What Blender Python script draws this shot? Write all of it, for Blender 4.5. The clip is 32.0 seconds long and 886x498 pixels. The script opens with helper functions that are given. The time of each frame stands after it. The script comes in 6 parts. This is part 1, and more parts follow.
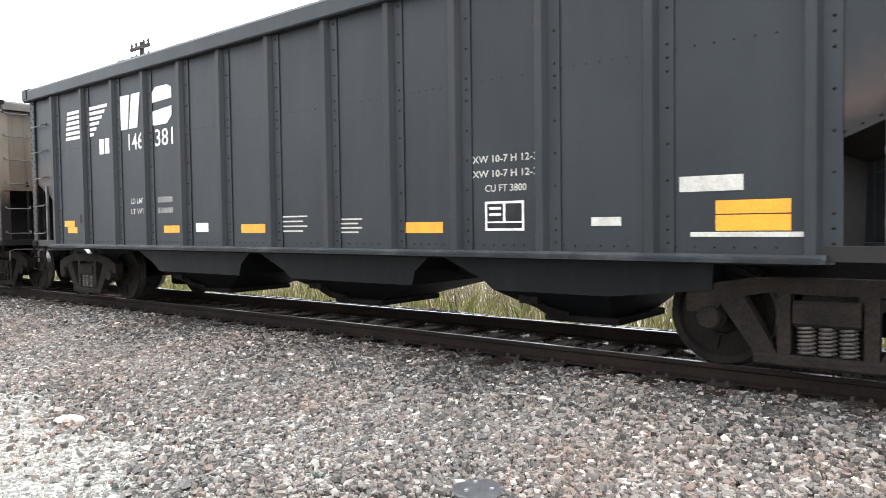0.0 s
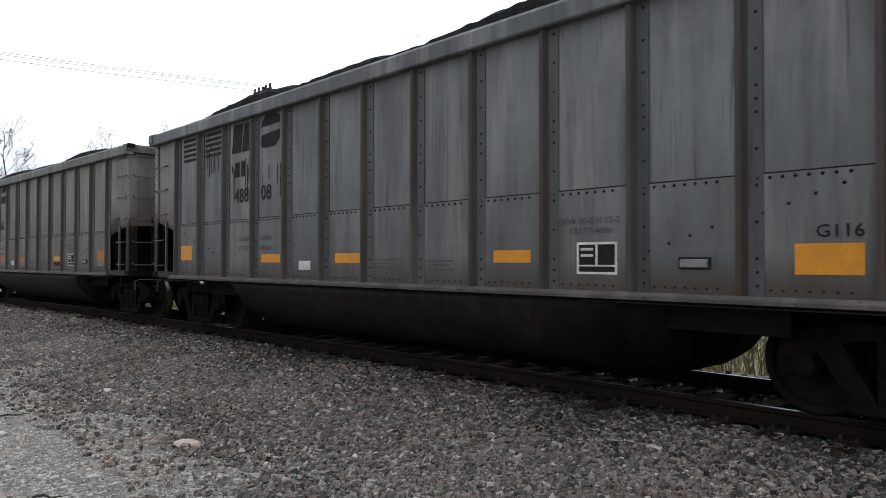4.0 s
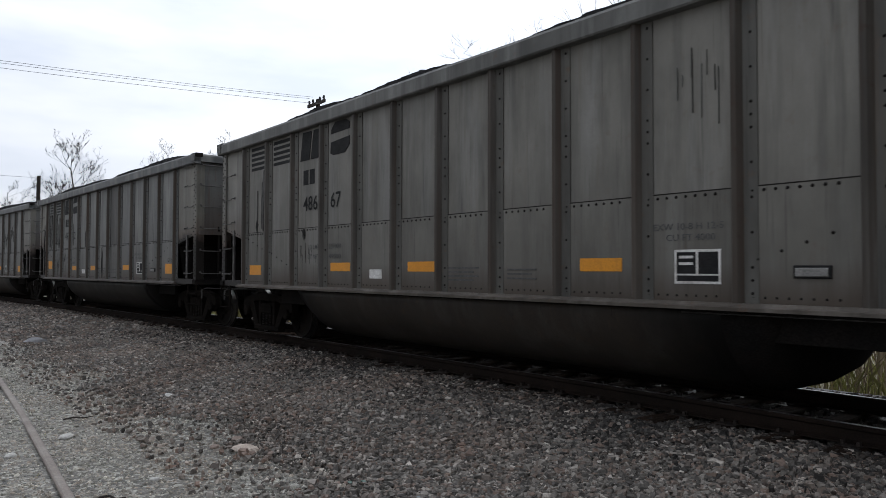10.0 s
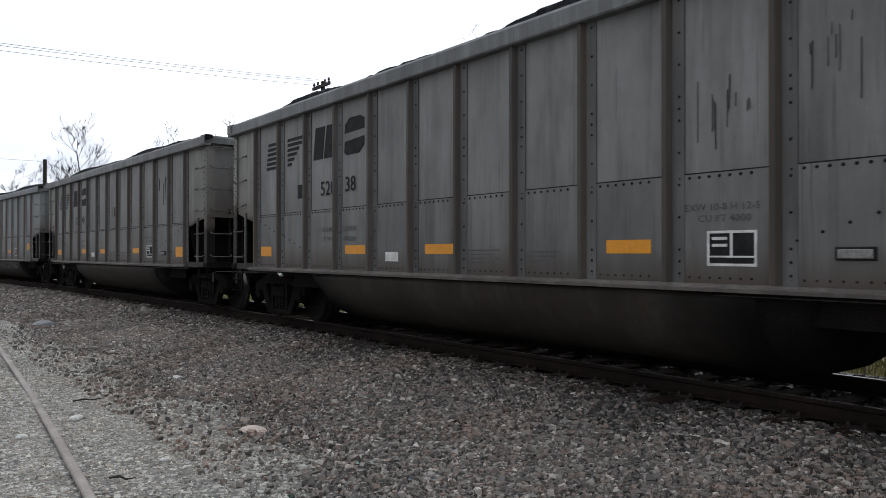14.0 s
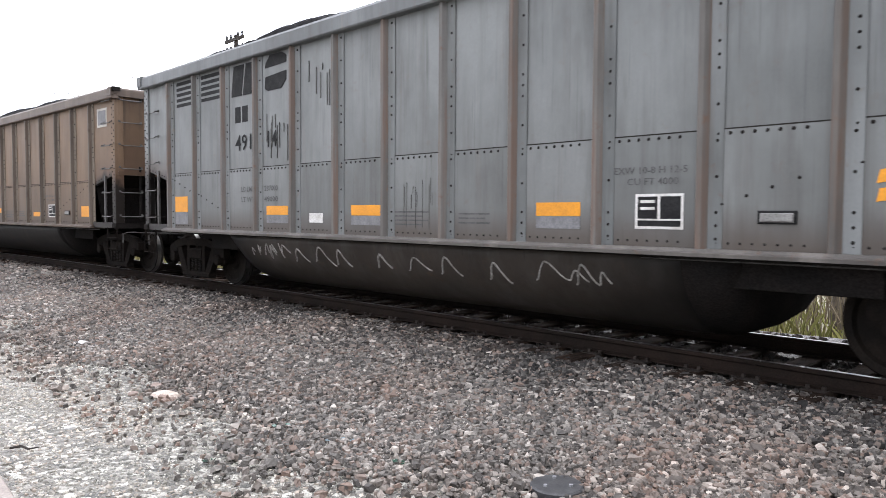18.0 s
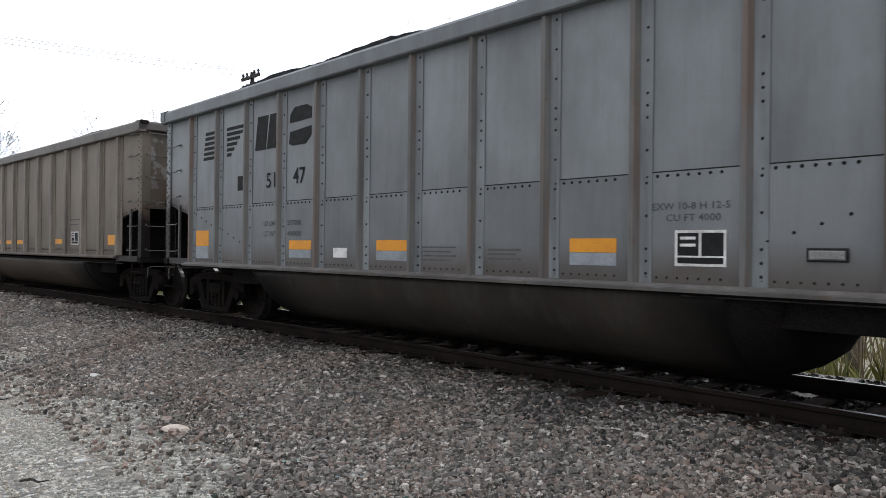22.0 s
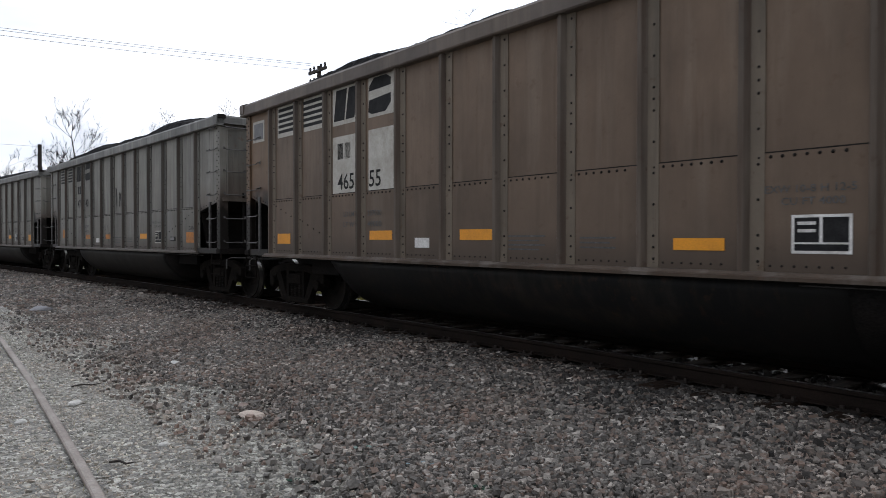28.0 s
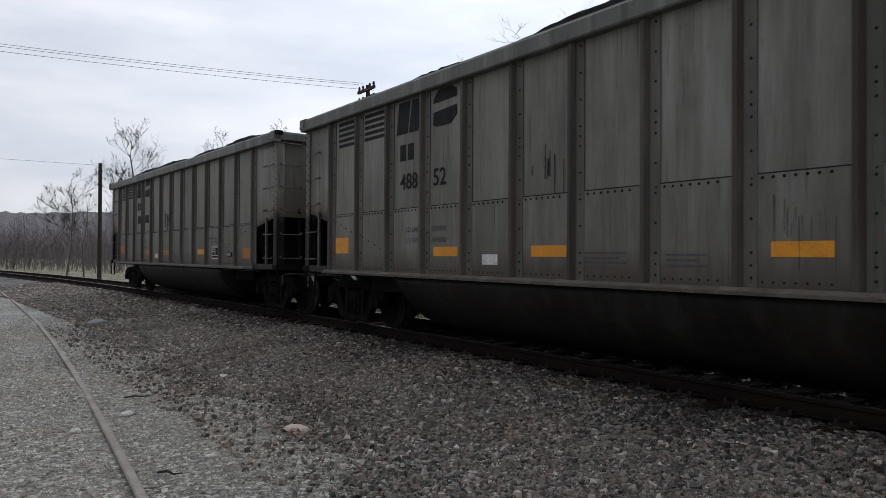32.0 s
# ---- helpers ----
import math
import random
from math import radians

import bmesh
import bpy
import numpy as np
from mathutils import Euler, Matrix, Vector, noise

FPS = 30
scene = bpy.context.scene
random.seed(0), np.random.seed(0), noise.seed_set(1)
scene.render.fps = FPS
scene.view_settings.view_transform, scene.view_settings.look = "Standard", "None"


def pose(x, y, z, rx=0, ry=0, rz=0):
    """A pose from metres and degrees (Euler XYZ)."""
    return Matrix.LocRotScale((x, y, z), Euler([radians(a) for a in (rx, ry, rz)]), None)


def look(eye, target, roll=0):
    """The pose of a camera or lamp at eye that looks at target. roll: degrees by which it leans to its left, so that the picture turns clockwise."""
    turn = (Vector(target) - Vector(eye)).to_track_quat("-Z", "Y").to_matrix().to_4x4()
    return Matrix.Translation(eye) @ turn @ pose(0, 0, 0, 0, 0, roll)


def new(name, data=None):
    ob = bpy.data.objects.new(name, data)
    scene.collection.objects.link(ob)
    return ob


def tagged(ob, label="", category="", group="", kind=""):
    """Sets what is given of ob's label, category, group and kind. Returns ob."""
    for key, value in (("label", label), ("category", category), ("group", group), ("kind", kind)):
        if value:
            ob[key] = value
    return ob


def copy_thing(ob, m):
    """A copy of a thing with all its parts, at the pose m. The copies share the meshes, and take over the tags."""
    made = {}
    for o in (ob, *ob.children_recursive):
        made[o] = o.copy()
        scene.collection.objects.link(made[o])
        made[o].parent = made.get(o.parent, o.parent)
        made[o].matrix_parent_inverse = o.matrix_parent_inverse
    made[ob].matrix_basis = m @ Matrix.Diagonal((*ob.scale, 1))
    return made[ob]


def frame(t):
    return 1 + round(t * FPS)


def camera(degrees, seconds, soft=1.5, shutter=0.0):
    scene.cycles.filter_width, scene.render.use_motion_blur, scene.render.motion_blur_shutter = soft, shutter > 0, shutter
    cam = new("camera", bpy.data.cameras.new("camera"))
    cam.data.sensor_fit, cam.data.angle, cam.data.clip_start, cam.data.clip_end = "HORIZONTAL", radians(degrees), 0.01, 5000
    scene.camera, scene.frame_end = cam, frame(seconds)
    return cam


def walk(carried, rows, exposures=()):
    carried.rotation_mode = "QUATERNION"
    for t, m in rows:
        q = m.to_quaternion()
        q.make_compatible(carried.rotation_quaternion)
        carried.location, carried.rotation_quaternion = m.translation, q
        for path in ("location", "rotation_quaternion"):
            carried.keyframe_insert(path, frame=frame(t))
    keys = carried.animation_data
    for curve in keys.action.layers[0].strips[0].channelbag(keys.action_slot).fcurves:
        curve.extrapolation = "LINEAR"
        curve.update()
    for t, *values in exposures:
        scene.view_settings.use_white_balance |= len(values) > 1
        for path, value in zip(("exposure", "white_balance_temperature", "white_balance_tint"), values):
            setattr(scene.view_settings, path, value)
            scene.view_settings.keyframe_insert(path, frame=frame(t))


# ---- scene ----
# ---- camera and its walk ----
RAIL_TOP_TO_EYE = 1.30
cam = camera(63.05, 32.0, soft=0.5, shutter=0.06)
PATH = [
    (0.0, 0.019, 0.019, -0.001, 40.23, -2.06, 0.84),
    (0.5, 0.019, 0.016, 0.004, 42.74, -0.47, 0.48),
    (1.0, 0.018, 0.017, 0.008, 45.98, -0.50, 0.58),
    (1.5, -0.001, 0.017, 0.007, 47.52, -0.40, 0.37),
    (2.0, 0.005, 0.008, 0.002, 49.43, -0.35, 0.46),
    (2.5, 0.014, 0.009, 0.004, 51.05, 0.36, 0.20),
    (3.0, 0.018, 0.008, 0.006, 50.25, 0.73, 0.28),
    (3.5, 0.021, 0.016, 0.010, 48.59, 1.06, -0.06),
    (5.5, -0.000, 0.006, 0.006, 48.57, 0.69, 0.04),
    (6.0, -0.013, 0.003, -0.001, 53.62, 1.42, -0.08),
    (6.5, -0.011, 0.003, -0.003, 55.30, 0.94, -0.29),
    (7.0, 0.005, 0.011, 0.000, 53.31, 0.23, -0.38),
    (7.5, 0.010, 0.009, 0.003, 51.07, 0.59, -0.51),
    (8.0, -0.002, 0.008, 0.004, 50.21, 1.60, -0.59),
    (8.5, -0.001, 0.010, -0.000, 50.39, 1.56, -0.41),
    (9.0, -0.008, 0.009, 0.004, 50.21, 1.34, -0.42),
    (9.5, -0.008, 0.008, 0.000, 50.91, 1.33, 0.02),
    (10.0, -0.006, 0.001, 0.000, 52.56, 1.69, -0.12),
    (10.5, 0.002, 0.001, -0.004, 53.54, 1.68, -0.10),
    (11.0, 0.006, 0.001, 0.000, 51.88, 1.49, -0.03),
    (11.5, 0.003, 0.002, -0.001, 51.27, 1.31, -0.08),
    (12.0, -0.001, -0.001, -0.005, 51.14, 0.57, 0.24),
    (12.5, -0.003, 0.005, -0.002, 50.67, -0.00, -0.02),
    (13.0, -0.007, 0.008, -0.002, 51.55, -0.25, -0.27),
    (13.5, -0.008, 0.002, -0.005, 51.87, 0.28, -0.29),
    (14.0, -0.014, -0.001, -0.005, 53.01, 0.33, -0.02),
    (14.5, -0.008, 0.003, -0.005, 53.67, 0.64, 0.15),
    (16.5, -0.002, -0.000, -0.012, 54.74, -0.94, -0.19),
    (17.0, 0.005, 0.016, -0.002, 50.37, -3.85, 0.12),
    (17.5, 0.004, 0.024, -0.002, 45.74, -3.27, -0.16),
    (18.0, -0.006, 0.009, 0.003, 46.62, -2.75, -0.30),
    (18.5, -0.007, -0.003, -0.000, 51.04, -2.40, -0.23),
    (19.0, -0.002, 0.005, -0.003, 50.62, -1.93, -0.24),
    (19.5, 0.001, 0.004, 0.001, 51.55, -1.55, 0.03),
    (20.0, -0.004, -0.003, -0.005, 53.39, -0.73, -0.19),
    (20.5, -0.001, -0.005, -0.003, 52.86, -0.30, -0.32),
    (21.0, 0.006, -0.002, -0.003, 52.40, -0.64, -0.52),
    (21.5, 0.013, -0.002, 0.003, 50.82, -0.76, -0.30),
    (22.0, 0.004, -0.007, 0.000, 47.53, 0.07, -0.64),
    (22.5, -0.004, -0.013, 0.003, 48.10, -0.27, -0.65),
    (23.0, -0.012, -0.023, 0.006, 47.00, 0.15, -0.38),
    (23.5, -0.016, -0.030, 0.007, 46.84, -0.45, -0.16),
    (24.0, -0.022, -0.027, 0.005, 48.45, -1.22, 0.54),
    (24.5, -0.018, -0.024, 0.003, 50.16, -1.07, 0.26),
    (25.0, -0.015, -0.024, 0.003, 51.96, -1.07, 0.09),
    (25.5, -0.015, -0.026, 0.002, 54.92, -0.38, 0.19),
    (27.5, -0.013, -0.027, -0.004, 54.38, -0.30, -0.01),
    (28.0, -0.005, -0.016, -0.000, 52.74, -0.82, -0.04),
    (28.5, 0.006, -0.010, 0.002, 53.70, -0.59, -0.00),
    (29.0, 0.006, -0.010, -0.005, 58.15, -0.44, -0.39),
    (29.5, 0.006, -0.002, -0.008, 59.62, 0.44, -0.56),
    (30.0, 0.007, -0.003, -0.007, 60.02, 0.34, -0.32),
    (30.5, 0.008, -0.004, -0.005, 59.76, -0.14, -0.48),
    (31.0, 0.015, -0.004, -0.007, 60.64, 0.26, -0.35),
    (31.5, 0.004, -0.002, -0.011, 59.17, 0.46, -0.40),
    (32.0, 0.005, 0.010, -0.011, 56.47, 0.54, -0.30),
]
# how far the train has run: seconds, metres
TRAIN = [
    (0.0, -4.27), (0.5, -0.26), (1.0, 3.88), (1.5, 7.82), (2.0, 11.88), (2.5, 15.93),
    (3.0, 19.95), (3.5, 24.01), (5.5, 40.39), (6.0, 44.48), (6.5, 48.53), (7.0, 52.59),
    (7.5, 56.65), (8.0, 60.72), (8.5, 64.81), (9.0, 68.92), (9.5, 73.04), (10.0, 77.14),
    (10.5, 81.21), (11.0, 85.25), (11.5, 89.30), (12.0, 93.37), (12.5, 97.45), (13.0, 101.56),
    (13.5, 105.68), (14.0, 109.80), (14.5, 113.88), (16.5, 130.13), (17.0, 134.16), (17.5, 138.22),
    (18.0, 142.32), (18.5, 146.43), (19.0, 150.51), (19.5, 154.56), (20.0, 158.68), (20.5, 162.77),
    (21.0, 166.84), (21.5, 170.90), (22.0, 175.01), (22.5, 179.12), (23.0, 183.35), (23.5, 187.26),
    (24.0, 191.31), (24.5, 195.38), (25.0, 199.51), (25.5, 203.64), (27.5, 220.06), (28.0, 224.11),
    (28.5, 228.17), (29.0, 232.30), (29.5, 236.44), (30.0, 240.53), (30.5, 244.60), (31.0, 248.67),
    (31.5, 252.80), (32.0, 256.88),
]
# seconds, stops, kelvin, tint
EXPOSURES = [(0.0, 1.47, 6440, 8), (0.5, 1.17, 6440, 9), (1.0, 0.87, 6770, 11), (1.6, 0.33, 6450, 10), (2.0, 0.08, 6450, 10), (2.4, -0.19, 6350, 10), (3.0, -0.52, 6350, 10), (3.5, -0.57, 6350, 10), (5.5, -0.3, 6330, 10), (6.0, -0.93, 6280, 10), (7.0, -1.03, 6280, 10), (9.0, -0.86, 6280, 10), (11.0, -1.11, 6280, 10), (13.0, -0.63, 6280, 10), (14.5, -0.68, 6280, 10), (16.5, -0.85, 6310, 11), (17.0, 0.17, 6370, 13), (17.6, 0.82, 6420, 14), (18.2, 0.77, 6420, 14), (19.0, 0.13, 6410, 12), (20.0, -0.24, 6360, 10), (21.0, -0.34, 6360, 10), (22.0, -0.17, 6360, 10), (23.0, -0.06, 6360, 10), (24.0, 0.21, 6360, 10), (25.0, -0.07, 6360, 10), (25.5, -0.14, 6360, 10), (28.0, -0.68, 6290, 11), (29.0, -0.91, 6330, 10), (30.0, -1.17, 6330, 10), (32.0, -1.22, 6330, 10)]
walk(cam, [(t, pose(x, y, RAIL_TOP_TO_EYE + z, 90 + pitch, roll, yaw)) for t, x, y, z, yaw, pitch, roll in PATH], EXPOSURES)

# ---- world and light ----
SUN_ELEVATION, SUN_HEADING = 48, 345      # degrees above the ground; from +y clockwise


def sky_world():
    w = bpy.data.worlds.new("overcast_sky")
    w.use_nodes = True
    nt = w.node_tree
    nt.nodes.clear()
    out = nt.nodes.new("ShaderNodeOutputWorld")
    bg = nt.nodes.new("ShaderNodeBackground")
    sky = nt.nodes.new("ShaderNodeTexSky")
    sky.sky_type = "NISHITA"
    sky.sun_disc = False
    sky.sun_elevation, sky.sun_rotation = radians(SUN_ELEVATION), radians(SUN_HEADING)
    dim = nt.nodes.new("ShaderNodeVectorMath")
    dim.operation = "SCALE"
    dim.inputs["Scale"].default_value = 0.10
    co = nt.nodes.new("ShaderNodeTexCoord")
    mp = nt.nodes.new("ShaderNodeMapping")
    mp.inputs["Scale"].default_value = (1.2, 1.2, 5.0)
    ns = nt.nodes.new("ShaderNodeTexNoise")
    ns.inputs["Scale"].default_value = 1.6
    ns.inputs["Detail"].default_value = 5
    ns.inputs["Roughness"].default_value = 0.55
    ramp = nt.nodes.new("ShaderNodeValToRGB")
    ramp.color_ramp.elements[0].position, ramp.color_ramp.elements[0].color = 0.34, (0.69, 0.735, 0.82, 1)
    ramp.color_ramp.elements[1].position, ramp.color_ramp.elements[1].color = 0.62, (0.955, 0.965, 1.0, 1)
    mix = nt.nodes.new("ShaderNodeMixRGB")
    mix.inputs["Fac"].default_value = 0.93
    nt.links.new(co.outputs["Generated"], mp.inputs["Vector"])
    nt.links.new(mp.outputs["Vector"], ns.inputs["Vector"])
    nt.links.new(ns.outputs["Fac"], ramp.inputs["Fac"])
    nt.links.new(sky.outputs["Color"], dim.inputs[0])
    nt.links.new(dim.outputs["Vector"], mix.inputs["Color1"])
    # an overcast sky is brighter overhead than at its rim
    xyz = nt.nodes.new("ShaderNodeSeparateXYZ")
    rise = nt.nodes.new("ShaderNodeMapRange")
    rise.inputs["From Min"].default_value, rise.inputs["From Max"].default_value = 0.0, 1.0
    rise.inputs["To Min"].default_value, rise.inputs["To Max"].default_value = 1.0, 1.12
    lift = nt.nodes.new("ShaderNodeVectorMath")
    lift.operation = "SCALE"
    nt.links.new(co.outputs["Generated"], xyz.inputs["Vector"])
    nt.links.new(xyz.outputs["Z"], rise.inputs["Value"])
    nt.links.new(ramp.outputs["Color"], lift.inputs[0])
    nt.links.new(rise.outputs["Result"], lift.inputs["Scale"])
    # and brighter still round the veiled sun
    h, e = radians(SUN_HEADING), radians(SUN_ELEVATION)
    near = nt.nodes.new("ShaderNodeVectorMath")
    near.operation = "DOT_PRODUCT"
    near.inputs[1].default_value = (math.sin(h) * math.cos(e), math.cos(h) * math.cos(e), math.sin(e))
    glow = nt.nodes.new("ShaderNodeMapRange")
    glow.inputs["From Min"].default_value, glow.inputs["From Max"].default_value = 0.0, 1.0
    glow.inputs["To Min"].default_value, glow.inputs["To Max"].default_value = 0.8, 1.7
    veil = nt.nodes.new("ShaderNodeVectorMath")
    veil.operation = "SCALE"
    nt.links.new(co.outputs["Generated"], near.inputs[0])
    nt.links.new(near.outputs["Value"], glow.inputs["Value"])
    nt.links.new(lift.outputs["Vector"], veil.inputs[0])
    nt.links.new(glow.outputs["Result"], veil.inputs["Scale"])
    nt.links.new(veil.outputs["Vector"], mix.inputs["Color2"])
    nt.links.new(mix.outputs["Color"], bg.inputs["Color"])
    bg.inputs["Strength"].default_value = 1.9
    nt.links.new(bg.outputs["Background"], out.inputs["Surface"])
    scene.world = w


sky_world()
sun = new("sun", bpy.data.lights.new("sun", "SUN"))
sun.data.energy, sun.data.angle, sun.data.color = 1.5, radians(28), (1.0, 0.97, 0.92)
_h, _e = radians(SUN_HEADING), radians(SUN_ELEVATION)
sun.matrix_basis = look((math.sin(_h) * math.cos(_e) * 50, math.cos(_h) * math.cos(_e) * 50, math.sin(_e) * 50), (0, 0, 0))


# ---- materials ----
def mat(name, base, rough=0.7, metal=0.0, var=0.25, scale=6.0, bump=0.0, bump_scale=60.0, second=None, amount=0.5, stretch=(1, 1, 1), islands=False, spec=0.4):
    """A node material: the base colour varied by two noises, a second colour in patches, and a fine bump."""
    m = bpy.data.materials.new(name)
    m.use_nodes = True
    nt = m.node_tree
    N, L = nt.nodes, nt.links
    b = N["Principled BSDF"]
    b.inputs["Roughness"].default_value, b.inputs["Metallic"].default_value = rough, metal
    b.inputs["Specular IOR Level"].default_value = spec
    co = N.new("ShaderNodeTexCoord")
    info = N.new("ShaderNodeObjectInfo")
    off = N.new("ShaderNodeVectorMath")
    off.operation = "MULTIPLY_ADD"
    off.inputs[0].default_value = (37.0, 21.0, 13.0)
    L.new(info.outputs["Random"], off.inputs[1])
    L.new(co.outputs["Object"], off.inputs[2])
    mp = N.new("ShaderNodeMapping")
    mp.inputs["Scale"].default_value = stretch
    L.new(off.outputs[0], mp.inputs["Vector"])
    big = N.new("ShaderNodeTexNoise")
    big.inputs["Scale"].default_value, big.inputs["Detail"].default_value = scale, 6
    big.inputs["Roughness"].default_value = 0.65
    L.new(mp.outputs["Vector"], big.inputs["Vector"])
    fine = N.new("ShaderNodeTexNoise")
    fine.inputs["Scale"].default_value, fine.inputs["Detail"].default_value = bump_scale, 3
    L.new(off.outputs[0], fine.inputs["Vector"])
    ramp = N.new("ShaderNodeValToRGB")
    ramp.color_ramp.elements[0].position, ramp.color_ramp.elements[1].position = 0.5 - 0.25 * amount, 0.85 - 0.25 * amount
    L.new(big.outputs["Fac"], ramp.inputs["Fac"])
    mix = N.new("ShaderNodeMixRGB")
    mix.inputs["Color1"].default_value = (*base, 1)
    mix.inputs["Color2"].default_value = (*(second or [c * 0.6 for c in base]), 1)
    L.new(ramp.outputs["Color"], mix.inputs["Fac"])
    hsv = N.new("ShaderNodeHueSaturation")
    rng = N.new("ShaderNodeMapRange")
    rng.inputs["To Min"].default_value, rng.inputs["To Max"].default_value = 1 - var, 1 + var
    if islands:
        geo = N.new("ShaderNodeNewGeometry")
        L.new(geo.outputs["Random Per Island"], rng.inputs["Value"])
    else:
        rng.inputs["From Min"].default_value, rng.inputs["From Max"].default_value = 0.3, 0.7
        L.new(fine.outputs["Fac"], rng.inputs["Value"])
    L.new(rng.outputs["Result"], hsv.inputs["Value"])
    L.new(mix.outputs["Color"], hsv.inputs["Color"])
    L.new(hsv.outputs["Color"], b.inputs["Base Color"])
    if bump:
        bp = N.new("ShaderNodeBump")
        bp.inputs["Strength"].default_value, bp.inputs["Distance"].default_value = bump, 0.01
        L.new(fine.outputs["Fac"], bp.inputs["Height"])
        L.new(bp.outputs["Normal"], b.inputs["Normal"])
    return m


def paint(name, base, grime=(0.03, 0.03, 0.028), streak=0.5, pale=(0.6, 0.62, 0.6), bloom=0.2, rust=(0.12, 0.065, 0.035), rusty=0.25, rough=0.5, soot=None, fringe=2.1, drip=0.0, peel=0.0, spec=0.2, core=0.0, skirt=None, tips=None, edge=(1.2, 0.45), rusting=(0.60, 0.74)):
    """Weathered car paint: the coat, dark running streaks, chalky runs, rust specks and large dusty clouds."""
    m = bpy.data.materials.new(name)
    m.use_nodes = True
    nt = m.node_tree
    N, L = nt.nodes, nt.links
    b = N["Principled BSDF"]
    b.inputs["Roughness"].default_value = rough
    b.inputs["Specular IOR Level"].default_value = spec
    co = N.new("ShaderNodeTexCoord")
    info = N.new("ShaderNodeObjectInfo")
    off = N.new("ShaderNodeVectorMath")
    off.operation = "MULTIPLY_ADD"
    off.inputs[0].default_value = (41.0, 17.0, 9.0)
    L.new(info.outputs["Random"], off.inputs[1])
    L.new(co.outputs["Object"], off.inputs[2])

    def layer(stretch, scale, detail, lo, hi, colour, strength, before):
        mp = N.new("ShaderNodeMapping")
        mp.inputs["Scale"].default_value = stretch
        L.new(off.outputs[0], mp.inputs["Vector"])
        n = N.new("ShaderNodeTexNoise")
        n.inputs["Scale"].default_value, n.inputs["Detail"].default_value = scale, detail
        n.inputs["Roughness"].default_value = 0.62
        L.new(mp.outputs["Vector"], n.inputs["Vector"])
        r = N.new("ShaderNodeMapRange")
        r.inputs["From Min"].default_value, r.inputs["From Max"].default_value = lo, hi
        r.inputs["To Max"].default_value = strength
        L.new(n.outputs["Fac"], r.inputs["Value"])
        x = N.new("ShaderNodeMixRGB")
        L.new(r.outputs["Result"], x.inputs["Fac"])
        if before is None:
            x.inputs["Color1"].default_value = (*base, 1)
        else:
            L.new(before.outputs["Color"], x.inputs["Color1"])
        x.inputs["Color2"].default_value = (*colour, 1)
        return x, n

    x, n0 = layer((1, 1, 0.7), 0.9, 5, 0.38, 0.68, [c * 0.55 for c in base], 0.9, None)
    x, _ = layer((3.2, 3.2, 0.35), 1.0, 4, 0.50, 0.68, pale, min(1.0, bloom * 1.5), x)
    x, _ = layer((5.5, 5.5, 0.3), 1.0, 4, 0.52, 0.70, grime, streak * 0.7, x)
    x, _ = layer((3, 3, 0.5), 1.0, 5, 0.52, 0.72, [g * 1.3 for g in grime], streak * 0.75, x)
    if drip:
        x, _ = layer((26, 26, 0.55), 1.0, 2, 0.655, 0.70, (0.012, 0.0115, 0.011), drip, x)
        x, _ = layer((9, 9, 0.4), 1.3, 4, 0.63, 0.72, (0.014, 0.013, 0.012), drip, x)
    x, _ = layer((10, 10, 0.5), 1.0, 4, *rusting, rust, rusty * 0.7, x)
    x, _ = layer((1, 1, 1), 7.0, 8, 0.6, 0.72, rust, rusty, x)
    if peel:
        x, _ = layer((1, 1, 1.3), 2.6, 7, 0.53, 0.57, (0.34, 0.34, 0.345), peel, x)
    x, fine = layer((1, 1, 1), 40.0, 4, 0.35, 0.8, [c * 0.75 for c in base], 0.35, x)
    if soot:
        # a ragged dark cloud up to the height given: coal soot plus painted shade
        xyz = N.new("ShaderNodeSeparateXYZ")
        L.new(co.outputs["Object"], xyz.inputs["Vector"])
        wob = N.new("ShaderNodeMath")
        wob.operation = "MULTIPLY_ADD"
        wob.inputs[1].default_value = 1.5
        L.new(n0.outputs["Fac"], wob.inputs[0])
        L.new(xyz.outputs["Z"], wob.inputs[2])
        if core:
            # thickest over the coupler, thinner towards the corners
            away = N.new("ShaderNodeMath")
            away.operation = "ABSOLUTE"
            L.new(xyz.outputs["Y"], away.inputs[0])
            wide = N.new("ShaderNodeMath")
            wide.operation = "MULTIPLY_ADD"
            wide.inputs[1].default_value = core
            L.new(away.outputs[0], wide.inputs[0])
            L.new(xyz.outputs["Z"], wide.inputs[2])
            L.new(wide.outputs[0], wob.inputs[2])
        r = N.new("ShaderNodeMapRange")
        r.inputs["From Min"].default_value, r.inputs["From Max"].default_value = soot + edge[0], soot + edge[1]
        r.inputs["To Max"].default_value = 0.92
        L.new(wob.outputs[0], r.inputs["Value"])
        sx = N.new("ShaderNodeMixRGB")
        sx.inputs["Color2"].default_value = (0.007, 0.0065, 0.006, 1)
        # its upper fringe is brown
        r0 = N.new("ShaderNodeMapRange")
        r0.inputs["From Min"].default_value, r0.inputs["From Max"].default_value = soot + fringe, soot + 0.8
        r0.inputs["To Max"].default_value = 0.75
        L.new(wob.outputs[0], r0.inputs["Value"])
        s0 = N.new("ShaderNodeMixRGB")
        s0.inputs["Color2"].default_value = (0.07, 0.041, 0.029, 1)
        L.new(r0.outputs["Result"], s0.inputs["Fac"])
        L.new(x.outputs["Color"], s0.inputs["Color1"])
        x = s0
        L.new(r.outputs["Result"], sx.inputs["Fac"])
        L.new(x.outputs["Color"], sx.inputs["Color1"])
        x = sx
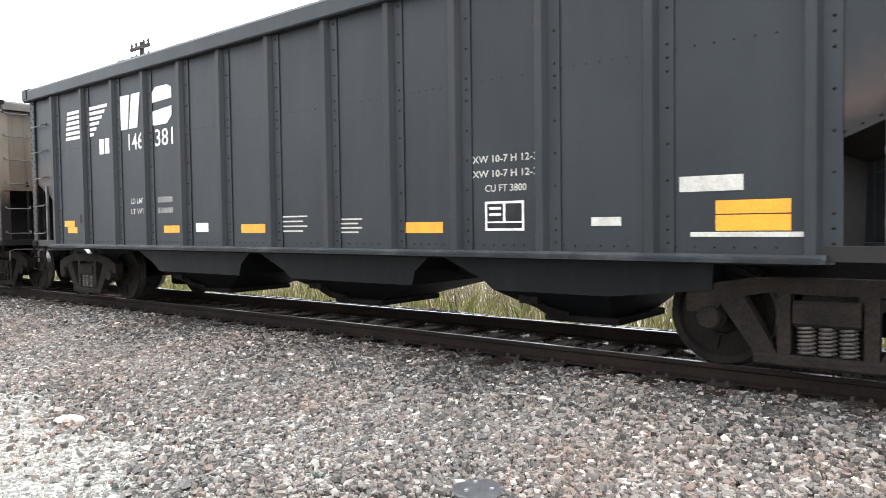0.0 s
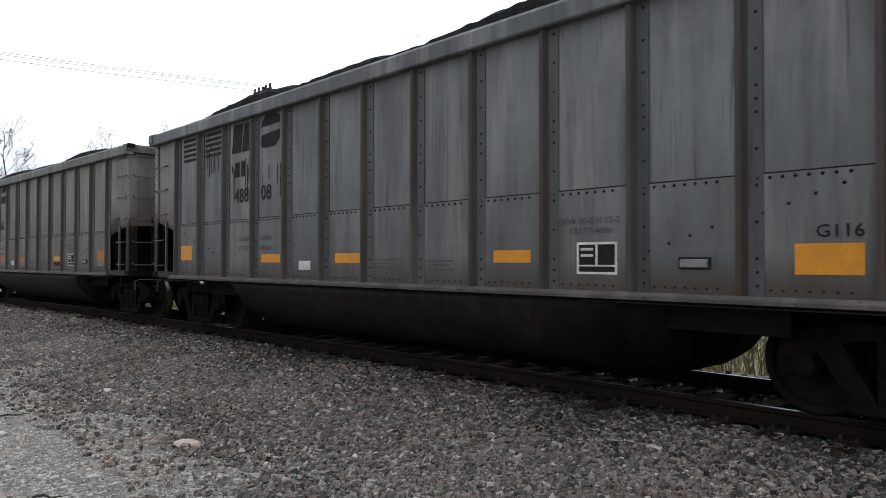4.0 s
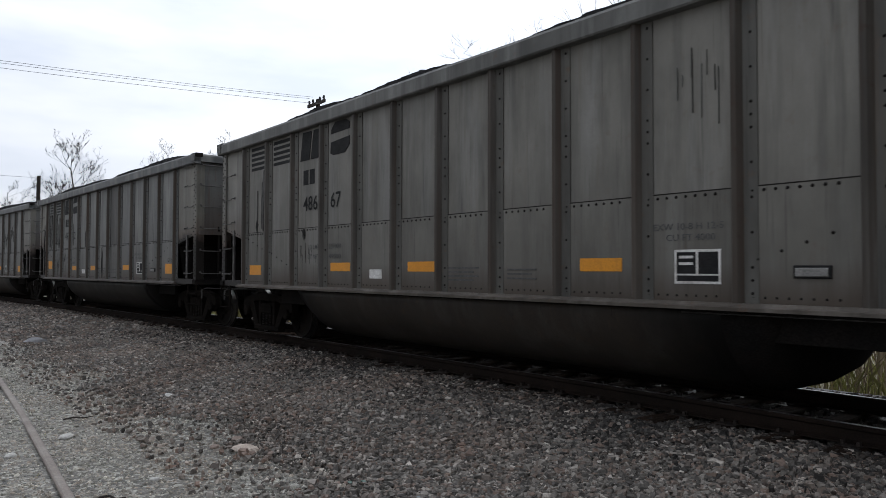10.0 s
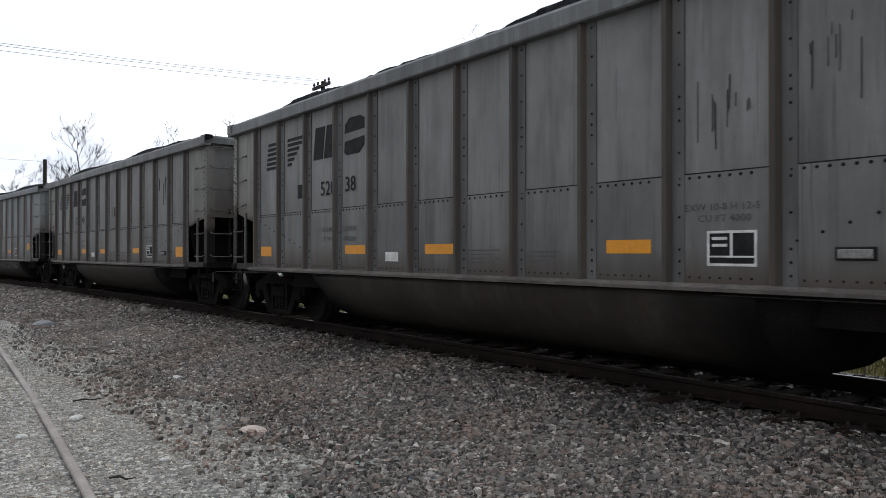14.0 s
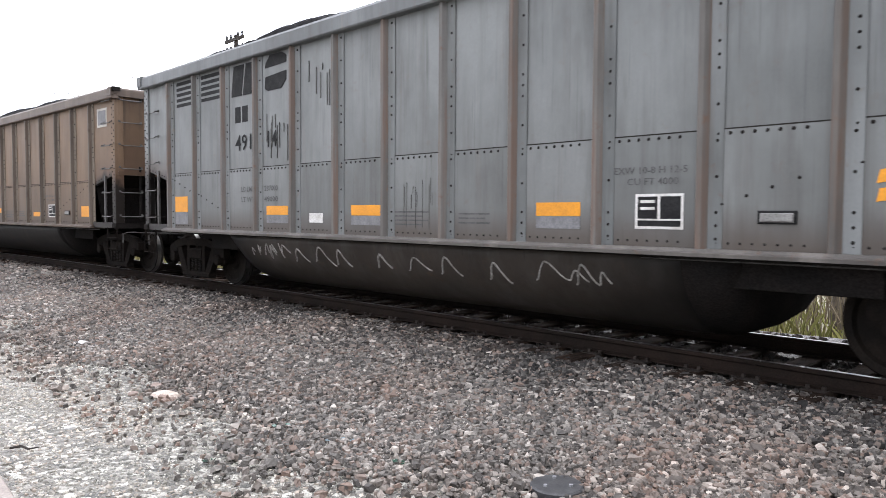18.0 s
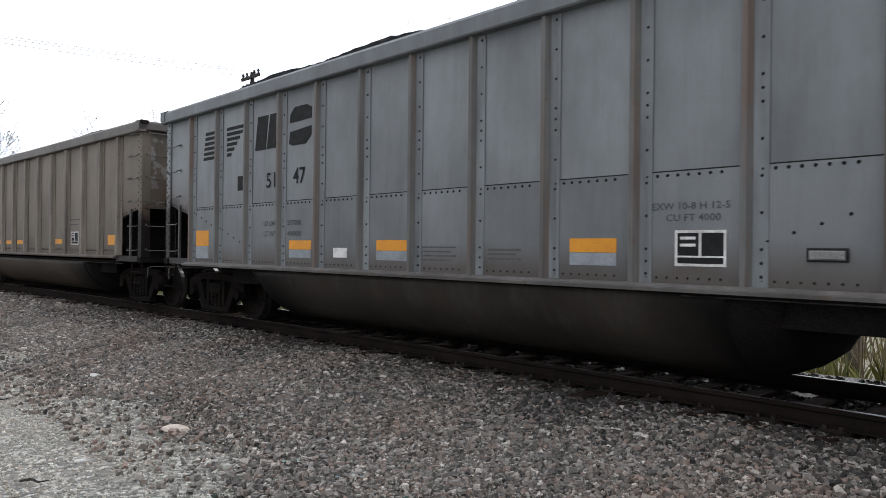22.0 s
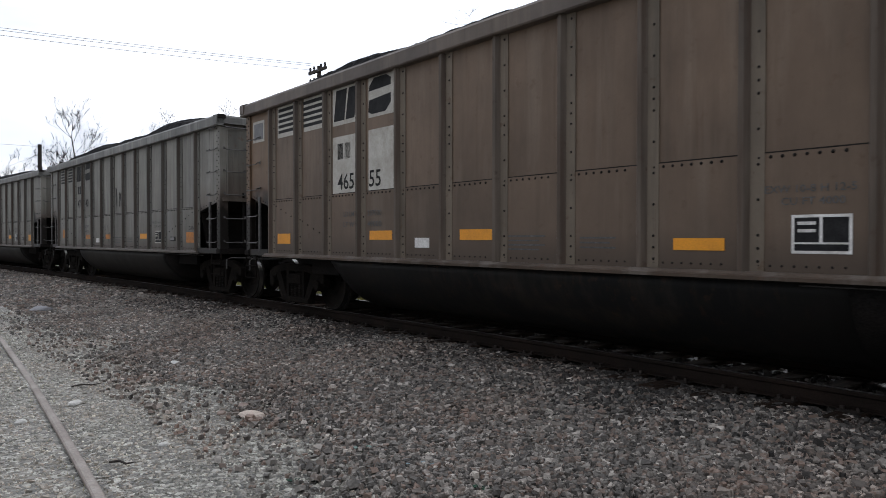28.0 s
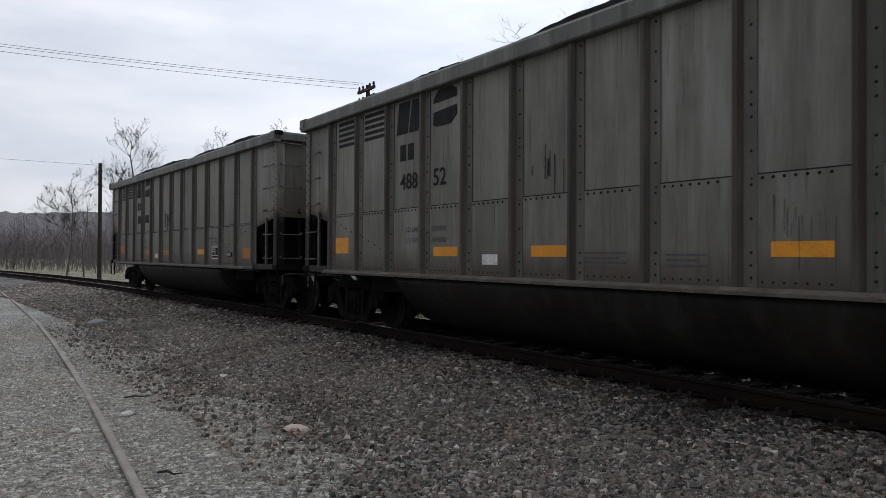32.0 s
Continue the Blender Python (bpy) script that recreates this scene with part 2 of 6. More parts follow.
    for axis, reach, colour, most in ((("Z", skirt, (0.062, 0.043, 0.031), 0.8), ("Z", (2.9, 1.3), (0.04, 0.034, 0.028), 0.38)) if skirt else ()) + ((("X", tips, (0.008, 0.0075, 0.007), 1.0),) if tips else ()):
        # dirt thrown up along the plates' foot; darker lower sides; blacker tub tips
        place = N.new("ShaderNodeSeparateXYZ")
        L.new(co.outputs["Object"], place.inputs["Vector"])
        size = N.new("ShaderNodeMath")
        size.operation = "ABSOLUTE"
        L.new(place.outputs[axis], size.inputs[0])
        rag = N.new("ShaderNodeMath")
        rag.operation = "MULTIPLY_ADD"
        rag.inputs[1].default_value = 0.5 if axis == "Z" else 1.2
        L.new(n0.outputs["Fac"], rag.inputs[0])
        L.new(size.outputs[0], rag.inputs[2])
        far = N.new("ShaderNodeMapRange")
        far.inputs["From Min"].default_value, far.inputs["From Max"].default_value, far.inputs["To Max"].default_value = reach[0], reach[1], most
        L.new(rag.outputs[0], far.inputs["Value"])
        darkened = N.new("ShaderNodeMixRGB")
        darkened.inputs["Color2"].default_value = (*colour, 1)
        L.new(far.outputs["Result"], darkened.inputs["Fac"])
        L.new(x.outputs["Color"], darkened.inputs["Color1"])
        x = darkened
    # no two plates weather quite alike
    vary = N.new("ShaderNodeMapRange")
    vary.inputs["To Min"].default_value, vary.inputs["To Max"].default_value = 0.91, 1.09
    L.new(info.outputs["Random"], vary.inputs["Value"])
    tone = N.new("ShaderNodeHueSaturation")
    L.new(vary.outputs["Result"], tone.inputs["Value"])
    L.new(x.outputs["Color"], tone.inputs["Color"])
    L.new(tone.outputs["Color"], b.inputs["Base Color"])
    bp = N.new("ShaderNodeBump")
    bp.inputs["Strength"].default_value, bp.inputs["Distance"].default_value = 0.35, 0.03
    L.new(n0.outputs["Fac"], bp.inputs["Height"])
    L.new(bp.outputs["Normal"], b.inputs["Normal"])
    return m


PAINT, PAINT_POST, PAINT_TUB, PAINT_END, PAINT_CHORD, PAINT_CUT, PAINT_SILL, PAINT_FLANGE = (bpy.data.materials.new("stand_in_" + k) for k in ("body", "post", "tub", "end", "chord", "cut", "sill", "flange"))
RIVET = mat("rivet_iron", (0.019, 0.017, 0.0155), 0.8, var=0.3, spec=0.1)
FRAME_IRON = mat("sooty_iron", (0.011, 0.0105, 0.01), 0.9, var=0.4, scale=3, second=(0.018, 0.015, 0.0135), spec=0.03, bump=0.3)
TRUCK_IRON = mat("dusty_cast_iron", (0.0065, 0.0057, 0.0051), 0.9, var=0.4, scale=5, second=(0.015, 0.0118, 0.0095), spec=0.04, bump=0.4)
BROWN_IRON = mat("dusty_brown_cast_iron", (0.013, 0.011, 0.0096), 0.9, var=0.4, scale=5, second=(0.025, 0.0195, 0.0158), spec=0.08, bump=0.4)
SPRING = mat("dusty_spring_steel", (0.05, 0.043, 0.038), 0.7, var=0.3, scale=6, second=(0.085, 0.07, 0.06))
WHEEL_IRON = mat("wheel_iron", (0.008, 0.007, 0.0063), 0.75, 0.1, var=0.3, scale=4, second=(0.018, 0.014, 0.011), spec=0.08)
TREAD = mat("polished_tread", (0.55, 0.54, 0.52), 0.28, 1.0, var=0.1)
GRAB = mat("grab_iron", (0.04, 0.037, 0.034), 0.55, 0.1, var=0.3, scale=9, second=(0.1, 0.095, 0.09))
COAL = mat("coal", (0.006, 0.006, 0.0065), 0.9, var=0.6, scale=8, second=(0.016, 0.016, 0.017), bump=1.0, bump_scale=25, spec=0.08)
YELLOW = mat("reflective_yellow", (0.62, 0.25, 0.008), 0.5, var=0.12, scale=5, second=(0.5, 0.2, 0.01))
ORANGE = mat("faded_orange", (0.42, 0.15, 0.02), 0.6, var=0.2, scale=9, second=(0.2, 0.09, 0.03))
GREY_PLATE = mat("bare_plate", (0.16, 0.16, 0.165), 0.6, var=0.2)
WHITE = mat("white_marking", (0.62, 0.61, 0.59), 0.6, var=0.2, scale=7, second=(0.36, 0.34, 0.31))
DIRTY_WHITE = mat("dirty_white_marking", (0.42, 0.40, 0.36), 0.65, var=0.15, scale=5, second=(0.28, 0.26, 0.22))
FADED_BOARD = mat("faded_board", (0.24, 0.215, 0.185), 0.65, var=0.15, scale=5, second=(0.19, 0.165, 0.135))
BLACK = mat("black_marking", (0.009, 0.009, 0.0095), 0.7, var=0.3, scale=8, second=(0.022, 0.022, 0.022), spec=0.15)
BLUE = mat("pale_blue_paint", (0.20, 0.24, 0.28), 0.6, var=0.15, scale=3, second=(0.12, 0.14, 0.165), stretch=(6, 6, 0.6))
SLURRY = mat("dried_coal_slurry", (0.009, 0.0085, 0.008), 0.7, var=0.3, scale=9, second=(0.025, 0.023, 0.021), spec=0.12)
SLURRY_THIN = mat("thin_coal_slurry", (0.03, 0.028, 0.026), 0.6, var=0.3, scale=4, second=(0.06, 0.058, 0.053), stretch=(5, 5, 0.6))
SMUDGE = mat("faint_coal_run", (0.085, 0.083, 0.077), 0.6, var=0.25, scale=4, second=(0.13, 0.128, 0.12), stretch=(5, 5, 0.6))
SCRAWL = mat("white_spray", (0.3, 0.29, 0.27), 0.7, var=0.3, scale=12, second=(0.09, 0.08, 0.07))
BARE_BLUE = mat("bare_blue_plate", (0.24, 0.26, 0.28), 0.6, var=0.2, scale=5)
PINK = mat("pink_tag", (0.55, 0.13, 0.12), 0.6, var=0.2)
RAIL_SIDE = mat("rusty_rail", (0.012, 0.0095, 0.008), 0.85, 0.0, var=0.25, scale=2, second=(0.022, 0.015, 0.012), bump=0.2, spec=0.05)
RAIL_HEAD = mat("worn_rail_head", (0.16, 0.15, 0.145), 0.36, 0.9, var=0.1)
OLD_RAIL = mat("weathered_siding_rail", (0.235, 0.205, 0.18), 0.55, 0.2, var=0.2, scale=3, second=(0.13, 0.10, 0.085))
TIE_WOOD = mat("creosoted_tie", (0.013, 0.010, 0.008), 0.9, var=0.35, scale=3, second=(0.042, 0.027, 0.02), stretch=(6, 0.6, 6), bump=0.6, bump_scale=30, spec=0.06)
PLATE_IRON = mat("rusty_tie_plate", (0.022, 0.015, 0.011), 0.85, var=0.3)
BARK = mat("grey_bark", (0.085, 0.07, 0.058), 0.9, var=0.3, scale=3, second=(0.15, 0.13, 0.11), bump=0.6, bump_scale=20)
TWIG = mat("brown_twigs", (0.03, 0.024, 0.02), 0.9, var=0.35, islands=True)
BRUSH = mat("dry_brush", (0.27, 0.22, 0.15), 0.9, var=0.45, scale=0.3, second=(0.16, 0.13, 0.09), islands=True)
GRASS = mat("yellow_green_grass", (0.20, 0.215, 0.055), 0.9, var=0.4, scale=0.4, second=(0.28, 0.24, 0.11), islands=True)
POLE_WOOD = mat("tarred_pole", (0.035, 0.028, 0.023), 0.9, var=0.3, stretch=(5, 5, 0.4), bump=0.5)
WIRE = mat("wire", (0.09, 0.09, 0.095), 0.6)
HOLDER = mat("card_holder_iron", (0.2, 0.195, 0.185), 0.6, var=0.3)
# distance haze is mixed into this pale mauve grey
WOODS = mat("far_winter_woods", (0.118, 0.104, 0.102), 0.9, var=0.4, islands=True)
SMALL_INK = mat("faded_small_print", (0.05, 0.05, 0.05), 0.7, var=0.3, scale=12, second=(0.085, 0.083, 0.08))
BLACK_IRON = mat("black_painted_iron", (0.012, 0.012, 0.013), 0.6)
CABINET = mat("dark_cabinet_paint", (0.035, 0.034, 0.034), 0.6, var=0.15)
LID = mat("black_plastic_lid", (0.03, 0.03, 0.032), 0.55, var=0.2, scale=8, second=(0.06, 0.06, 0.06))
# the hill's mauve includes painted haze
HILL = mat("winter_woods", (0.115, 0.103, 0.112), 1.0, var=0.3, scale=0.05, second=(0.085, 0.08, 0.094), bump_scale=0.5, stretch=(1, 1, 0.5))
PALE_ROCK = mat("pale_rock", (0.5, 0.425, 0.365), 0.85, var=0.2, scale=12, second=(0.36, 0.29, 0.24), bump=0.4)
DARK_ROCK = mat("grey_rock", (0.2, 0.2, 0.205), 0.7, var=0.15, scale=12, second=(0.22, 0.22, 0.23), bump=0.4)


def stone_material(name, dark, pale, tint, rough, spec=0.45):
    """Loose stones: each one its own grey, some brown or rosy, all with a fine grain."""
    m = bpy.data.materials.new(name)
    m.use_nodes = True
    nt = m.node_tree
    N, L = nt.nodes, nt.links
    b = N["Principled BSDF"]
    b.inputs["Roughness"].default_value, b.inputs["Specular IOR Level"].default_value = rough, spec
    geo = N.new("ShaderNodeNewGeometry")
    ramp = N.new("ShaderNodeValToRGB")
    e = ramp.color_ramp.elements
    e[0].position, e[0].color = 0.0, (*dark, 1)
    e[1].position, e[1].color = 1.0, (*pale, 1)
    for p, c in ((0.4, [a * 0.8 + d * 0.2 for a, d in zip(dark, pale)]), (0.62, tint), (0.74, [a * 0.7 + d * 0.3 for a, d in zip(dark, pale)]), (0.93, [a * 0.45 + d * 0.55 for a, d in zip(dark, pale)])):
        k = e.new(p)
        k.color = (*c, 1)
    L.new(geo.outputs["Random Per Island"], ramp.inputs["Fac"])
    co = N.new("ShaderNodeTexCoord")
    n = N.new("ShaderNodeTexNoise")
    n.inputs["Scale"].default_value, n.inputs["Detail"].default_value = 55, 4
    L.new(co.outputs["Object"], n.inputs["Vector"])
    big = N.new("ShaderNodeTexNoise")
    big.inputs["Scale"].default_value, big.inputs["Detail"].default_value = 0.55, 4
    L.new(co.outputs["Object"], big.inputs["Vector"])
    add = N.new("ShaderNodeMath")
    add.operation = "ADD"
    L.new(n.outputs["Fac"], add.inputs[0])
    L.new(big.outputs["Fac"], add.inputs[1])
    rng = N.new("ShaderNodeMapRange")
    rng.inputs["From Min"].default_value, rng.inputs["From Max"].default_value = 0.6, 1.4
    rng.inputs["To Min"].default_value, rng.inputs["To Max"].default_value = 0.65, 1.35
    L.new(add.outputs[0], rng.inputs["Value"])
    hsv = N.new("ShaderNodeHueSaturation")
    L.new(rng.outputs["Result"], hsv.inputs["Value"])
    zone = N.new("ShaderNodeTexNoise")
    zone.inputs["Scale"].default_value, zone.inputs["Detail"].default_value = 0.8, 5
    L.new(co.outputs["Object"], zone.inputs["Vector"])
    zr = N.new("ShaderNodeMapRange")
    zr.inputs["From Min"].default_value, zr.inputs["From Max"].default_value, zr.inputs["To Max"].default_value = 0.45, 0.65, 0.35
    L.new(zone.outputs["Fac"], zr.inputs["Value"])
    warm = N.new("ShaderNodeMixRGB")
    warm.blend_type = "MULTIPLY"
    warm.inputs["Color2"].default_value = (1.06, 0.84, 0.73, 1)
    L.new(zr.outputs["Result"], warm.inputs["Fac"])
    L.new(ramp.outputs["Color"], warm.inputs["Color1"])
    L.new(warm.outputs["Color"], hsv.inputs["Color"])
    L.new(hsv.outputs["Color"], b.inputs["Base Color"])
    bp = N.new("ShaderNodeBump")
    bp.inputs["Strength"].default_value, bp.inputs["Distance"].default_value = 0.5, 0.01
    L.new(n.outputs["Fac"], bp.inputs["Height"])
    L.new(bp.outputs["Normal"], b.inputs["Normal"])
    return m


BALLAST = stone_material("ballast_stone", (0.05, 0.046, 0.0415), (0.425, 0.388, 0.342), (0.172, 0.125, 0.1), 0.6, 0.3)
# coal dust, darkened further for the shade beside and under the train
SOOTY_SHADED = stone_material("coal_dusted_stone", (0.024, 0.023, 0.022), (0.13, 0.122, 0.113), (0.058, 0.046, 0.039), 0.8, 0.12)
GRAVEL = stone_material("fine_gravel", (0.13, 0.127, 0.109), (0.60, 0.58, 0.505), (0.33, 0.29, 0.24), 0.5)


def ground_material():
    """Crushed stone near the tracks, grass beyond them: cells of stone with dark joints, damp patches, tufts."""
    m = bpy.data.materials.new("crushed_stone_ground")
    m.use_nodes = True
    nt = m.node_tree
    N, L = nt.nodes, nt.links
    b = N["Principled BSDF"]
    b.inputs["Specular IOR Level"].default_value = 0.5
    co = N.new("ShaderNodeTexCoord")
    cell = N.new("ShaderNodeTexVoronoi")
    cell.inputs["Scale"].default_value = 22
    L.new(co.outputs["Object"], cell.inputs["Vector"])
    tone = N.new("ShaderNodeValToRGB")
    e = tone.color_ramp.elements
    e[0].color, e[1].color = (0.06, 0.06, 0.053, 1), (0.5, 0.487, 0.43, 1)
    k = e.new(0.6)
    k.color = (0.19, 0.178, 0.152, 1)
    sep = N.new("ShaderNodeSeparateColor")
    L.new(cell.outputs["Color"], sep.inputs["Color"])
    L.new(sep.outputs["Red"], tone.inputs["Fac"])
    big = N.new("ShaderNodeTexNoise")
    big.inputs["Scale"].default_value, big.inputs["Detail"].default_value = 0.5, 6
    L.new(co.outputs["Object"], big.inputs["Vector"])
    dirt = N.new("ShaderNodeMixRGB")
    dirt.inputs["Color2"].default_value = (0.25, 0.238, 0.21, 1)
    r1 = N.new("ShaderNodeMapRange")
    r1.inputs["From Min"].default_value, r1.inputs["From Max"].default_value, r1.inputs["To Max"].default_value = 0.42, 0.62, 0.4
    L.new(big.outputs["Fac"], r1.inputs["Value"])
    L.new(r1.outputs["Result"], dirt.inputs["Fac"])
    L.new(tone.outputs["Color"], dirt.inputs["Color1"])
    xyz = N.new("ShaderNodeSeparateXYZ")
    L.new(co.outputs["Object"], xyz.inputs["Vector"])
    edge = N.new("ShaderNodeMath")
    edge.operation = "MULTIPLY_ADD"
    edge.inputs[1].default_value, edge.inputs[2].default_value = 2.5, -1.25
    L.new(big.outputs["Fac"], edge.inputs[0])
    far = N.new("ShaderNodeMath")
    far.operation = "ADD"
    bend = N.new("ShaderNodeMath")
    bend.operation = "MULTIPLY"
    L.new(xyz.outputs["X"], bend.inputs[0])
    L.new(xyz.outputs["X"], bend.inputs[1])
    follow = N.new("ShaderNodeMath")
    follow.operation = "MULTIPLY_ADD"
    follow.inputs[1].default_value = 1 / 739.4      # the track's bend
    L.new(bend.outputs[0], follow.inputs[0])
    L.new(xyz.outputs["Y"], follow.inputs[2])
    L.new(follow.outputs[0], far.inputs[0])
    L.new(edge.outputs[0], far.inputs[1])
    bed = N.new("ShaderNodeMapRange")               # the track's bed: coal dust, and the shade between stones painted dark
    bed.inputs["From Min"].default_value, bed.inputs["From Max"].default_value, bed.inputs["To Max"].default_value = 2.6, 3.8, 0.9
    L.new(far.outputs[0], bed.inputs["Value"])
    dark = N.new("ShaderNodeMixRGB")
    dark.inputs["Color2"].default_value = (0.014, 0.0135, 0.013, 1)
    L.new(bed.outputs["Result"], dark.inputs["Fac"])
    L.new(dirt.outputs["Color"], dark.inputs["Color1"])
    r2 = N.new("ShaderNodeMapRange")
    r2.inputs["From Min"].default_value, r2.inputs["From Max"].default_value = 10.3, 11.2
    L.new(far.outputs[0], r2.inputs["Value"])
    turf = N.new("ShaderNodeTexNoise")
    turf.inputs["Scale"].default_value, turf.inputs["Detail"].default_value = 1.4, 8
    L.new(co.outputs["Object"], turf.inputs["Vector"])
    green = N.new("ShaderNodeValToRGB")
    green.color_ramp.elements[0].position, green.color_ramp.elements[0].color = 0.35, (0.105, 0.105, 0.04, 1)
    green.color_ramp.elements[1].position, green.color_ramp.elements[1].color = 0.7, (0.19, 0.155, 0.09, 1)
    L.new(turf.outputs["Fac"], green.inputs["Fac"])
    both = N.new("ShaderNodeMixRGB")
    L.new(r2.outputs["Result"], both.inputs["Fac"])
    L.new(dark.outputs["Color"], both.inputs["Color1"])
    L.new(green.outputs["Color"], both.inputs["Color2"])
    L.new(both.outputs["Color"], b.inputs["Base Color"])
    wet = N.new("ShaderNodeMapRange")
    wet.inputs["From Min"].default_value, wet.inputs["From Max"].default_value = 0.35, 0.65
    wet.inputs["To Min"].default_value, wet.inputs["To Max"].default_value = 0.42, 0.75
    L.new(big.outputs["Fac"], wet.inputs["Value"])
    L.new(wet.outputs["Result"], b.inputs["Roughness"])
    grit = N.new("ShaderNodeTexVoronoi")
    grit.inputs["Scale"].default_value = 45
    L.new(co.outputs["Object"], grit.inputs["Vector"])
    sm = N.new("ShaderNodeMath")
    sm.operation = "ADD"
    L.new(cell.outputs["Distance"], sm.inputs[0])
    L.new(grit.outputs["Distance"], sm.inputs[1])
    bp = N.new("ShaderNodeBump")
    bp.inputs["Strength"].default_value, bp.inputs["Distance"].default_value, bp.invert = 0.9, 0.03, True
    L.new(sm.outputs[0], bp.inputs["Height"])
    L.new(bp.outputs["Normal"], b.inputs["Normal"])
    return m


GROUND = ground_material()


# ---- mesh helpers ----
class Shape:
    """Gathers vertices and faces; boxes, tubes, extruded outlines and rivets are added to it."""

    def __init__(self):
        self.v, self.f, self.dark = [], [], set()

    def add(self, verts, faces):
        n = len(self.v)
        self.v += [tuple(p) for p in verts]
        self.f += [tuple(i + n for i in q) for q in faces]
        return self

    def box(self, x0, x1, y0, y1, z0, z1):
        p = [(x, y, z) for z in (z0, z1) for y in (y0, y1) for x in (x0, x1)]
        return self.add(p, [(0, 2, 3, 1), (4, 5, 7, 6), (0, 1, 5, 4), (2, 6, 7, 3), (0, 4, 6, 2), (1, 3, 7, 5)])

    def hexa(self, lower, upper):
        """A block between two quads given in the same order."""
        return self.add(list(lower) + list(upper), [(3, 2, 1, 0), (4, 5, 6, 7), (0, 1, 5, 4), (1, 2, 6, 5), (2, 3, 7, 6), (3, 0, 4, 7)])

    def prism(self, outline, axis, a, b):
        """An outline in the two other axes (in x, y, z order), drawn out along the axis from a to b."""
        def at(p, c):
            return {"x": (c, p[0], p[1]), "y": (p[0], c, p[1]), "z": (p[0], p[1], c)}[axis]
        n = len(outline)
        area = sum(outline[i][0] * outline[(i + 1) % n][1] - outline[(i + 1) % n][0] * outline[i][1] for i in range(n))
        if (area > 0) == (axis == "y"):
            outline = outline[::-1]
        sides = [(i, (i + 1) % n, n + (i + 1) % n, n + i) for i in range(n)]
        return self.add([at(p, a) for p in outline] + [at(p, b) for p in outline], sides + [tuple(range(n))[::-1], tuple(range(n, 2 * n))])

    def bar(self, x0, x1, y0, y1, z0, z1, c=0.012):
        """A box along x with chamfered edges."""
        return self.prism([(y0 + c, z0), (y1 - c, z0), (y1, z0 + c), (y1, z1 - c), (y1 - c, z1), (y0 + c, z1), (y0, z1 - c), (y0, z0 + c)], "x", x0, x1)

    def post(self, x0, x1, y0, y1, z0, z1, c=0.012):
        """A box along z with chamfered edges."""
        return self.prism([(x0 + c, y0), (x1 - c, y0), (x1, y0 + c), (x1, y1 - c), (x1 - c, y1), (x0 + c, y1), (x0, y1 - c), (x0, y0 + c)], "z", z0, z1)

    def tube(self, points, radii, n=6, caps=True):
        points = [Vector(p) for p in points]
        if isinstance(radii, (int, float)):
            radii = [radii] * len(points)
        rings = []
        for i, p in enumerate(points):
            way = points[min(i + 1, len(points) - 1)] - points[max(i - 1, 0)]
            way.normalize()
            side = way.cross(Vector((0, 0, 1)) if abs(way.z) < 0.9 else Vector((1, 0, 0))).normalized()
            up = side.cross(way)
            rings.append([p + radii[i] * (math.cos(2 * math.pi * k / n) * side + math.sin(2 * math.pi * k / n) * up) for k in range(n)])
        faces = [(i * n + k, i * n + (k + 1) % n, (i + 1) * n + (k + 1) % n, (i + 1) * n + k) for i in range(len(rings) - 1) for k in range(n)]
        if caps:
            faces += [tuple(range(n))[::-1], tuple(range((len(rings) - 1) * n, len(rings) * n))]
        return self.add([p for r in rings for p in r], faces)

    def lathe(self, profile, axis="y", n=28):
        """Turns (radius, place) pairs about an axis through the origin."""
        rings = []
        for r, a in profile:
            for k in range(n):
                c, s = r * math.cos(2 * math.pi * k / n), r * math.sin(2 * math.pi * k / n)
                rings.append({"y": (c, a, s), "z": (c, s, a), "x": (a, c, s)}[axis])
        m = len(profile)
        faces = [(i * n + k, (i + 1) * n + k, (i + 1) * n + (k + 1) % n, i * n + (k + 1) % n) for i in range(m - 1) for k in range(n)]
        return self.add(rings, faces + [tuple(range(n)), tuple(range((m - 1) * n, m * n))[::-1]])

    def rivet(self, x, y, z, r=0.017, h=0.018):
        """A rivet head on a face that looks towards -y."""
        self.dark.update(range(len(self.f), len(self.f) + 6))
        ring = [(x + r * math.cos(math.pi / 3 * k), y, z + r * math.sin(math.pi / 3 * k)) for k in range(6)]
        return self.add(ring + [(x, y - h, z)], [(k, (k + 1) % 6, 6) for k in range(6)])

    def moved(self, dx=0, dy=0, dz=0):
        self.v = [(x + dx, y + dy, z + dz) for x, y, z in self.v]
        return self

    def mirrored(self, axis):
        self.v = [tuple(-c if i == axis else c for i, c in enumerate(p)) for p in self.v]
        self.f = [q[::-1] for q in self.f]
        return self

    def mesh(self, name, material, smooth=False):
        me = bpy.data.meshes.new(name)
        me.from_pydata(self.v, [], self.f)
        me.materials.append(material)
        if self.dark:
            me.materials.append(RIVET)
            me.polygons.foreach_set("material_index", [int(i in self.dark) for i in range(len(self.f))])
        if smooth:
            me.polygons.foreach_set("use_smooth", [True] * len(me.polygons))
        me.update()
        return me


def part(name, shape, material, parent, label="", at=(0, 0, 0), smooth=False):
    """One mesh object under a thing or part; a shape may also be a ready mesh, which is then shared."""
    me = shape.mesh(name, material, smooth) if isinstance(shape, Shape) else shape
    ob = new(name, me)
    ob.parent = parent
    ob.location = at
    if label:
        ob["label"] = label
    return ob


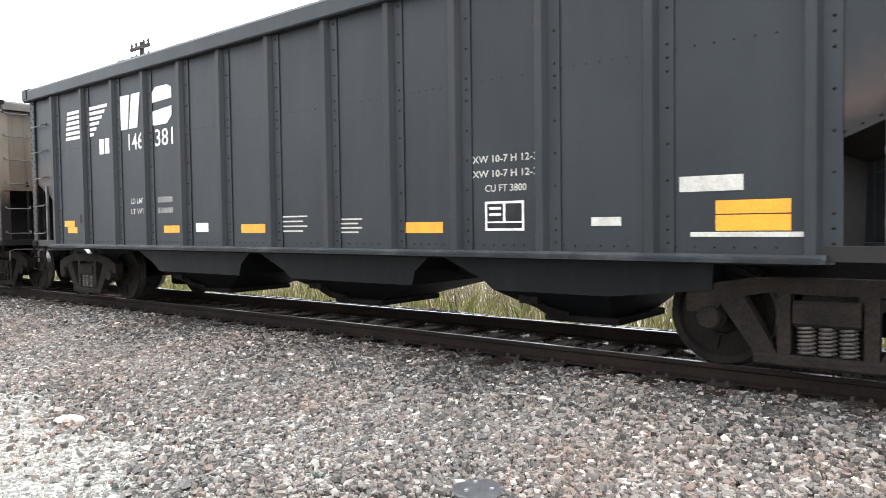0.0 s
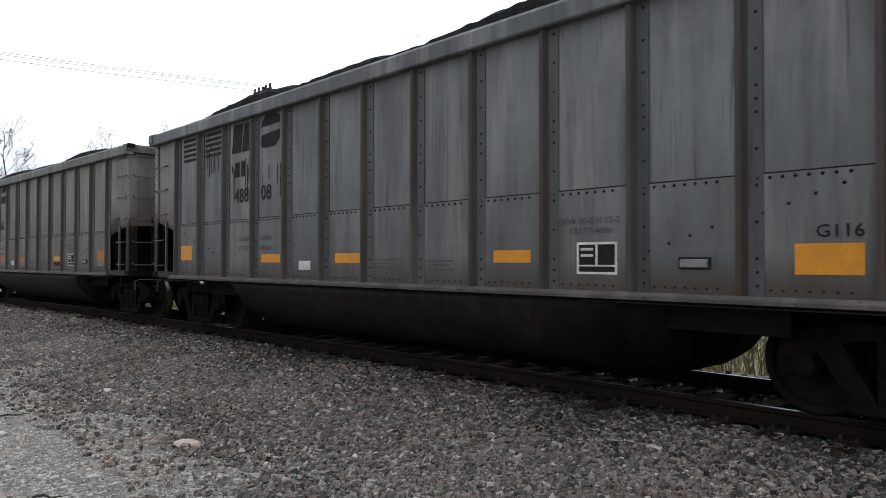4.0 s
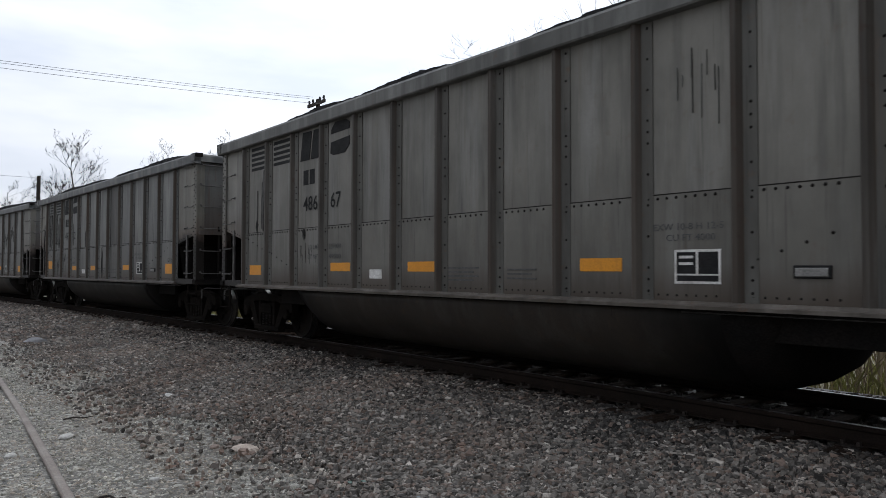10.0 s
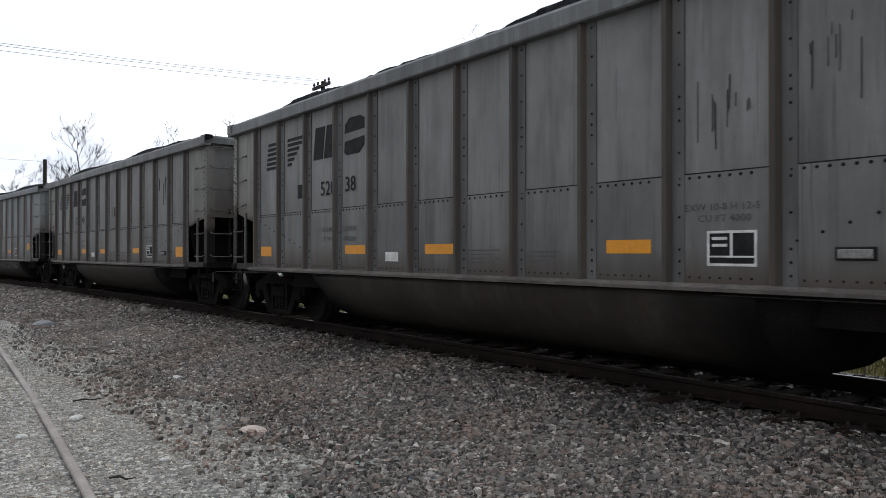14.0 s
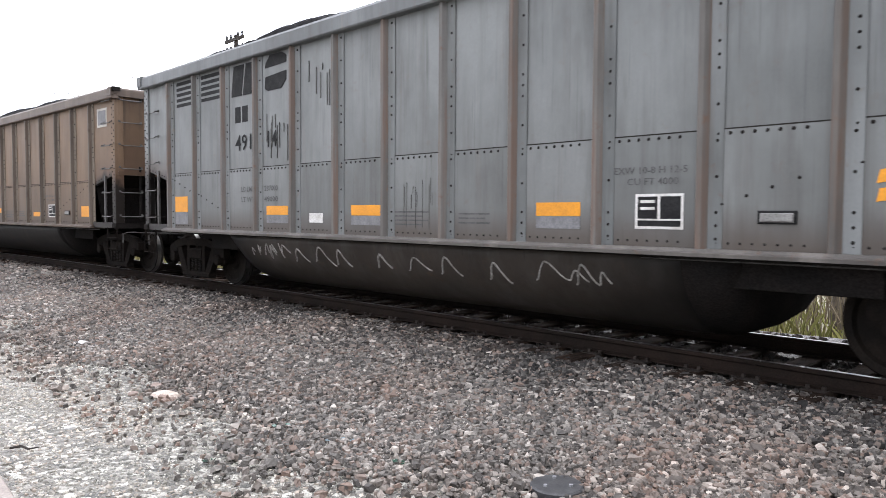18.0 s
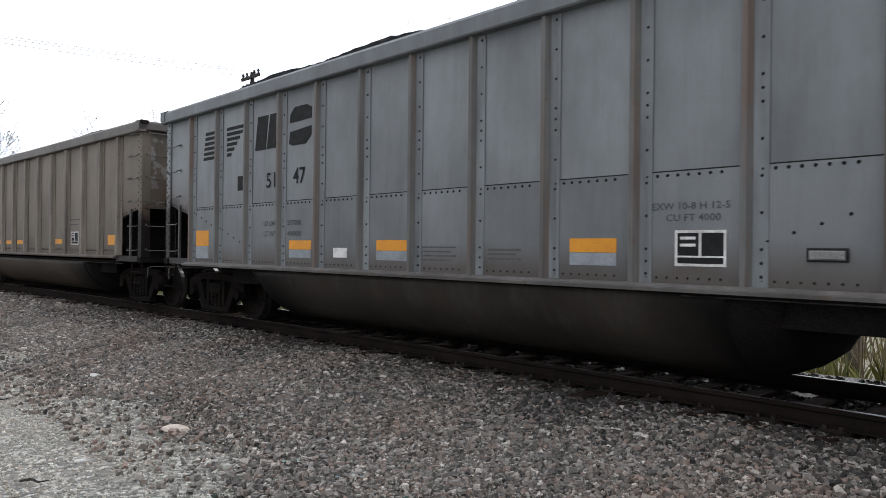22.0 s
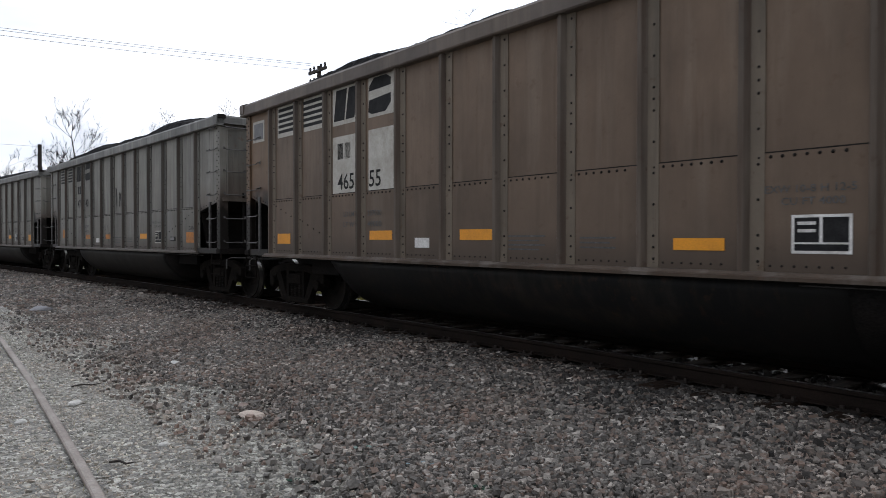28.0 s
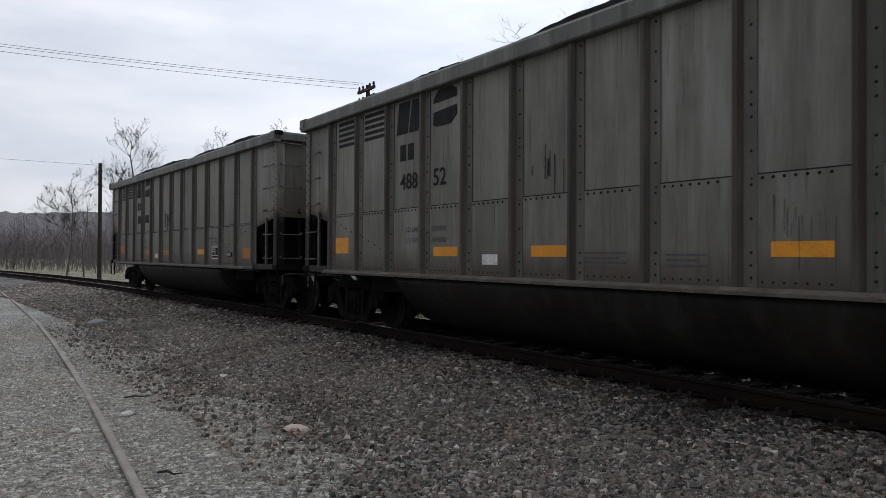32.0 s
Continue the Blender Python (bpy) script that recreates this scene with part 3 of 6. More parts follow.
def thing(name, shape, material, at=(0, 0, 0), label="", category="", group="", kind="", smooth=False):
    ob = new(name, shape.mesh(name, material, smooth) if isinstance(shape, Shape) else shape)
    ob.location = at
    return tagged(ob, label, category, group, kind)


def empty(name, at=(0, 0, 0), label="", category="", group="", kind=""):
    ob = new(name)
    ob.location = at
    return tagged(ob, label, category, group, kind)


LETTERS = {}


def lettering(words, height, material):
    """Flat lettering that reads from -y, its foot on the origin, in the built-in font."""
    key = (words, height, material.name)
    if key not in LETTERS:
        cu = bpy.data.curves.new("lettering", "FONT")
        cu.body, cu.size, cu.resolution_u = words, height / 0.72, 2
        cu.offset = height * 0.012
        ob = new("lettering", cu)
        me = bpy.data.meshes.new_from_object(ob.evaluated_get(bpy.context.evaluated_depsgraph_get()))
        bpy.data.objects.remove(ob)
        me.transform(Matrix.Rotation(radians(90), 4, "X"))
        me.materials.clear()
        me.materials.append(material)
        LETTERS[key] = me
    return LETTERS[key]


# ---- the ground ----
RADIUS, TRACK_Y = 369.7, 7.29      # the main track's bend, and its middle where it passes the camera
RAIL_Y = 0.7525                    # rail middle from track middle


def on_track(run_to, side=0.0, z=0.0):
    """The place that far along the bent main track, side metres towards the camera's side of it, and its heading in degrees."""
    a = run_to / RADIUS
    r = RADIUS - side
    return (r * math.sin(a), TRACK_Y - RADIUS + r * math.cos(a), z), -math.degrees(a)


def beside_track(x, y):
    """Metres from the main track's middle, towards the camera's side."""
    return RADIUS - math.hypot(x, y - TRACK_Y + RADIUS)


def ease(k):
    k = min(1.0, max(0.0, k))
    return k * k * (3 - 2 * k)


def ground_height(x, y):
    lump = 0.018 * math.sin(0.9 * x + 0.4 * y) * math.sin(1.3 * y - 0.3 * x) + 0.03 * noise.noise((0.8 * x, 0.8 * y, 3.1))
    d = beside_track(x, y)
    if abs(x) > 300 or abs(y) > 300:
        return -0.9
    if d > 0:
        return -0.225 + 0.02 * ease((d - 0.85) / 0.2) - 0.185 * ease((d - 1.3) / 2.5) + lump * (0.3 if d < 1.7 else 1)
    return -0.225 - 0.7 * ease((-d - 2.2) / 3.0) + lump * (0.3 if d > -1.7 else 1)


def spread(near, step, far, grow=1.22):
    """Places from -far to far, evenly close within near and ever wider outside."""
    a, out, d = near[1], [], step
    while a < far:
        d *= grow
        a += d
        out.append(min(a, far))
    b, low, d = near[0], [], step
    while b > -far:
        d *= grow
        b -= d
        low.append(max(b, -far))
    n = int((near[1] - near[0]) / step)
    return low[::-1] + [near[0] + (near[1] - near[0]) * i / n for i in range(n + 1)] + out


def build_ground():
    xs, ys = spread((-34, 6), 0.3, 2500), spread((-4, 15), 0.3, 2500)
    sh = Shape()
    sh.v = [(x, y, ground_height(x, y)) for y in ys for x in xs]
    w = len(xs)
    sh.f = [(j * w + i, j * w + i + 1, (j + 1) * w + i + 1, (j + 1) * w + i) for j in range(len(ys) - 1) for i in range(w - 1)]
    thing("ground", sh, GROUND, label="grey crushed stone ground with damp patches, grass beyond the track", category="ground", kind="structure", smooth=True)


build_ground()


def stone_shapes(rng, count):
    """Angular crushed stones: an uneven block that narrows to a broken top; the face it lies on is left out."""
    out = []
    for _ in range(count):
        c = np.array([(x, y, z) for z in (-1, 1) for y in (-1, 1) for x in (-1, 1)], float) * 0.5
        c[4:, :2] *= rng.uniform(0.45, 0.85)
        c[4:, :2] += rng.uniform(-0.14, 0.14, 2)
        c += rng.uniform(-0.17, 0.17, c.shape)
        c[4:, 2] += rng.uniform(-0.25, 0.1, 4)
        c *= rng.uniform(0.75, 1.15, 3) * np.array([1.3, 0.95, 0.9])
        out.append(c)
    return out


def scatter_stones(name, material, label, rng, places, sizes, sink=0.25, pile=0.0):
    """Joins many small stones that lie on the ground at the places given into one mesh."""
    kinds = stone_shapes(rng, 20)
    tri = np.array([(4, 5, 7), (4, 7, 6), (0, 1, 5), (0, 5, 4), (2, 6, 7), (2, 7, 3), (0, 4, 6), (0, 6, 2), (1, 3, 7), (1, 7, 5)])
    n = len(places)
    base = np.array([kinds[i] for i in rng.integers(0, len(kinds), n)]) * sizes[:, None, None]
    a, b = rng.uniform(0, 2 * np.pi, n), rng.normal(0, 0.35, n)
    ca, sa, cb, sb = np.cos(a), np.sin(a), np.cos(b), np.sin(b)
    x, y, z = base[..., 0], base[..., 1] * cb[:, None] - base[..., 2] * sb[:, None], base[..., 1] * sb[:, None] + base[..., 2] * cb[:, None]
    X, Y = x * ca[:, None] - y * sa[:, None], x * sa[:, None] + y * ca[:, None]
    ground = np.array([ground_height(px, py) for px, py in places])
    z = z + (ground + sizes * (0.36 - sink) + rng.uniform(-0.2, 1.0, n) * pile)[:, None]
    verts = np.stack([X + places[:, 0:1], Y + places[:, 1:2], z], -1).reshape(-1, 3)
    faces = (tri[None] + 8 * np.arange(n)[:, None, None]).reshape(-1, 3)
    me = bpy.data.meshes.new(name)
    me.vertices.add(len(verts))
    me.vertices.foreach_set("co", verts.ravel())
    me.loops.add(faces.size)
    me.loops.foreach_set("vertex_index", faces.ravel().astype(np.int32))
    me.polygons.add(len(faces))
    me.polygons.foreach_set("loop_start", np.arange(0, faces.size, 3, dtype=np.int32))
    me.polygons.foreach_set("use_smooth", np.zeros(len(faces), dtype=bool))
    me.materials.append(material)
    me.update(calc_edges=True)
    tagged(new(name, me), label, "gravel", kind="stuff")


def siding_y(x):
    return 0.73 - (x + 22) ** 2 * (0.00087 if x < -22 else 0.0016)


def build_stones():
    rng = np.random.default_rng(5)
    # coarse ballast from the shoulder of the track to the middle of the yard, thinning away
    def along(p):
        return np.array([on_track(a, o)[0][:2] for a, o in p])
    n = 186000
    p = np.stack([-19 + 19.6 * rng.random(n) ** 0.85, rng.uniform(0.95, 5.4, n)], 1)
    edge = 3.95 + 0.25 * np.sin(p[:, 0] * 1.1) + 0.2 * np.sin(p[:, 0] * 2.7 + 1)
    keep = rng.random(n) < np.clip((edge + 0.9 - p[:, 1]) / 1.7, 0.04, 1)
    p = p[keep & (np.hypot(p[:, 0], TRACK_Y - p[:, 1]) > 3.6)]
    # stones dark with coal dust and the train's painted-in shade, fewer further out
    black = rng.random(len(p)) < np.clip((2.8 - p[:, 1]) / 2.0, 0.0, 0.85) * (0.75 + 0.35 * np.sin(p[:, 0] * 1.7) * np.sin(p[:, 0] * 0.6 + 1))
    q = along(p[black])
    scatter_stones("ballast", SOOTY_SHADED, "coal-dusted ballast stone beside the ties, darkened for the train's shade", rng, q, rng.lognormal(-3.52, 0.25, len(q)).clip(0.018, 0.06), sink=0.05, pile=0.022)
    p = along(p[~black])
    scatter_stones("ballast", BALLAST, "coarse grey crushed ballast stone with brown pieces beside the track", rng, p, rng.lognormal(-3.52, 0.26, len(p)).clip(0.018, 0.065), sink=0.05, pile=0.022)
    n = 18000
    p = along(np.stack([rng.uniform(-42, -19, n), rng.uniform(0.95, 4.6, n)], 1))
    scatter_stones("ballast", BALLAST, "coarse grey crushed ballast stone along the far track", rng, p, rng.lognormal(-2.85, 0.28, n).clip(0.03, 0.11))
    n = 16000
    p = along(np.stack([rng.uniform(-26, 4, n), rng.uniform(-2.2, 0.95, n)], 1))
    scatter_stones("ballast", SOOTY_SHADED, "coal-blackened ballast stone between the ties", rng, p, rng.lognormal(-3.0, 0.25, n).clip(0.025, 0.08))
    # finer gravel in the yard and along the siding
    n = 105000
    p = np.stack([rng.uniform(-22, -0.5, n), rng.uniform(-1.2, 4.4, n)], 1)
    p = p[(np.hypot(p[:, 0], p[:, 1]) > 3.4) & (rng.random(n) < np.clip((p[:, 0] + 22) / 8, 0.05, 1))]
    d = np.abs(p[:, 1] - np.array([siding_y(x) for x in p[:, 0]]))
    p = p[np.abs(d - RAIL_Y) > 0.07]
    scatter_stones("gravel", GRAVEL, "fine packed grey gravel with a few rosy stones", rng, p, rng.lognormal(-4.15, 0.36, len(p)).clip(0.009, 0.05), 0.34)


# ---- the tracks ----
def rail_outline(h=0.16):
    """Half of a flat-footed rail section, (offset, height) from the rail's top, then mirrored."""
    half = [(0.0, 0.0), (0.026, -0.002), (0.036, -0.012), (0.036, -0.036), (0.011, -0.05), (0.009, -h + 0.03), (0.07, -h + 0.012), (0.07, -h)]
    return half + [(-a, b) for a, b in half[:0:-1]]


def sweep_rail(line, outline):
    sh = Shape()
    n = len(outline)
    for i, (x, y, z) in enumerate(line):
        a, b = line[max(i - 1, 0)], line[min(i + 1, len(line) - 1)]
        d = math.hypot(b[0] - a[0], b[1] - a[1])
        nx, ny = -(b[1] - a[1]) / d, (b[0] - a[0]) / d
        sh.v += [(x + nx * o, y + ny * o, z + h) for o, h in outline]
    sh.f = [(i * n + k, (i + 1) * n + k, (i + 1) * n + (k + 1) % n, i * n + (k + 1) % n) for i in range(len(line) - 1) for k in range(n)]
    sh.f += [tuple(range(n)), tuple(range((len(line) - 1) * n, len(line) * n))[::-1]]
    return sh


def build_main_track():
    track = empty("railway_track", (0, 0, 0), "main railway track, rusty rails on creosoted wooden ties", "railway track", kind="structure")
    for side in (-1, 1):
        places = [-330 + 4 * i for i in range(92)]
        line = [on_track(a, -side * RAIL_Y)[0] for a in places]
        rail = part("rail", sweep_rail(line, rail_outline()), RAIL_SIDE, track, "rust-brown steel rail")
        part("running_surface", sweep_rail(line, [(0.025, 0.003), (0.027, 0.0005), (-0.027, 0.0005), (-0.025, 0.003)]), RAIL_HEAD, rail, "bright worn top of the rail")
    rng = random.Random(3)
    s = Shape()
    s.prism([(-0.115, -0.34), (0.115, -0.34), (0.115, -0.18), (0.1, -0.165), (-0.1, -0.165), (-0.115, -0.18)], "y", -1.3, 1.3)
    wood = s.mesh("tie", TIE_WOOD)
    plate = Shape().box(-0.1, 0.1, -0.18, 0.18, -0.166, -0.153).box(-0.08, -0.05, -0.11, -0.075, -0.155, -0.12).box(0.05, 0.08, -0.11, -0.075, -0.155, -0.12).mesh("tie_plate", PLATE_IRON)
    a = 5.5
    while a > -80:
        at, turn = on_track(a + rng.uniform(-0.04, 0.04), rng.uniform(-0.06, 0.06))
        tie = part("tie", wood, TIE_WOOD, track, at=(at[0], at[1], rng.uniform(-0.015, 0.008)))
        tie.rotation_euler = (0, 0, radians(turn + rng.uniform(-1.5, 1.5)))
        if a > -26:
            at, turn = on_track(a, RAIL_Y)
            pl = part("tie_plate", plate, PLATE_IRON, track, at=(at[0], at[1], -0.004))
            pl.rotation_euler = (0, 0, radians(turn))
        a -= 0.552


def build_siding():
    track = empty("siding_track", (0, 0, 0), "weathered siding rails sunk in gravel, curving towards the main track", "railway track", kind="structure")
    xs = [10 - 0.8 * i for i in range(28)] + [-12.4 - 2.0 * i for i in range(1, 45)]
    for side in (-1, 1):
        line = []
        for x in xs:
            slope = -2 * (x + 22) * (0.00087 if x < -22 else 0.0016)
            d = math.hypot(1, slope)
            line.append((x - slope / d * side * RAIL_Y, siding_y(x) + side * RAIL_Y / d, -0.345))
        part("rail", sweep_rail(line[::-1], rail_outline(0.14)), OLD_RAIL, track, "grey-brown worn rail half buried in gravel")


build_main_track()
build_siding()


# ---- the train's cars ----
SIDE, POST_OUT, TOP, SILL, SEAM = -1.52, -1.59, 4.13, 1.11, 2.2   # near side plate, post face, heights as drawn


def up(z):
    """From the height as drawn to the height on the rails: the bodies are lower than drawn, the bogies are not."""
    if z > 1.11:
        return 0.96 + (z - 1.11) * 0.95 + max(0.0, z - 3.9) * 0.28
    return z if z < 0.5 else 0.5 + (z - 0.5) * 0.46 / 0.61


def lower_bodies(car):
    done = set()
    for o in car.children_recursive:
        if o.name.startswith("truck") or o.parent.name.startswith("truck") or o.data.name in done:
            continue
        done.add(o.data.name)
        for v in o.data.vertices:
            v.co.z = up(v.co.z)


def grab_iron(width):
    """A bent grab iron that stands off a face looking to -y, from x = 0 to width."""
    return Shape().tube([(0, 0.0, 0.03), (0, -0.06, 0.025), (0.015, -0.075, 0), (width - 0.015, -0.075, 0), (width, -0.06, 0.025), (width, 0, 0.03)], 0.011, 5).box(-0.02, 0.02, -0.012, 0.0, 0.01, 0.06).box(width - 0.02, width + 0.02, -0.012, 0.0, 0.01, 0.06)


def truck_part(car, u, wheelsets, iron):
    """A freight bogie with cast side frames, spring nests, bolster and two turning wheelsets."""
    truck = part("truck", Shape().bar(-0.2, 0.2, -0.95, 0.95, 0.42, 0.68, 0.04), iron, car, "sooty cast freight bogie", at=(u, 0, 0))
    for side in (-1, 1):
        y0, y1 = sorted((side * 0.95, side * 1.08))
        sh = Shape()
        # top member, the two struts that slant down, the bottom tie and the columns beside the springs
        sh.prism([(-1.1, 0.5), (-1.1, 0.66), (-0.85, 0.76), (-0.5, 0.82), (0.5, 0.82), (0.85, 0.76), (1.1, 0.66), (1.1, 0.5), (0.85, 0.5), (0.78, 0.62), (0.45, 0.69), (-0.45, 0.69), (-0.78, 0.62), (-0.85, 0.5)], "y", y0, y1)
        for k in (-1, 1):
            q = [(k * 0.85, 0.64), (k * 0.62, 0.66), (k * 0.34, 0.16), (k * 0.52, 0.16)]
            sh.prism(q if k < 0 else q[::-1], "y", y0 + 0.008, y1 - 0.008)
            q = [(k * 0.36, 0.69), (k * 0.26, 0.69), (k * 0.26, 0.2), (k * 0.36, 0.2)]
            sh.prism(q if k < 0 else q[::-1], "y", y0 + 0.004, y1 - 0.004)
        sh.bar(-0.54, 0.54, y0 - 0.01, y1 + 0.01, 0.1, 0.2, 0.02)
        fr = part("side_frame", sh, iron, truck, "cast side frame")
        spring = Shape()
        for cx in (-0.15, 0.0, 0.15):
            spring.tube([(cx + 0.06 * math.cos(a * 1.05), side * 1.02 + 0.06 * math.sin(a * 1.05), 0.2 + 0.23 * a / 42) for a in range(43)], 0.013, 4)
        part("spring_nest", spring, SPRING if iron is BROWN_IRON else WHEEL_IRON, truck, "coil springs of the bogie")
        part("spring_plank", Shape().bar(-0.27, 0.27, side * 0.93 - 0.015, side * 0.93 + 0.015, 0.12, 0.62, 0.005), FRAME_IRON, truck)
        part("bolster_end", Shape().bar(-0.24, 0.24, side * 1.02 - 0.07, side * 1.02 + 0.07, 0.43, 0.64, 0.03), iron, truck)
        for k in (-1, 1):
            cap = Shape().lathe([(0.02, -0.1), (0.085, -0.1), (0.1, -0.085), (0.1, 0.0), (0.12, 0.02), (0.12, 0.1)], "y", 16)
            if side > 0:
                cap.mirrored(1)
            part("bearing_cap", cap.moved(k * 0.9, side * 1.03, 0.46), iron, truck, smooth=False)
    wheel = Shape()
    for side in (-1, 1):
        w = Shape().lathe([(0.09, -0.79), (0.16, -0.79), (0.19, -0.755), (0.36, -0.745), (0.385, -0.785), (0.445, -0.785), (0.455, -0.77), (0.462, -0.69), (0.488, -0.675), (0.488, -0.65), (0.40, -0.645), (0.36, -0.69), (0.19, -0.70), (0.16, -0.66), (0.09, -0.66)], "y", 36)
        if side > 0:
            w.mirrored(1)
        wheel.add(w.v, w.f)
        wheel.box(-0.025, 0.025, side * 0.765 - 0.02, side * 0.765 + 0.02, 0.2, 0.33)
    wheel.tube([(0, -1.05, 0), (0, 1.05, 0)], 0.075, 12)
    me = wheel.mesh("wheelset", WHEEL_IRON)
    for k in (-1, 1):
        w = part("wheelset", me, WHEEL_IRON, truck, "pair of iron wheels on an axle", at=(k * 0.9, 0, 0.462))
        wheelsets.append(w)
    me.materials.append(TREAD)
    flags = [0] * len(me.polygons)
    for i, pl in enumerate(me.polygons):
        c = pl.center
        if 0.45 < math.hypot(c.x, c.z) < 0.468 and 0.69 < abs(c.y) < 0.772:
            flags[i] = 1
    me.polygons.foreach_set("material_index", flags)
    return truck


def end_gear(car, k, end, brake, style):
    """What stands at one end of a car (k = 1 front, -1 rear): ladders, post, sill, platform, coupler, hose."""
    def flip(sh):
        return sh.mirrored(0) if k < 0 else sh
    x = end
    wall_foot, inner = 2.34, end - 1.12
    part("end_wall", flip(Shape().box(x - 0.05, x, -1.5, 1.5, wall_foot, 4.0).bar(x, x + 0.07, -1.5, 1.5, 2.30, 2.38)), PAINT_END, car, "sooty rusty end wall, shade painted in towards its foot")
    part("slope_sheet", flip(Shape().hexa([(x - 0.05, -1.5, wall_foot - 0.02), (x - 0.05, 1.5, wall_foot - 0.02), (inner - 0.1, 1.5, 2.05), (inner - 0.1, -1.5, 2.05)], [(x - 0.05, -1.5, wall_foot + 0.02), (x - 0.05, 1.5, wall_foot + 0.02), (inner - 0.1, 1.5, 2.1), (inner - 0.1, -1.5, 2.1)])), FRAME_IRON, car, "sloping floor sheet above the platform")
    part("bulkhead", flip(Shape().hexa([(inner - 0.02, -1.3, 1.1), (inner - 0.02, 1.3, 1.1), (inner - 0.1, 1.3, 1.1), (inner - 0.1, -1.3, 1.1)], [(inner - 0.02, -1.5, 2.08), (inner - 0.02, 1.5, 2.08), (inner - 0.1, 1.5, 2.08), (inner - 0.1, -1.5, 2.08)])), FRAME_IRON, car, "near-black bulkhead")
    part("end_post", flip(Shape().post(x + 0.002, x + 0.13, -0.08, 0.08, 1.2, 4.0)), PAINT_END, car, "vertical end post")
    part("end_chord", flip(Shape().prism([(x - 0.08, 3.99), (x + 0.1, 3.99), (x + 0.1, 4.1), (x + 0.08, TOP), (x - 0.08, TOP)], "y", -1.66, 1.66)), PAINT_CHORD, car, "end top chord")
    part("end_sill", flip(Shape().bar(x - 0.12, x + 0.06, -1.58, 1.58, 1.12, 1.24, 0.02)), FRAME_IRON, car, "sooty end sill")
    sh = Shape().box(x + 0.02, x + 0.46, -0.9, -0.86, 1.3, 1.36).box(x + 0.02, x + 0.46, 0.86, 0.9, 1.3, 1.36).box(x + 0.02, x + 0.05, -0.861, 0.861, 1.31, 1.35)
    deck = part("end_platform", flip(sh), FRAME_IRON, car, "slatted iron end platform")
    slat = Shape().box(-0.0175, 0.0175, -0.95, 0.95, 1.361, 1.39).mesh("slat", FRAME_IRON)
    for i in range(7):
        part("slat", slat, FRAME_IRON, deck, at=(k * (x + 0.0825 + 0.055 * i), 0, 0))
    sh = Shape().bar(x - 0.3, x + 0.45, -0.15, 0.15, 0.72, 1.05, 0.02).bar(x + 0.4, x + 0.66, -0.1, 0.1, 0.78, 0.98, 0.02).post(x + 0.6, x + 0.80, -0.17, 0.02, 0.72, 1.04, 0.03)
    part("coupler", flip(sh), FRAME_IRON, car, "sooty knuckle coupler")
    part("air_hose", flip(Shape().tube([(x + 0.25, -0.3, 0.86), (x + 0.42, -0.3, 0.84), (x + 0.5, -0.28, 0.66), (x + 0.56, -0.24, 0.5), (x + 0.66, -0.14, 0.44), (x + 0.74, -0.05, 0.46)], 0.028, 7)), BLACK_IRON, car, "rubber air hose", smooth=True)
    part("uncoupling_lever", flip(Shape().tube([(x + 0.12, -1.45, 0.72), (x + 0.12, -1.45, 0.98), (x + 0.18, -1.38, 1.02), (x + 0.22, -0.3, 0.98), (x + 0.6, -0.1, 1.02)], 0.014, 5)), GRAB, car, "bent uncoupling rod")
    part("center_sill_end", flip(Shape().bar(inner - 1.2, x - 0.1, -0.25, 0.25, 0.62, 1.08, 0.02)), FRAME_IRON, car)
    # side post at the corner with its rivets, on both sides
    for s in (-1, 1):
        sh = Shape()
        y = abs(SIDE)
        a, b = -y - 0.035, -y
        sh.post(x - 0.14, x + 0.025, a, b, 1.14, 4.02, 0.008).post(x - 0.005, x + 0.03, a, -y + 0.15, 1.14, 4.02, 0.008)
        for i in range(20):
            sh.rivet(x - 0.105, a, 1.25 + 0.14 * i, 0.016, 0.02)
            sh.rivet(x - 0.02, a, 1.32 + 0.14 * i, 0.016, 0.02)
        if s > 0:
            sh.mirrored(1)
        part("corner_post", flip(sh), PAINT_CUT, car, "riveted corner post")
        iron = grab_iron(0.46)
        for i, z in enumerate((3.93, 3.45, 2.95, 2.44, 1.91, 1.38) if k > 0 else (3.45, 2.95, 2.44, 1.91, 1.38)):
            g = Shape().add(iron.v, iron.f).moved(x - 0.56, -y - 0.01, z)
            if s > 0:
                g.mirrored(1)
            part("grab_iron", flip(g), GRAB, car)
            if k > 0:
                g = Shape()
                g.v, g.f = [(-p[1], p[0], p[2]) for p in iron.v], list(iron.f)
                g.moved(x + 0.02, -1.46, z)
                if s > 0:
                    g.mirrored(1)
                part("grab_iron", flip(g), GRAB, car)
        st = Shape().post(x - 0.575, x - 0.515, -y - 0.03, -y + 0.01, 1.2, 2.3, 0.006)
        if s > 0:
            st.mirrored(1)
        part("ladder_stile", flip(st), GRAB, car)
        st = Shape().post(x - 0.01, x + 0.03, -1.04, -1.0, 1.3, 2.5, 0.006)
        if s > 0:
            st.mirrored(1)
        part("ladder_stile", flip(st), FRAME_IRON, car)
        st = Shape().tube([(x - 0.42, -y - 0.02, 1.14), (x - 0.42, -y - 0.04, 0.56), (x + 0.05, -y - 0.04, 0.56), (x + 0.05, -y - 0.02, 1.14)], 0.02, 5).tube([(x - 0.42, -y - 0.035, 0.86), (x + 0.05, -y - 0.035, 0.86)], 0.016, 5)
        if s > 0:
            st.mirrored(1)
        part("sill_step", flip(st), TRUCK_IRON, car, "iron stirrup step")
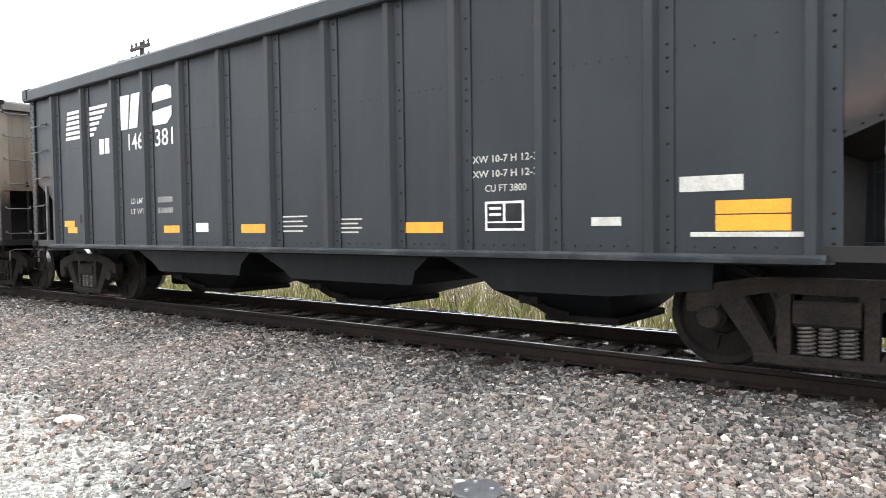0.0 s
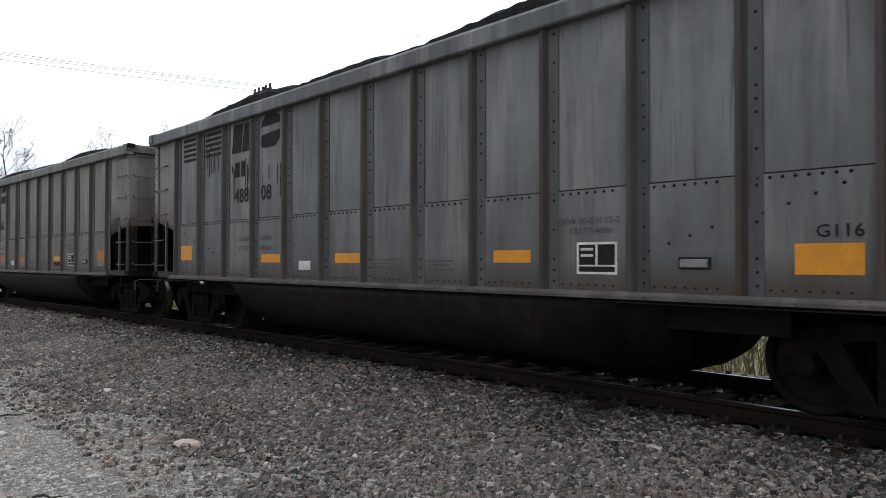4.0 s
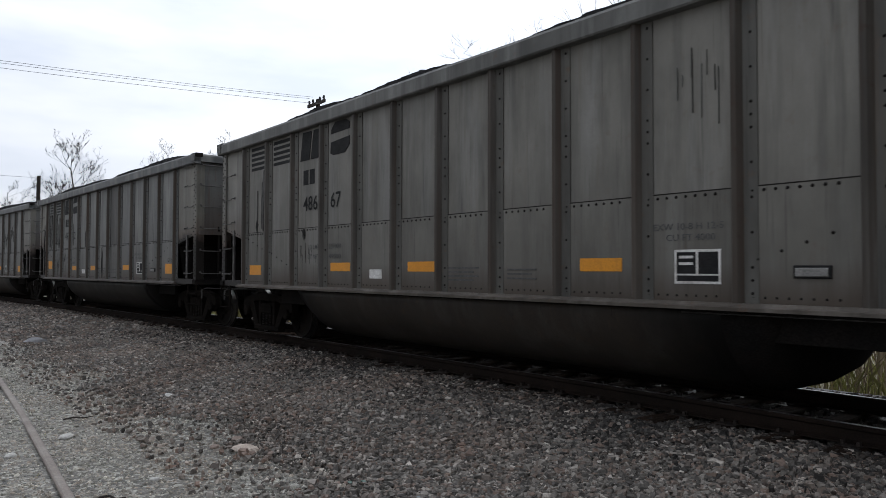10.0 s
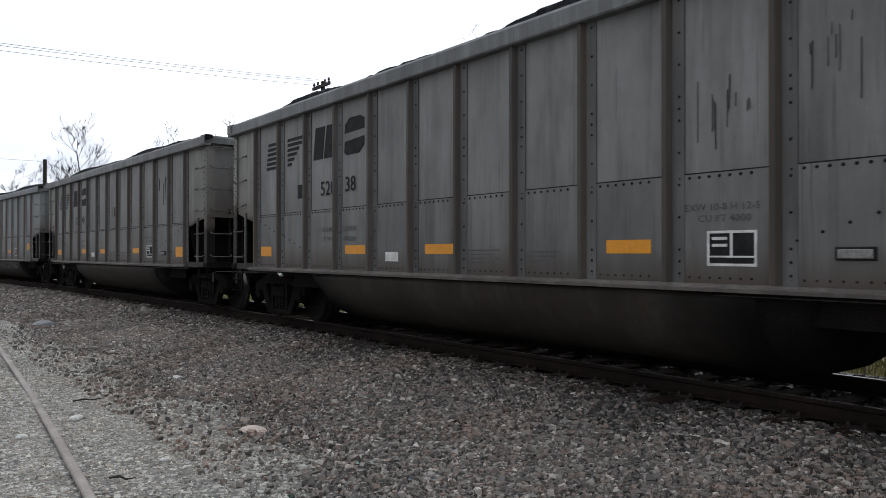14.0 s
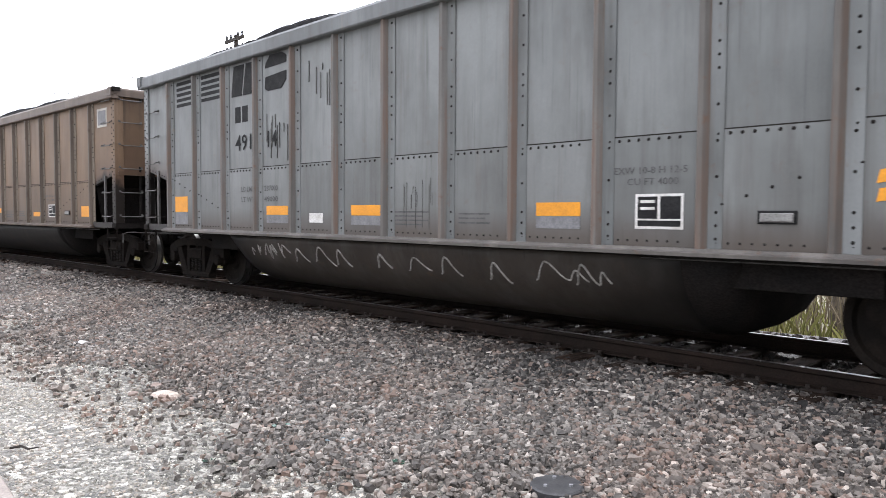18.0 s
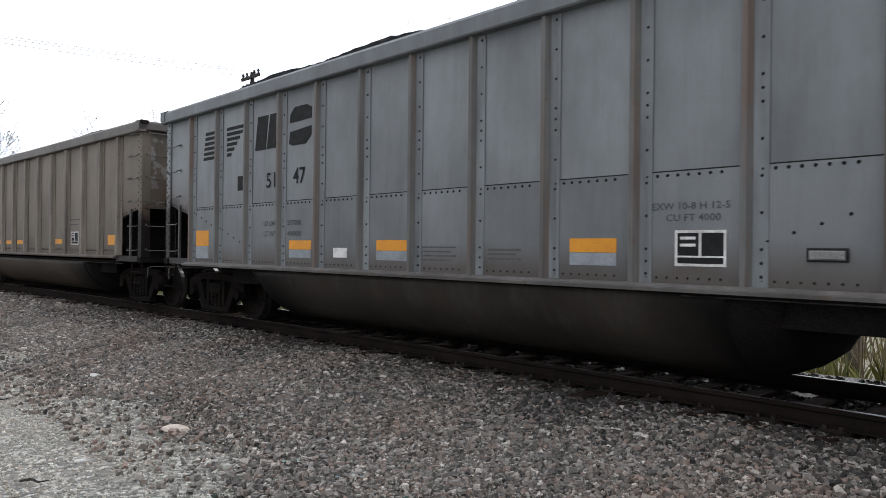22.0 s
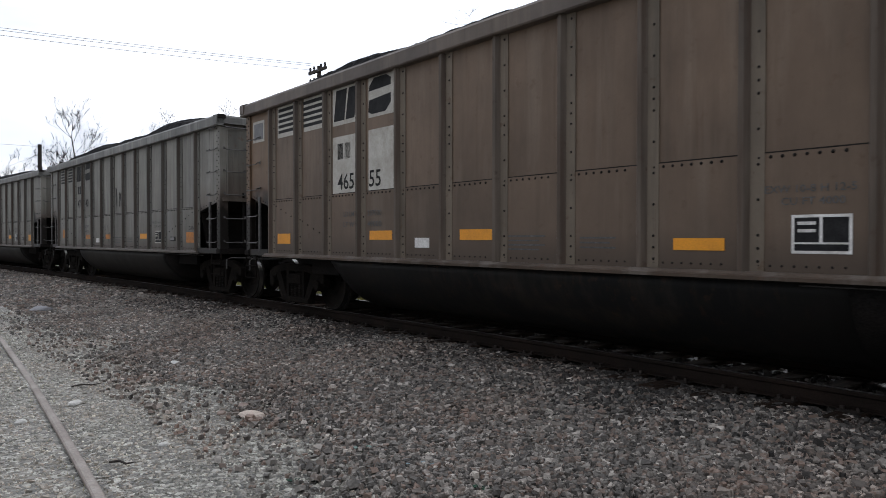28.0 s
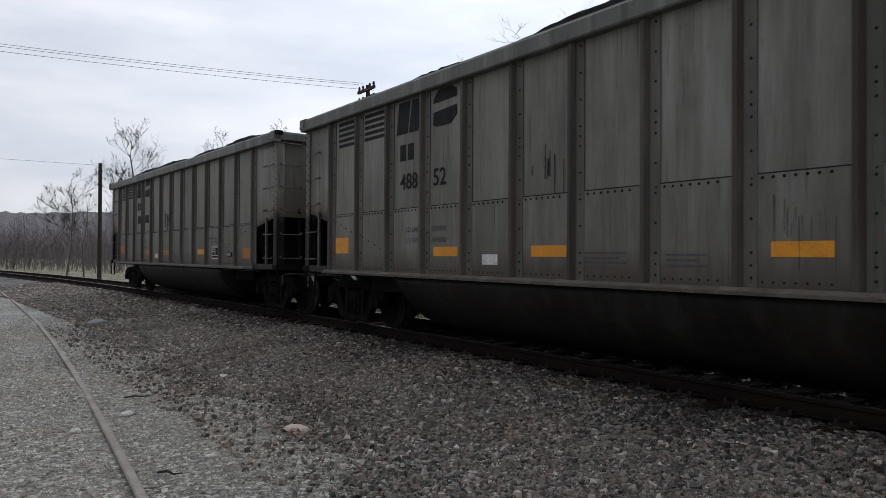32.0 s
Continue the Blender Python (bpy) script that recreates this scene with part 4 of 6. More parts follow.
    for s in (-1, 1):
        y0, y1 = sorted((s * 1.46, s * 1.63))
        part("corner_cap", flip(Shape().bar(x - 0.13, x + 0.12, y0, y1, 4.07, 4.142, 0.012)), FRAME_IRON, car, "black cap on the chord's corner")
    if brake:
        ring = Shape().tube([(x + 0.2, 0.42 + 0.27 * math.cos(a * math.pi / 12), 2.72 + 0.27 * math.sin(a * math.pi / 12)) for a in range(25)], 0.016, 5, False)
        for a in range(3):
            ring.tube([(x + 0.17, 0.42, 2.72), (x + 0.2, 0.42 + 0.26 * math.cos(a * 2.094), 2.72 + 0.26 * math.sin(a * 2.094))], 0.012, 4)
        part("brake_wheel", flip(ring), BLACK_IRON, car, "spoked hand brake wheel")
        part("brake_housing", flip(Shape().bar(x + 0.01, x + 0.16, 0.28, 0.56, 2.5, 2.95, 0.03)), FRAME_IRON, car, "hand brake housing")
        rod = Shape().tube([(x + 0.09, -1.0, 2.96), (x + 0.11, -0.6, 2.93), (x + 0.16, -0.2, 2.95), (x + 0.16, 0.9, 2.86), (x + 0.1, 1.1, 2.85)], 0.012, 5)
        part("crossover_rail", flip(rod), GRAB, car, "bent crossover hand rail")


def tub_outline():
    pts = [(-1.43, 1.12), (-1.42, 0.96), (-1.37, 0.78), (-1.28, 0.60), (-1.14, 0.43), (-0.95, 0.29), (-0.7, 0.18), (-0.35, 0.13)]
    return pts + [(-a, b) for a, b in pts[::-1]]


def build_car(style, posts, step, ends, wheelsets):
    """A car of one kind, its middle at the origin: the near side looks to -y. style: gondola, smooth or hopper."""
    car = empty({"gondola": "coal_gondola", "smooth": "coal_gondola", "hopper": "hopper_car"}[style])
    count = 13
    end = ends[0]
    places = [-posts + step * i for i in range(count)]
    if style == "hopper":
        places = [-6.22, -5.08, -4.02, -3.05, -2.05, -1.07, -0.02, 1.04, 2.05, 2.95, 3.95, 5.0, 6.22]
    if style == "smooth":
        places = [p + (0.05 if 0 < i < count - 1 else 0.0) for i, p in enumerate(places)]
    lift = 0.08 if style == "smooth" else 0.0
    foot = SILL + lift
    # posts: a channel with a riveted flange to its front side
    lip, a = {"gondola": 0.055, "smooth": 0.12, "hopper": 0.085}[style], {"gondola": 0.0, "smooth": 0.12, "hopper": 0.0}[style]
    sh = Shape().prism([(a, POST_OUT + 0.006), (a + 0.006, POST_OUT), (a + lip - 0.006, POST_OUT), (a + lip, POST_OUT + 0.006), (a + lip + 0.03, SIDE - 0.016), (a + lip + 0.03, SIDE), (a, SIDE)], "z", foot + 0.07, 3.99)
    strip = Shape().box(a + lip + 0.03, a + lip + (0.125 if style == "smooth" else 0.155), SIDE - 0.014, SIDE, foot + 0.07, 3.99)
    z, rows = foot + 0.16, 0
    while z < 3.93:
        strip.rivet(a + lip + (0.08 if style == "smooth" else 0.10), SIDE - 0.014, z, *((0.009, 0.010) if style == "smooth" else (0.015, 0.02)))
        z += 0.115 if rows in (0, 1, 6, 7) else 0.31
        rows += 1
    post = sh.mesh("side_post", PAINT_POST)
    far = Shape()
    far.v, far.f = list(sh.v), list(sh.f)
    far_post = far.mirrored(1).mesh("side_post", PAINT_POST)
    flange = strip.mesh("riveted_flange", PAINT_FLANGE)
    for x in places:
        part("side_post", post, PAINT_POST, car, at=(x, 0, 0))
        part("riveted_flange", flange, PAINT_FLANGE, car, at=(x, 0, 0))
        part("side_post", far_post, PAINT_POST, car, at=(x, 0, 0))
    # plates between the posts
    half = step / 2
    if style == "smooth":
        panel = Shape().box(-half + 0.004, half - 0.004, SIDE, SIDE + 0.03, foot + 0.07, 4.0)
        for i in range(8):
            panel.rivet(-half + 0.15 + 0.1 * i, SIDE, foot + 0.195, 0.012, 0.012)
        panel.dark.update(range(len(panel.f), len(panel.f) + 6))
        panel.box(-half + 0.004, half - 0.004, SIDE - 0.003, SIDE, foot + 0.162, foot + 0.174)
        upper = panel.mesh("side_plate", PAINT)
        for a, b in zip(places, places[1:]):
            part("side_plate", upper, PAINT, car, at=((a + b) / 2, 0, 0))
    else:
        seam = SEAM if style == "gondola" else 2.6
        if style == "hopper":
            for a, b in zip(places, places[1:]):
                part("side_plate", Shape().box(a + 0.004, b - 0.004, SIDE, SIDE + 0.03, foot + 0.07, 4.0), PAINT, car)
                seam_row = Shape()
                for i in range(6):
                    seam_row.rivet(a + 0.25 + (b - a - 0.3) * i / 6, SIDE, foot + 0.125, 0.012, 0.01)
                    seam_row.rivet(a + 0.25 + (b - a - 0.3) * i / 6, SIDE, 2.92, 0.010, 0.008)
                tagged(part("rivet_seam", seam_row, PAINT_POST, car), kind="stuff")
        upper = Shape().box(-half + 0.004, half - 0.004, SIDE, SIDE + 0.03, seam - 0.02, 4.0).mesh("upper_side_plate", PAINT)
        panel = Shape().box(-half + 0.004, half - 0.004, SIDE - 0.008, SIDE + 0.03, foot + 0.07, seam + 0.02) if style == "gondola" else Shape().box(-half + 0.004, half - 0.004, SIDE - 0.004, SIDE + 0.03, foot + 0.07, seam)
        for i in range(8):
            if style == "gondola":
                panel.rivet(-half + 0.16 + 0.098 * i, SIDE - 0.008, seam - 0.024, 0.017, 0.018)
            else:
                panel.rivet(-half + 0.16 + 0.098 * i, SIDE - 0.004, seam - 0.03, 0.009, 0.006)
            panel.rivet(-half + 0.16 + 0.098 * i, SIDE - 0.006, foot + 0.125, 0.014, 0.014)
        if style == "gondola":
            panel.dark.update(range(len(panel.f), len(panel.f) + 6))
            panel.box(-half + 0.004, half - 0.004, SIDE - 0.0095, SIDE, seam + 0.009, seam + 0.02)
        lower = panel.mesh("lower_side_plate", PAINT)
        for a, b in zip(places, places[1:]) if style == "gondola" else ():
            part("upper_side_plate", upper, PAINT, car, at=((a + b) / 2, 0, 0))
            part("lower_side_plate", lower, PAINT, car, at=((a + b) / 2, 0, 0))
        if style == "gondola":
            # the two rows of rivets that climb over the first bays at either end
            for k in (-1, 1):
                for j in range(2):
                    rise = Shape()
                    for i in range(4):
                        rise.rivet(k * (posts - step * (j + 1) + 0.2 + 0.2 * i), SIDE - 0.008, 1.52 + (0.36 if j == 0 else 0.05) + 0.07 * i, 0.016, 0.018)
                    tagged(part("rivet_seam", rise, RIVET, car), kind="stuff")
    # the end plates, cut away over the platforms
    for k in (-1, 1):
        end = ends[0] if k > 0 else ends[1]
        cut = [(posts + 0.004, 2.07), (posts + 0.004, 4.0), (end - 0.03, 4.0), (end - 0.03, 2.33)]
        if style == "hopper":
            cut = [(posts + 0.004, 1.95), (posts + 0.004, 4.0), (end - 0.03, 4.0), (end - 0.03, 2.42)]
        sh = Shape().prism(cut, "y", SIDE, SIDE + 0.03)
        for i in range(8):
            x = posts + 0.14 + (end - posts - 0.2) * i / 8
            sh.rivet(x, SIDE, cut[0][1] + (cut[3][1] - cut[0][1]) * (x - posts) / (end - posts) + 0.05, 0.014, 0.016)
        if k < 0:
            sh.mirrored(0)
        part("end_side_plate", sh, PAINT_CUT, car, "side plate cut away over the end platform")
        sh = Shape().prism(cut, "y", -SIDE - 0.03, -SIDE)
        if k < 0:
            sh.mirrored(0)
        part("end_side_plate", sh, PAINT, car)
    part("far_side_plate", Shape().box(-posts, posts, -SIDE - 0.03, -SIDE, foot + 0.07, 4.0), PAINT, car, "side plates")
    for s in (-1, 1):
        y = s * (abs(POST_OUT) + 0.02)
        chord = [(s * abs(SIDE) * 0.985, 3.95), (y + s * 0.02, 3.95), (y + s * 0.035, 3.965), (y + s * 0.035, 4.10), (y + s * 0.01, TOP), (s * abs(SIDE) * 0.985, TOP)]
        part("top_chord", Shape().prism(chord, "x", -ends[1] - 0.1, ends[0] + 0.1), PAINT_CHORD, car, "worn top chord")
        sill = [(s * 1.3, foot - 0.02), (y + s * 0.025, foot + 0.002), (y + s * 0.03, foot + 0.035), (y - s * 0.015, foot + 0.048), (y - s * 0.02, foot + 0.072), (s * 1.3, foot + 0.072)]
        part("side_sill", Shape().prism(sill, "x", -posts - 0.15, posts + 0.15), PAINT_SILL, car, "side sill ledge")
        a, b = sorted((s * (abs(SIDE) + 0.03), s * (abs(SIDE) - 0.05)))
        for k in (-1, 1):
            c, d = sorted((k * (posts + 0.1), k * ((ends[0] if k > 0 else ends[1]) - 0.02)))
            part("platform_sill", Shape().box(c, d, a, b, 1.13, 1.25), PAINT_CUT, car)
    part("center_sill", Shape().bar(-end + 0.3, end - 0.3, -0.28, 0.28, 0.7, 1.1, 0.02), FRAME_IRON, car, "center sill")
    part("floor", Shape().box(-posts, posts, -1.46, 1.46, 1.08, 1.14), FRAME_IRON, car)
    if style == "hopper":
        for b, w in ((-3.1, 1.12), (0.2, 1.116), (3.5, 1.112)):
            x = b + 0.1
            last = b > 3
            rear = [(b + 0.95, 0.62), (b + 1.9, 0.76), (b + 1.92, 1.1)] if last else [(b + 1.8, 0.62), (b + 1.85, 0.84), (b + 2.1, 1.1)]
            sh = Shape().prism([(b - 0.36, 0.62)] + rear + [(b - 1.1, 1.1), (b - 0.5, 0.76)], "y", -w, w)
            # below, the sheets slope together from all sides to the gate
            k = rear[0][0]
            sh.hexa([(b, -0.55, 0.30), (b + 0.72, -0.55, 0.30), (b + 0.72, 0.55, 0.30), (b, 0.55, 0.30)], [(b - 0.36, -w, 0.622), (k, -w, 0.622), (k, w, 0.622), (b - 0.36, w, 0.622)])
            hop = part("hopper_bay", sh, PAINT_TUB, car, "black sloping hopper bay")
            part("hopper_gate", Shape().bar(b - 0.05, b + 0.8, -0.6, 0.6, 0.24, 0.31, 0.02), FRAME_IRON, hop)
            lock = Shape().tube([(x - 0.2, -1.0, 0.60), (x - 0.1, -0.96, 0.50), (x + 0.02, -0.84, 0.38), (x + 0.18, -0.7, 0.32)], 0.045, 6).box(x - 0.22, x + 0.0, -1.0, -0.8, 0.46, 0.55)
            part("gate_lock", lock, TRUCK_IRON, hop, "cast gate lock")
    else:
        long = 3.85 if style == "gondola" else 4.3
        o = tub_outline()
        sh = Shape()
        n = len(o)
        rows = [(-long - 0.55, 0.52), (-long - 0.25, 0.80), (-long - 0.02, 0.985), (-long + 0.15, 1.0), (-long + 0.5, 1.0), (long - 0.5, 1.0), (long - 0.15, 1.0), (long + 0.05, 0.985)]
        for x, k in rows:
            sh.v += [(x, y * (0.75 + 0.25 * k), 1.12 - (1.12 - z) * k) for y, z in o]
        sh.f = [(i * n + j, (i + 1) * n + j, (i + 1) * n + (j + 1) % n, i * n + (j + 1) % n) for i in range(len(rows) - 1) for j in range(n)]
        sh.f += [tuple(range(n)), tuple(range((len(rows) - 1) * n, len(rows) * n))[::-1]]
        sh.f = [q[::-1] for q in sh.f]
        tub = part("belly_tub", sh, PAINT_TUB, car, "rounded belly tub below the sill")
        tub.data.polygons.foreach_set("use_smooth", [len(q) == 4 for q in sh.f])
        # the blunt black end of the tub, and the webs that run on from it to the truck
        sh = Shape()
        rows = [(long + 0.05, 0.99), (long + 0.24, 0.94), (long + 0.38, 0.84), (long + 0.46, 0.7), (long + 0.5, 0.5)]
        for x, k in rows:
            sh.v += [(x, y * (0.75 + 0.25 * k), 1.12 - (1.12 - z) * k) for y, z in o]
        sh.f = [(i * n + j, (i + 1) * n + j, (i + 1) * n + (j + 1) % n, i * n + (j + 1) % n)[::-1] for i in range(len(rows) - 1) for j in range(n)]
        sh.f += [tuple(range(n))[::-1], tuple(range((len(rows) - 1) * n, len(rows) * n))]
        nose = part("tub_end", sh, FRAME_IRON, car, "near-black blunt end of the belly tub")
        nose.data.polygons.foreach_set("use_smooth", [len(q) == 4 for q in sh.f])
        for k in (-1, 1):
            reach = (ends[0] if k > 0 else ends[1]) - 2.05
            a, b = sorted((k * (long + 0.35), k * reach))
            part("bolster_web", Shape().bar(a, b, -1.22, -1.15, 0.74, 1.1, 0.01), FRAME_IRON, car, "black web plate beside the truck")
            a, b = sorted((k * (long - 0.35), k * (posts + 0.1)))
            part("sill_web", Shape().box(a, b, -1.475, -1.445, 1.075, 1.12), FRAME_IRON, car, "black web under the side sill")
        part("train_pipe", Shape().tube([(long - 0.3, -1.48, 1.065), (posts + 0.3, -1.48, 1.065)], 0.009, 5), GRAB, car, "thin worn brake pipe")
    for k in (-1, 1):
        end = ends[0] if k > 0 else ends[1]
        end_gear(car, k, end, k > 0, style)
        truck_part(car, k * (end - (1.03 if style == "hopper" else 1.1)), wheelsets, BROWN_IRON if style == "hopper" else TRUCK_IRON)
        part("brake_rigging", Shape().tube([(k * (posts - 1.9), -0.9, 0.75), (k * (posts - 1.2), -0.5, 0.7)], 0.03, 5), FRAME_IRON, car)
    lower_bodies(car)
    return car


def coal_heap(seed, end, rise):
    """A heaped coal load with a lumpy top, higher along the middle."""
    rng = np.random.default_rng(seed)
    nx, ny = 110, 22
    p = rng.uniform(0, 6.28, 4)
    sh = Shape()
    for i in range(nx + 1):
        x = -end + 0.06 + (2 * end - 0.12) * i / nx
        taper = ease(min(1.0, (end - abs(x)) / 2.6))
        crest = rise + 0.05 * math.sin(0.9 * x + p[0]) + 0.05 * math.sin(2.1 * x + p[1])
        for j in range(ny + 1):
            y = -1.5 + 3.0 * j / ny
            c = math.cos(y / 1.5 * math.pi / 2) ** 0.35 if abs(y) < 1.499 else 0.0
            z = 3.82 + taper * c * crest + 0.05 * float(rng.random()) * (0.3 + c)
            sh.v.append((x, y, z))
    w = ny + 1
    sh.f = [(i * w + j, (i + 1) * w + j, (i + 1) * w + j + 1, i * w + j + 1) for i in range(nx) for j in range(ny)]
    base = len(sh.v)
    sh.v += [(-end + 0.06, -1.5, 3.3), (end - 0.06, -1.5, 3.3), (end - 0.06, 1.5, 3.3), (-end + 0.06, 1.5, 3.3)]
    sh.f.append((base, base + 3, base + 2, base + 1))
    return sh


# ---- the train ----
PITCH, HEAD = 16.2, -3.65
GREY_A = dict(base=(0.196, 0.187, 0.166), streak=0.55, bloom=0.25, rusty=0.22, pale=(0.3, 0.3, 0.29), drip=0.3)
GREY_B = dict(base=(0.196, 0.186, 0.161), streak=0.55, bloom=0.38, rusty=0.3, pale=(0.28, 0.275, 0.255), drip=0.5)
GREY_C = dict(base=(0.195, 0.208, 0.214), streak=0.22, bloom=0.1, rusty=0.12, pale=(0.28, 0.29, 0.3), drip=0.06, spec=0.35)
GREY_D = dict(base=(0.182, 0.192, 0.188), streak=0.5, bloom=0.15, rusty=0.2, pale=(0.27, 0.28, 0.28), drip=0.2, spec=0.3, grime=(0.05, 0.047, 0.042))
BROWN = dict(base=(0.166, 0.108, 0.067), streak=0.3, bloom=0.22, rusty=0.45, pale=(0.21, 0.165, 0.125), rust=(0.07, 0.036, 0.019), grime=(0.03, 0.024, 0.018))
TAN = dict(base=(0.172, 0.144, 0.113), streak=0.25, bloom=0.1, rusty=0.2, pale=(0.22, 0.2, 0.18))
JET = dict(base=(0.0165, 0.0195, 0.0225), streak=0.2, bloom=0.08, rusty=0.06, pale=(0.04, 0.045, 0.05), grime=(0.012, 0.012, 0.012), rust=(0.03, 0.024, 0.02), spec=0.22)
# style, paint, logo, number groups, class mark, words for the label
# how far each car stands off its even place in the train
NUDGE = {0: 0.3, 1: 0.02, 9: 0.06, 10: 0.04, 11: 0.04, 12: 0.0, 13: -0.15, 14: -0.12}
FLEET = [
    ("hopper", JET, "slant", ("146", "381"), "", "black coal hopper car with white markings"),
    ("smooth", TAN, "none", ("10", "751"), "", "tan smooth-sided coal gondola"),
    ("gondola", GREY_B, "bars", ("488", "08"), "G116", "streaked grey riveted coal gondola"),
    ("gondola", GREY_B, "bars", ("478", "03"), "", "stained grey riveted coal gondola with orange plates"),
    ("gondola", BROWN, "boxed", ("466", "55"), "", "brown coal gondola with pale blue painted patches"),
    ("gondola", GREY_A, "bars", ("486", "67"), "", "grey riveted coal gondola"),
    ("gondola", GREY_B, "bars", ("492", "32"), "G116", "grey coal gondola with black running stains"),
    ("gondola", GREY_A, "slant", ("520", "38"), "", "grey riveted coal gondola with slanted black stripes"),
    ("gondola", GREY_A, "slant", ("520", "40"), "", "grey riveted coal gondola with slanted black stripes"),
    ("gondola", GREY_D, "bars", ("491", "14"), "G116", "pale grey coal gondola with white belly scrawls"),
    ("gondola", BROWN, "boxed", ("472", "92"), "", "brown coal gondola with white number boards"),
    ("gondola", GREY_C, "slant", ("513", "47"), "", "blue-grey coal gondola with slanted black stripes"),
    ("smooth", TAN, "none", ("10", "707"), "", "tan smooth-sided coal gondola with sooty end"),
    ("gondola", GREY_C, "slant", ("534", "95"), "G119", "blue-grey coal gondola with slanted black stripes"),
    ("gondola", BROWN, "boxed", ("465", "55"), "", "brown coal gondola with white number boards"),
    ("gondola", GREY_B, "bars", ("478", "40"), "G116", "streaked grey riveted coal gondola"),
    ("gondola", GREY_B, "bars", ("488", "52"), "G116", "streaked grey riveted coal gondola"),
    ("gondola", GREY_B, "bars", None, "", "dark grey last coal gondola of the train"),
]


def make_fleet():
    made, first = [], {}
    sizes = {"gondola": (6.15, 1.025, (7.46, 7.18)), "smooth": (6.37, 1.0617, (7.73, 7.24)), "hopper": (6.22, 1.037, (7.3, 7.12))}
    for style, (posts, step, end) in sizes.items():
        first[style] = build_car(style, posts, step, end, [])
    used = set()
    copies = {}
    for i, row in enumerate(FLEET):
        if row[0] not in used:
            used.add(row[0])
            copies[i] = first[row[0]]
        else:
            copies[i] = copy_thing(first[row[0]], Matrix())
    return [copies[i] for i in range(len(FLEET))], sizes


def scaled(c, k):
    return tuple(a * k for a in c)


def dress(car, i, row):
    """Gives one car its own weathered coats."""
    style, coat, logo, number, mark, words = row
    base = coat["base"]
    base = {2: (0.168, 0.176, 0.177), 6: (0.180, 0.180, 0.172), 7: (0.192, 0.190, 0.182), 8: (0.194, 0.190, 0.180), 14: (0.150, 0.104, 0.072)}.get(i, base)
    body = paint("body_paint", **{**coat, "base": base, **({} if style == "hopper" else {"skirt": (1.62, 1.3)})})
    tone = {id(BROWN): (0.105, 0.083, 0.065), id(TAN): (0.215, 0.185, 0.15), id(JET): scaled(base, 1.0), id(GREY_C): (0.125, 0.12, 0.112), id(GREY_D): (0.115, 0.105, 0.094)}.get(id(coat), (0.07, 0.06, 0.05))
    posts = paint("post_paint", **{**coat, "base": tone, "rusting": (0.46, 0.62), "rusty": 1.0 if coat in (GREY_C, GREY_D) else min(1.0, coat["rusty"] * 3.2), "bloom": 0.12, "streak": 0.9, "rust": (0.115, 0.066, 0.043) if coat in (GREY_C, GREY_D) else (0.05, 0.03, 0.02)})
    worn = {id(BROWN): 0.85, id(TAN): 1.05, id(JET): 1.0, id(GREY_C): 0.9, id(GREY_D): 0.82}.get(id(coat), 0.52)
    flange = paint("flange_paint", **{**coat, "base": (0.146, 0.118, 0.089) if coat is BROWN else scaled(base, worn), "rusty": min(0.8, coat["rusty"] * 2), "streak": 0.7, "bloom": 0.1})
    sill = paint("sill_paint", **{**coat, "base": tuple(0.28 * b + 0.045 * k for b, k in zip(base, (1.1, 0.85, 0.68))) if style != "hopper" else base, "rusty": 0.8, "rust": (0.10, 0.055, 0.035), "bloom": 0.3, "pale": (0.22, 0.2, 0.18), **({"rusty": 0.1, "pale": (0.07, 0.072, 0.075)} if style == "hopper" else {})})
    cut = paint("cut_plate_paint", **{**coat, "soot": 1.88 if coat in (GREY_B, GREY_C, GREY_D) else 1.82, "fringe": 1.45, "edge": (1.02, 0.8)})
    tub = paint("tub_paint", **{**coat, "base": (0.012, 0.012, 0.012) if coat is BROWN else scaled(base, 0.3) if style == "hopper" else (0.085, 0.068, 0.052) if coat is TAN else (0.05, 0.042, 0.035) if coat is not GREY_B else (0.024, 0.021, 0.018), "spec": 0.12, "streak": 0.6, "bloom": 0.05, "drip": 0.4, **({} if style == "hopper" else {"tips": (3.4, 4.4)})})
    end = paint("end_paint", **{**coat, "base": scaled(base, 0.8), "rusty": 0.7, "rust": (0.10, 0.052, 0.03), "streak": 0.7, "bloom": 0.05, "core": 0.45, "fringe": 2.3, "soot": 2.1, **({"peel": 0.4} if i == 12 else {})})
    chord = paint("chord_paint", **{**coat, "base": tuple(0.5 * b + k for b, k in zip(base, (0.034, 0.037, 0.04))) if style != "hopper" else base, "rusty": 0.3, "drip": 0.0})
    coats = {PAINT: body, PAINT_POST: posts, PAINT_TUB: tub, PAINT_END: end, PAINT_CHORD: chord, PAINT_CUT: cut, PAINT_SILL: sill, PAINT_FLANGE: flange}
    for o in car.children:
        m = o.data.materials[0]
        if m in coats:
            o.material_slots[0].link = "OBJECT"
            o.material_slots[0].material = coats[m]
    tagged(car, words + ", on the main track", "freight car", "cars of the coal train")


def face(style, z):
    if style == "smooth":
        return SIDE
    seam = SEAM if style == "gondola" else 2.6
    return SIDE if z > seam or style == "hopper" else SIDE - 0.008


def plate(car, style, name, u0, u1, z0, z1, material, label="", lift=0.005):
    y, z0, z1 = face(style, (z0 + z1) / 2), up(z0), up(z1)
    return part(name, Shape().box(u0, u1, y - lift, y + 0.004, z0, z1), material, car, label)


